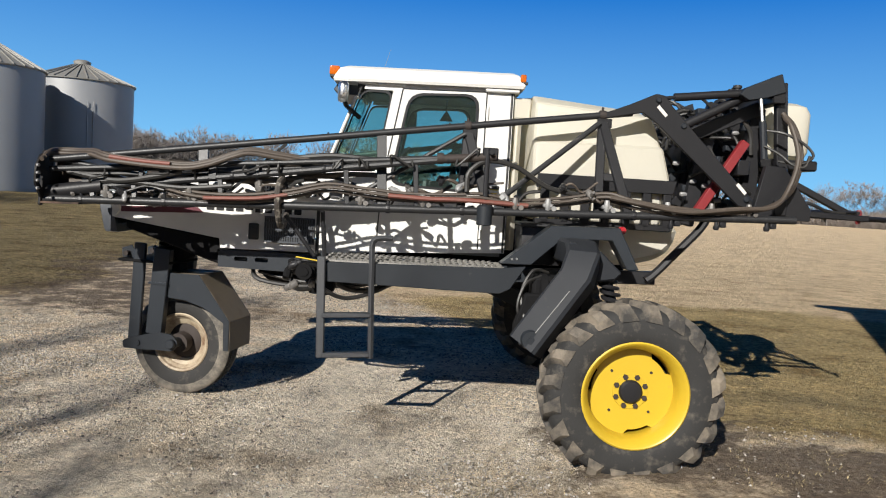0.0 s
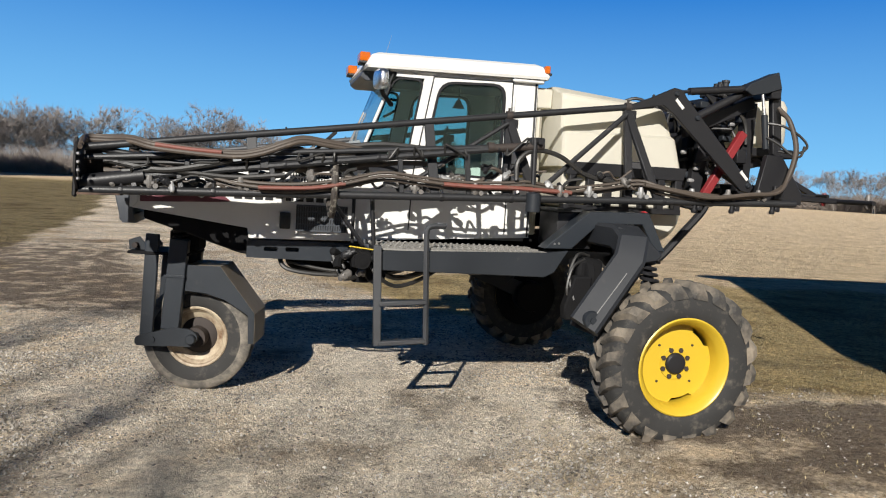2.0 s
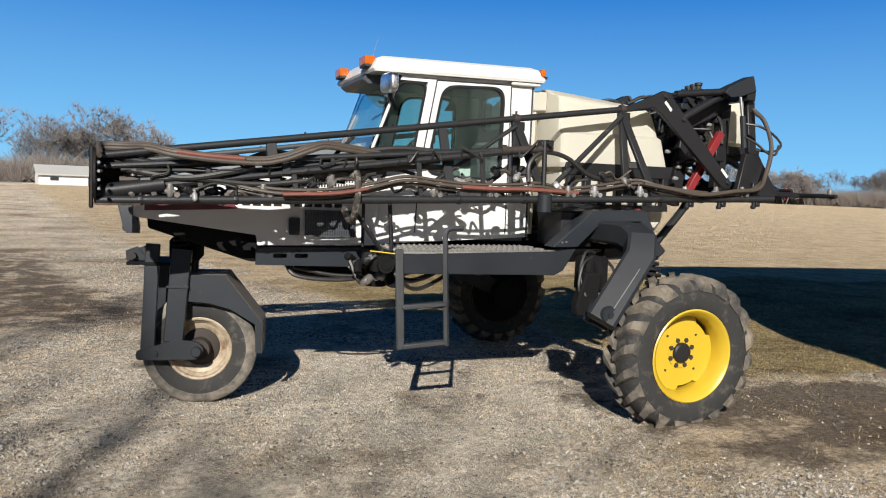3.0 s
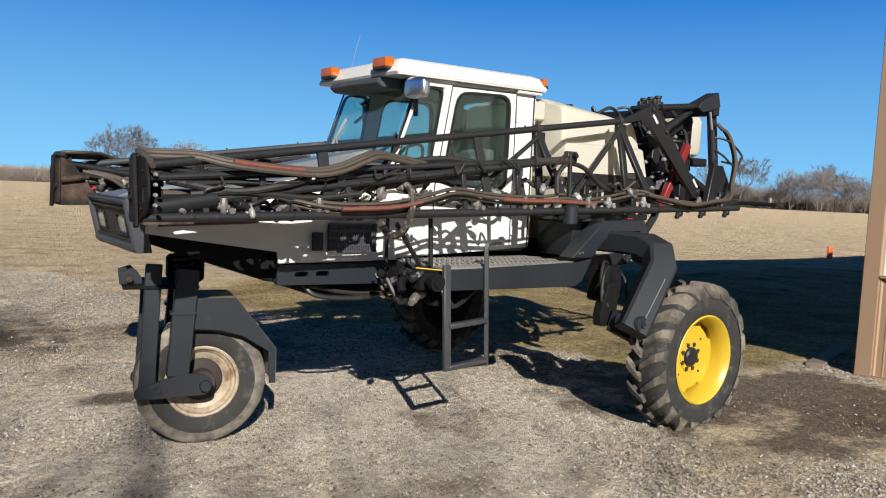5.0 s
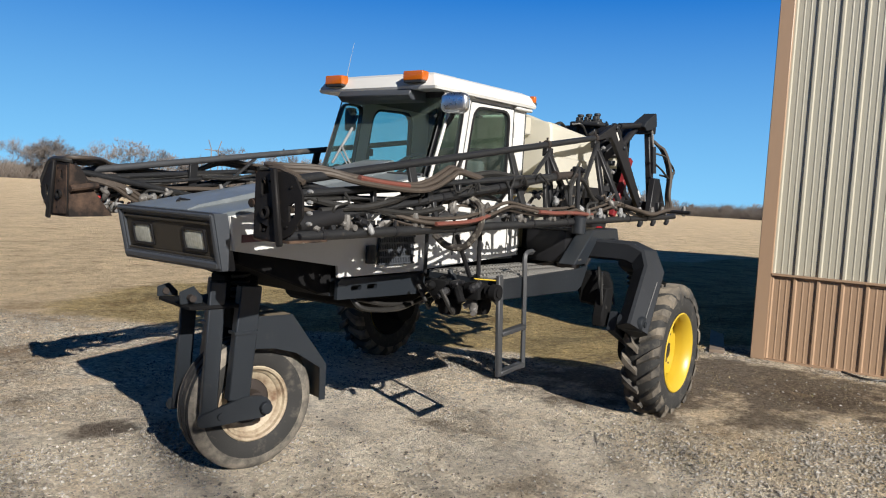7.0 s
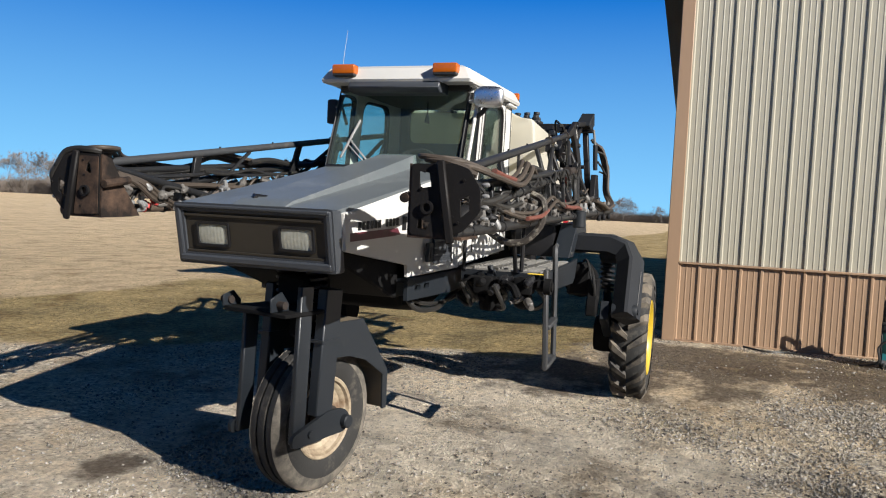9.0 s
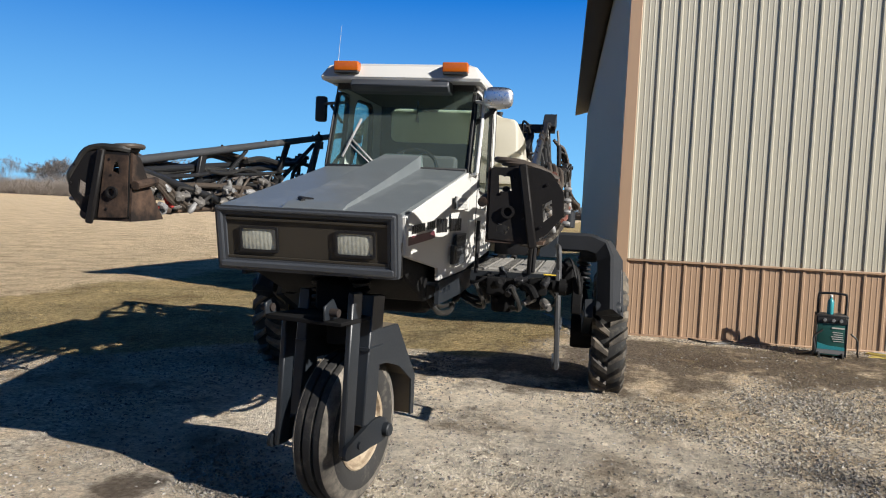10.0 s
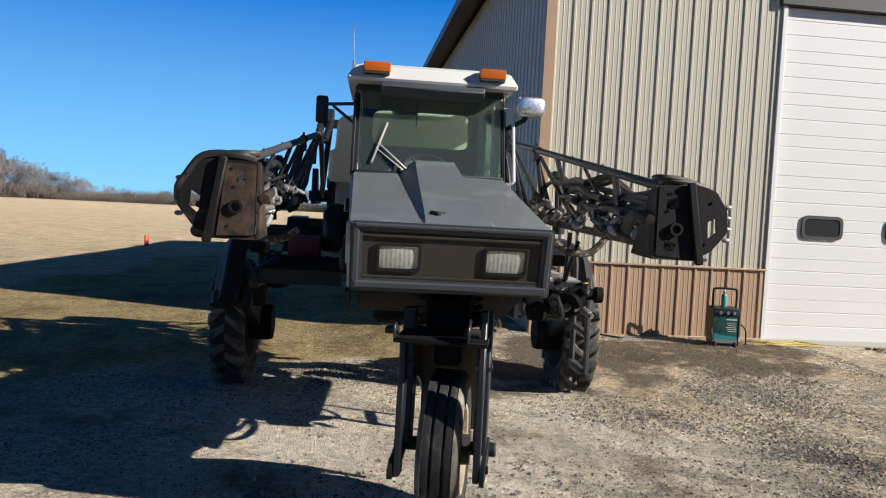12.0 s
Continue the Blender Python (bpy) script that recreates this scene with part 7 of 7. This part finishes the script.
for t, az, d, k, top in ((2, -13.0, 112, 0, 5.2), (2, -15.9, 114, 1, 4.6), (5, 12.4, 112, 2, 4.5), (2, -17.7, 110, 3, 5.3), (0, -21.4, 110, 4, 4.9),
                         (2, -16.8, 116, 1, 4.4), (2, -14.9, 114, 2, 4.8), (2, -19.0, 112, 4, 4.4), (2, -20.2, 114, 1, 4.4), (2, -21.6, 110, 2, 4.5), (0, -22.6, 112, 4, 4.6), (0, -20.4, 112, 4, 4.0), (0, -17.1, 112, 3, 4.6),
                         (2, -8.7, 112, 1, 4.4), (2, -7.6, 112, 0, 4.9), (2, -6.7, 114, 4, 4.3), (2, -4.2, 112, 0, 5.8), (2, -3.3, 114, 2, 5.0), (2, -2.5, 116, 1, 4.2), (2, -1.2, 118, 3, 3.2),
                         (5, 10.4, 112, 4, 1.9), (5, 11.3, 112, 1, 2.1), (5, 9.6, 114, 4, 1.5), (5, 15.2, 114, 4, 1.3),
                         (5, 58.4, 196, 1, 2.1), (5, 59.3, 192, 2, 2.5), (5, 60.2, 196, 0, 3.0), (5, 61.0, 192, 2, 3.15), (5, 61.9, 196, 1, 2.9), (5, 62.8, 192, 0, 2.7), (5, 63.6, 196, 2, 2.4), (5, 64.5, 196, 0, 2.1), (5, 65.5, 200, 1, 1.9), (5, 66.4, 196, 2, 1.7),
                         (7, 68.6, 200, 0, 1.3), (7, 69.6, 203, 1, 1.15), (7, 72.0, 200, 2, 1.05), (7, 73.6, 200, 0, 1.3), (7, 75.4, 203, 4, 1.05),
                         (12, 55.2, 200, 3, 3.5), (12, 57.3, 200, 0, 3.8), (12, 60.4, 200, 3, 3.1), (12, 63.4, 200, 0, 3.4),
                         (12, 73.0, 203, 1, 1.15), (12, 75.5, 200, 2, 1.2)):
    far_tree(k, EYES[t], az, d, top)
az = 16.0
while az < 57.5:
    far_tree(rnd.choice((0, 2, 3, 3, 4)), EYES[7], az, rnd.uniform(195, 225), (rnd.uniform(2.3, 3.2) if az < 50 else rnd.uniform(1.5, 2.1)) + 0.2 * math.sin(az * 0.9))
    az += rnd.uniform(0.8, 1.6)
az = 80.0
while az < 120:
    far_tree(rnd.randrange(5), EYES[12], az, rnd.uniform(195, 225), rnd.uniform(1.2, 2.0))
    az += rnd.uniform(1.5, 3.0)


def brush(name, az0, az1, d0, d1, h0, h1, count, seed, label):
    """A belt of thicket: thin crossing stems and twigs."""
    rnd = random.Random(seed)
    vs, fs = [], []
    for i in range(count):
        az, d = radians(rnd.uniform(az0, az1)), rnd.uniform(d0, d1)
        hump = 0.6 + 0.4 * noise.noise((math.degrees(az) * 0.16, d * 0.02, seed))
        h = rnd.uniform(h0, h1) * max(0.3, hump + 0.25)
        x, y = d * math.sin(az), d * math.cos(az)
        z = gz(x, y) - 0.05
        for j in range(7):
            a, ln = rnd.uniform(0, 6.28), h * rnd.uniform(0.35, 1.0)
            b = 0.0 if j == 0 else h * rnd.uniform(0.1, 0.6)
            dx, dy = math.cos(a) * ln * 0.75, math.sin(a) * ln * 0.75
            w = rnd.uniform(0.015, 0.04) * max(d / 110, h / 3.0)
            k = len(vs)
            vs += [(x - w, y, z + b), (x + w, y, z + b), (x + dx, y + dy, z + b + ln * 0.75), (x, y + w, z + b)]
            fs += [(k, k + 1, k + 2), (k + 1, k + 3, k + 2)]
    me = bpy.data.meshes.new(name)
    me.from_pydata(vs, [], fs)
    me.materials.append(M_BRUSH)
    return tagged(new(name, me), label, "thicket", kind="stuff")


brush("thicket", -27, -2, 98, 108, 1.2, 3.6, 5200, 1, "grey-brown winter thicket beyond the lawn")
brush("thicket", -2, 16, 108, 118, 0.8, 2.2, 4000, 2, "low winter hedge across the stubble field")
brush("thicket", 15, 64, 205, 235, 1.6, 5.8, 18000, 4, "brown winter wood edge across the field")
brush("thicket", 64, 125, 205, 235, 1.2, 4.0, 16000, 6, "grey winter wood edge across the field")

# unseen belt of twigs behind the yard, added to block low sky light
brush("thicket", 128, 318, 44, 60, 7.0, 12.5, 9000, 8, "unseen twig belt added to block low sky light")

# far road beyond the lawn
rd = B()
addbox(rd, -130, -13, 93, 104, -0.33, -0.26)
road = tagged(new("road", finish("road", rd, mat("pale_far_road", (0.3, 0.28, 0.25), 0.9, 0, 0.2, 0.3, 4, 0.0))), "pale gravel road along the far trees", "road", kind="structure")

# far power pylon
py_ = thing("power_pylon", pose(226.3, 332.3, -4.0, 0, 0, 20), "distant timber power pylon with a cross arm", "pylon")
bm = B()
for x in (-3, 3):
    beam(bm, (x, 0, 0), (x, 0, 22), 0.42, 0.42)
    beam(bm, (x, 0, 21.5), (x * 1.8, 0, 26), 0.3, 0.3)
beam(bm, (-8, 0, 21), (8, 0, 21), 0.42, 0.42)
part("frame", bm, M_BARK, py_)

# tall bare trees on the sunny side of the yard, whose shadows cross the gravel
for seed, (x, y, sc), sp, stems in ((23, (-9.3, -12.5, 1.08), 0.6, 1), (20, (-10.2, -13.2, 1.1), 0.6, 2)):
    c = tree_thing(seed, 10.0, pose(x, y, -0.1, 0, 0, 70 if stems > 1 else 0), spread=sp, stems=stems)
    c.scale = (sc, sc, sc)
    c["label"], c["group"] = "tall leafless tree beside the yard", "yard trees"

# white farm buildings beyond the far hedge
def farm_building(az, d, w, dep, h, ridge, label):
    x, y = d * math.sin(radians(az)), d * math.cos(radians(az))
    f = thing("farm_building", pose(x, y, gz(x, y), 0, 0, -az + 6), label, "building", "far farm buildings")
    bm = B()
    plate(bm, [(-dep / 2, 0), (-dep / 2, h), (0, h + ridge), (dep / 2, h), (dep / 2, 0)], -w / 2, w / 2, plane="yz")
    part("wall", bm, M_DOOR, f, "white boarded walls")
    bm = B()
    for s in (-1, 1):
        plate(bm, [(s * (dep / 2 + 0.3), h - 0.1), (0, h + ridge + 0.08), (0, h + ridge + 0.22), (s * (dep / 2 + 0.3), h + 0.06)], -w / 2 - 0.3, w / 2 + 0.3, plane="yz")
    part("roof", bm, M_FARROOF, f, "pale weathered roof")
    for k in range(int(w // 2.6)):
        xa = -w / 2 + 1.1 + k * 2.6
        part("window", addbox(B(), xa, xa + 0.8, -dep / 2 - 0.03, -dep / 2 + 0.02, h * 0.42, h * 0.8), M_LINER, f)
    return f


farm_building(-8.5, 94, 4.8, 3.6, 1.1, 0.8, "long white farm building with a pale roof")
farm_building(-6.4, 96, 3.4, 3.2, 0.85, 0.55, "low white shed beside the farm building")

# ---- loose stones and dry grass of the yard ----
def scatter_stones(count, seed, box, r0, r1, keep, label):
    rnd = np.random.RandomState(seed)
    base = np.array([(1, 0, 0), (-1, 0, 0), (0, 1, 0), (0, -1, 0), (0, 0, 1), (0, 0, -1)], float)
    tri = np.array([(0, 2, 4), (2, 1, 4), (1, 3, 4), (3, 0, 4), (2, 0, 5), (1, 2, 5), (3, 1, 5), (0, 3, 5)])
    x, y = rnd.uniform(box[0], box[1], count * 4), rnd.uniform(box[2], box[3], count * 4)
    ok = rnd.rand(count * 4) < keep(x, y)
    x, y = x[ok][:count], y[ok][:count]
    n = len(x)
    r = r0 + (r1 - r0) * rnd.rand(n) ** 2.6
    z = ground_z(x, y)
    v = base[None] * (0.7 + 0.6 * rnd.rand(n, 6, 1)) * r[:, None, None] * np.stack([np.ones(n), 0.6 + 0.4 * rnd.rand(n), 0.45 + 0.3 * rnd.rand(n)], -1)[:, None, :]
    v += rnd.normal(0, 0.16, (n, 6, 3)) * r[:, None, None]
    a = rnd.rand(n) * math.tau
    c, s = np.cos(a)[:, None], np.sin(a)[:, None]
    vx, vy = v[..., 0] * c - v[..., 1] * s, v[..., 0] * s + v[..., 1] * c
    out = np.stack([vx + x[:, None], vy + y[:, None], v[..., 2] + (z + r * 0.22)[:, None]], -1).reshape(-1, 3)
    f = (tri[None] + (np.arange(n) * 6)[:, None, None]).reshape(-1, 3)
    me = bpy.data.meshes.new("gravel_stones")
    me.from_pydata(out.tolist(), [], f.tolist())
    me.materials.append(stone_mat)
    return tagged(new("gravel_stones", me), label, "gravel", kind="stuff")


def island_material(name, stops, rough=0.9):
    m = bpy.data.materials.new(name)
    m.use_nodes = True
    n, l = m.node_tree.nodes, m.node_tree.links
    g, r = n.new("ShaderNodeNewGeometry"), n.new("ShaderNodeValToRGB")
    while len(r.color_ramp.elements) < len(stops):
        r.color_ramp.elements.new(0.5)
    for e, (pos, c) in zip(r.color_ramp.elements, stops):
        e.position, e.color = pos, (*c, 1)
    l.new(g.outputs["Random Per Island"], r.inputs[0])
    l.new(r.outputs[0], n["Principled BSDF"].inputs["Base Color"])
    n["Principled BSDF"].inputs["Roughness"].default_value = rough
    n["Principled BSDF"].inputs["Specular IOR Level"].default_value = 0.2
    return m


stone_mat = island_material("crushed_stone", [(0.0, (0.08, 0.068, 0.056)), (0.3, (0.19, 0.168, 0.142)), (0.75, (0.31, 0.287, 0.252)), (1.0, (0.39, 0.365, 0.325))])
straw_mat = island_material("dry_straw", [(0.0, (0.154, 0.115, 0.0577)), (0.5, (0.323, 0.254, 0.139)), (0.85, (0.447, 0.37, 0.223)), (1.0, (0.154, 0.146, 0.0539))])
olive_mat = island_material("winter_grass", [(0.0, (0.07, 0.062, 0.03)), (0.5, (0.16, 0.135, 0.07)), (0.8, (0.29, 0.235, 0.13)), (1.0, (0.37, 0.3, 0.185))])


def keep_gravel(x, y):
    g, r, d = zones(x, y)
    patch = np.array([noise.noise((float(a) * 0.9, float(b) * 0.9, 7.0)) for a, b in zip(x, y)])
    return np.clip((g - 0.25) * 1.33 * (0.55 + 1.1 * patch) * np.clip(1 - 1.6 * d, 0.05, 1) * (1 - 0.85 * dust_share(x, y)), 0, 1)


scatter_stones(110000, 1, (-6, 4.5, 1.0, 6.5), 0.004, 0.015, keep_gravel, "loose crushed stone on the yard")
scatter_stones(30000, 2, (-9, 3.5, 5.5, 16), 0.005, 0.015, keep_gravel, "loose crushed stone on the drive")


def scatter_blades(name, count, seed, box, h0, h1, keep, material, label):
    rnd = np.random.RandomState(seed)
    x, y = rnd.uniform(box[0], box[1], count * 4), rnd.uniform(box[2], box[3], count * 4)
    ok = rnd.rand(count * 4) < keep(x, y)
    x, y = x[ok][:count], y[ok][:count]
    n = len(x)
    k = 4
    bx, by = np.repeat(x, k) + rnd.normal(0, 0.02, n * k), np.repeat(y, k) + rnd.normal(0, 0.02, n * k)
    bz = ground_z(bx, by)
    a, h = rnd.rand(n * k) * math.tau, h0 + (h1 - h0) * rnd.rand(n * k) ** 2
    lean = rnd.uniform(0.4, 2.2, n * k) * h
    w = 0.0013 + 0.0014 * rnd.rand(n * k)
    dx, dy = np.cos(a), np.sin(a)
    p = [np.stack([bx - dy * w, by + dx * w, bz], -1), np.stack([bx + dy * w, by - dx * w, bz], -1), np.stack([bx + dx * lean, by + dy * lean, bz + h], -1)]
    out = np.stack(p, 1).reshape(-1, 3)
    me = bpy.data.meshes.new(name)
    me.from_pydata(out.tolist(), [], np.arange(len(out)).reshape(-1, 3).tolist())
    me.materials.append(material)
    return tagged(new(name, me), label, "grass", kind="stuff")


def keep_grass(x, y):
    g, r, d = zones(x, y)
    patch = np.array([noise.noise((float(a) * 0.7, float(b) * 0.7, 17.0)) for a, b in zip(x, y)])
    return np.clip((r + 0.12 * g) * (0.5 + 0.9 * patch) * (1 - 0.6 * d), 0, 1)


def keep_field(x, y):
    g, r, d = zones(x, y)
    return np.clip(1 - g - r, 0, 1)


scatter_blades("dry_grass", 17000, 3, (0.5, 9, 4.5, 13), 0.006, 0.028, keep_grass, olive_mat, "flattened straw-coloured grass")
scatter_blades("dry_grass", 11000, 4, (-14, -3, 6, 24), 0.008, 0.035, keep_grass, olive_mat, "short olive winter lawn")
scatter_blades("field_stubble", 14000, 5, (-6, 26, 9.5, 30), 0.01, 0.04, keep_field, straw_mat, "flattened stubble on the field")
scatter_blades("yard_weeds", 2600, 6, (0.2, 4.5, 0.3, 5.0), 0.006, 0.03, lambda x, y: np.full(len(x), 0.5), straw_mat, "dead weeds along the shed")

# ---- bring the plan to true size ----
for ob in [o for o in scene.objects if o.parent is None and o.type in ("MESH", "EMPTY")]:
    ob.matrix_world = Matrix.Scale(UNIT, 4) @ ob.matrix_basis
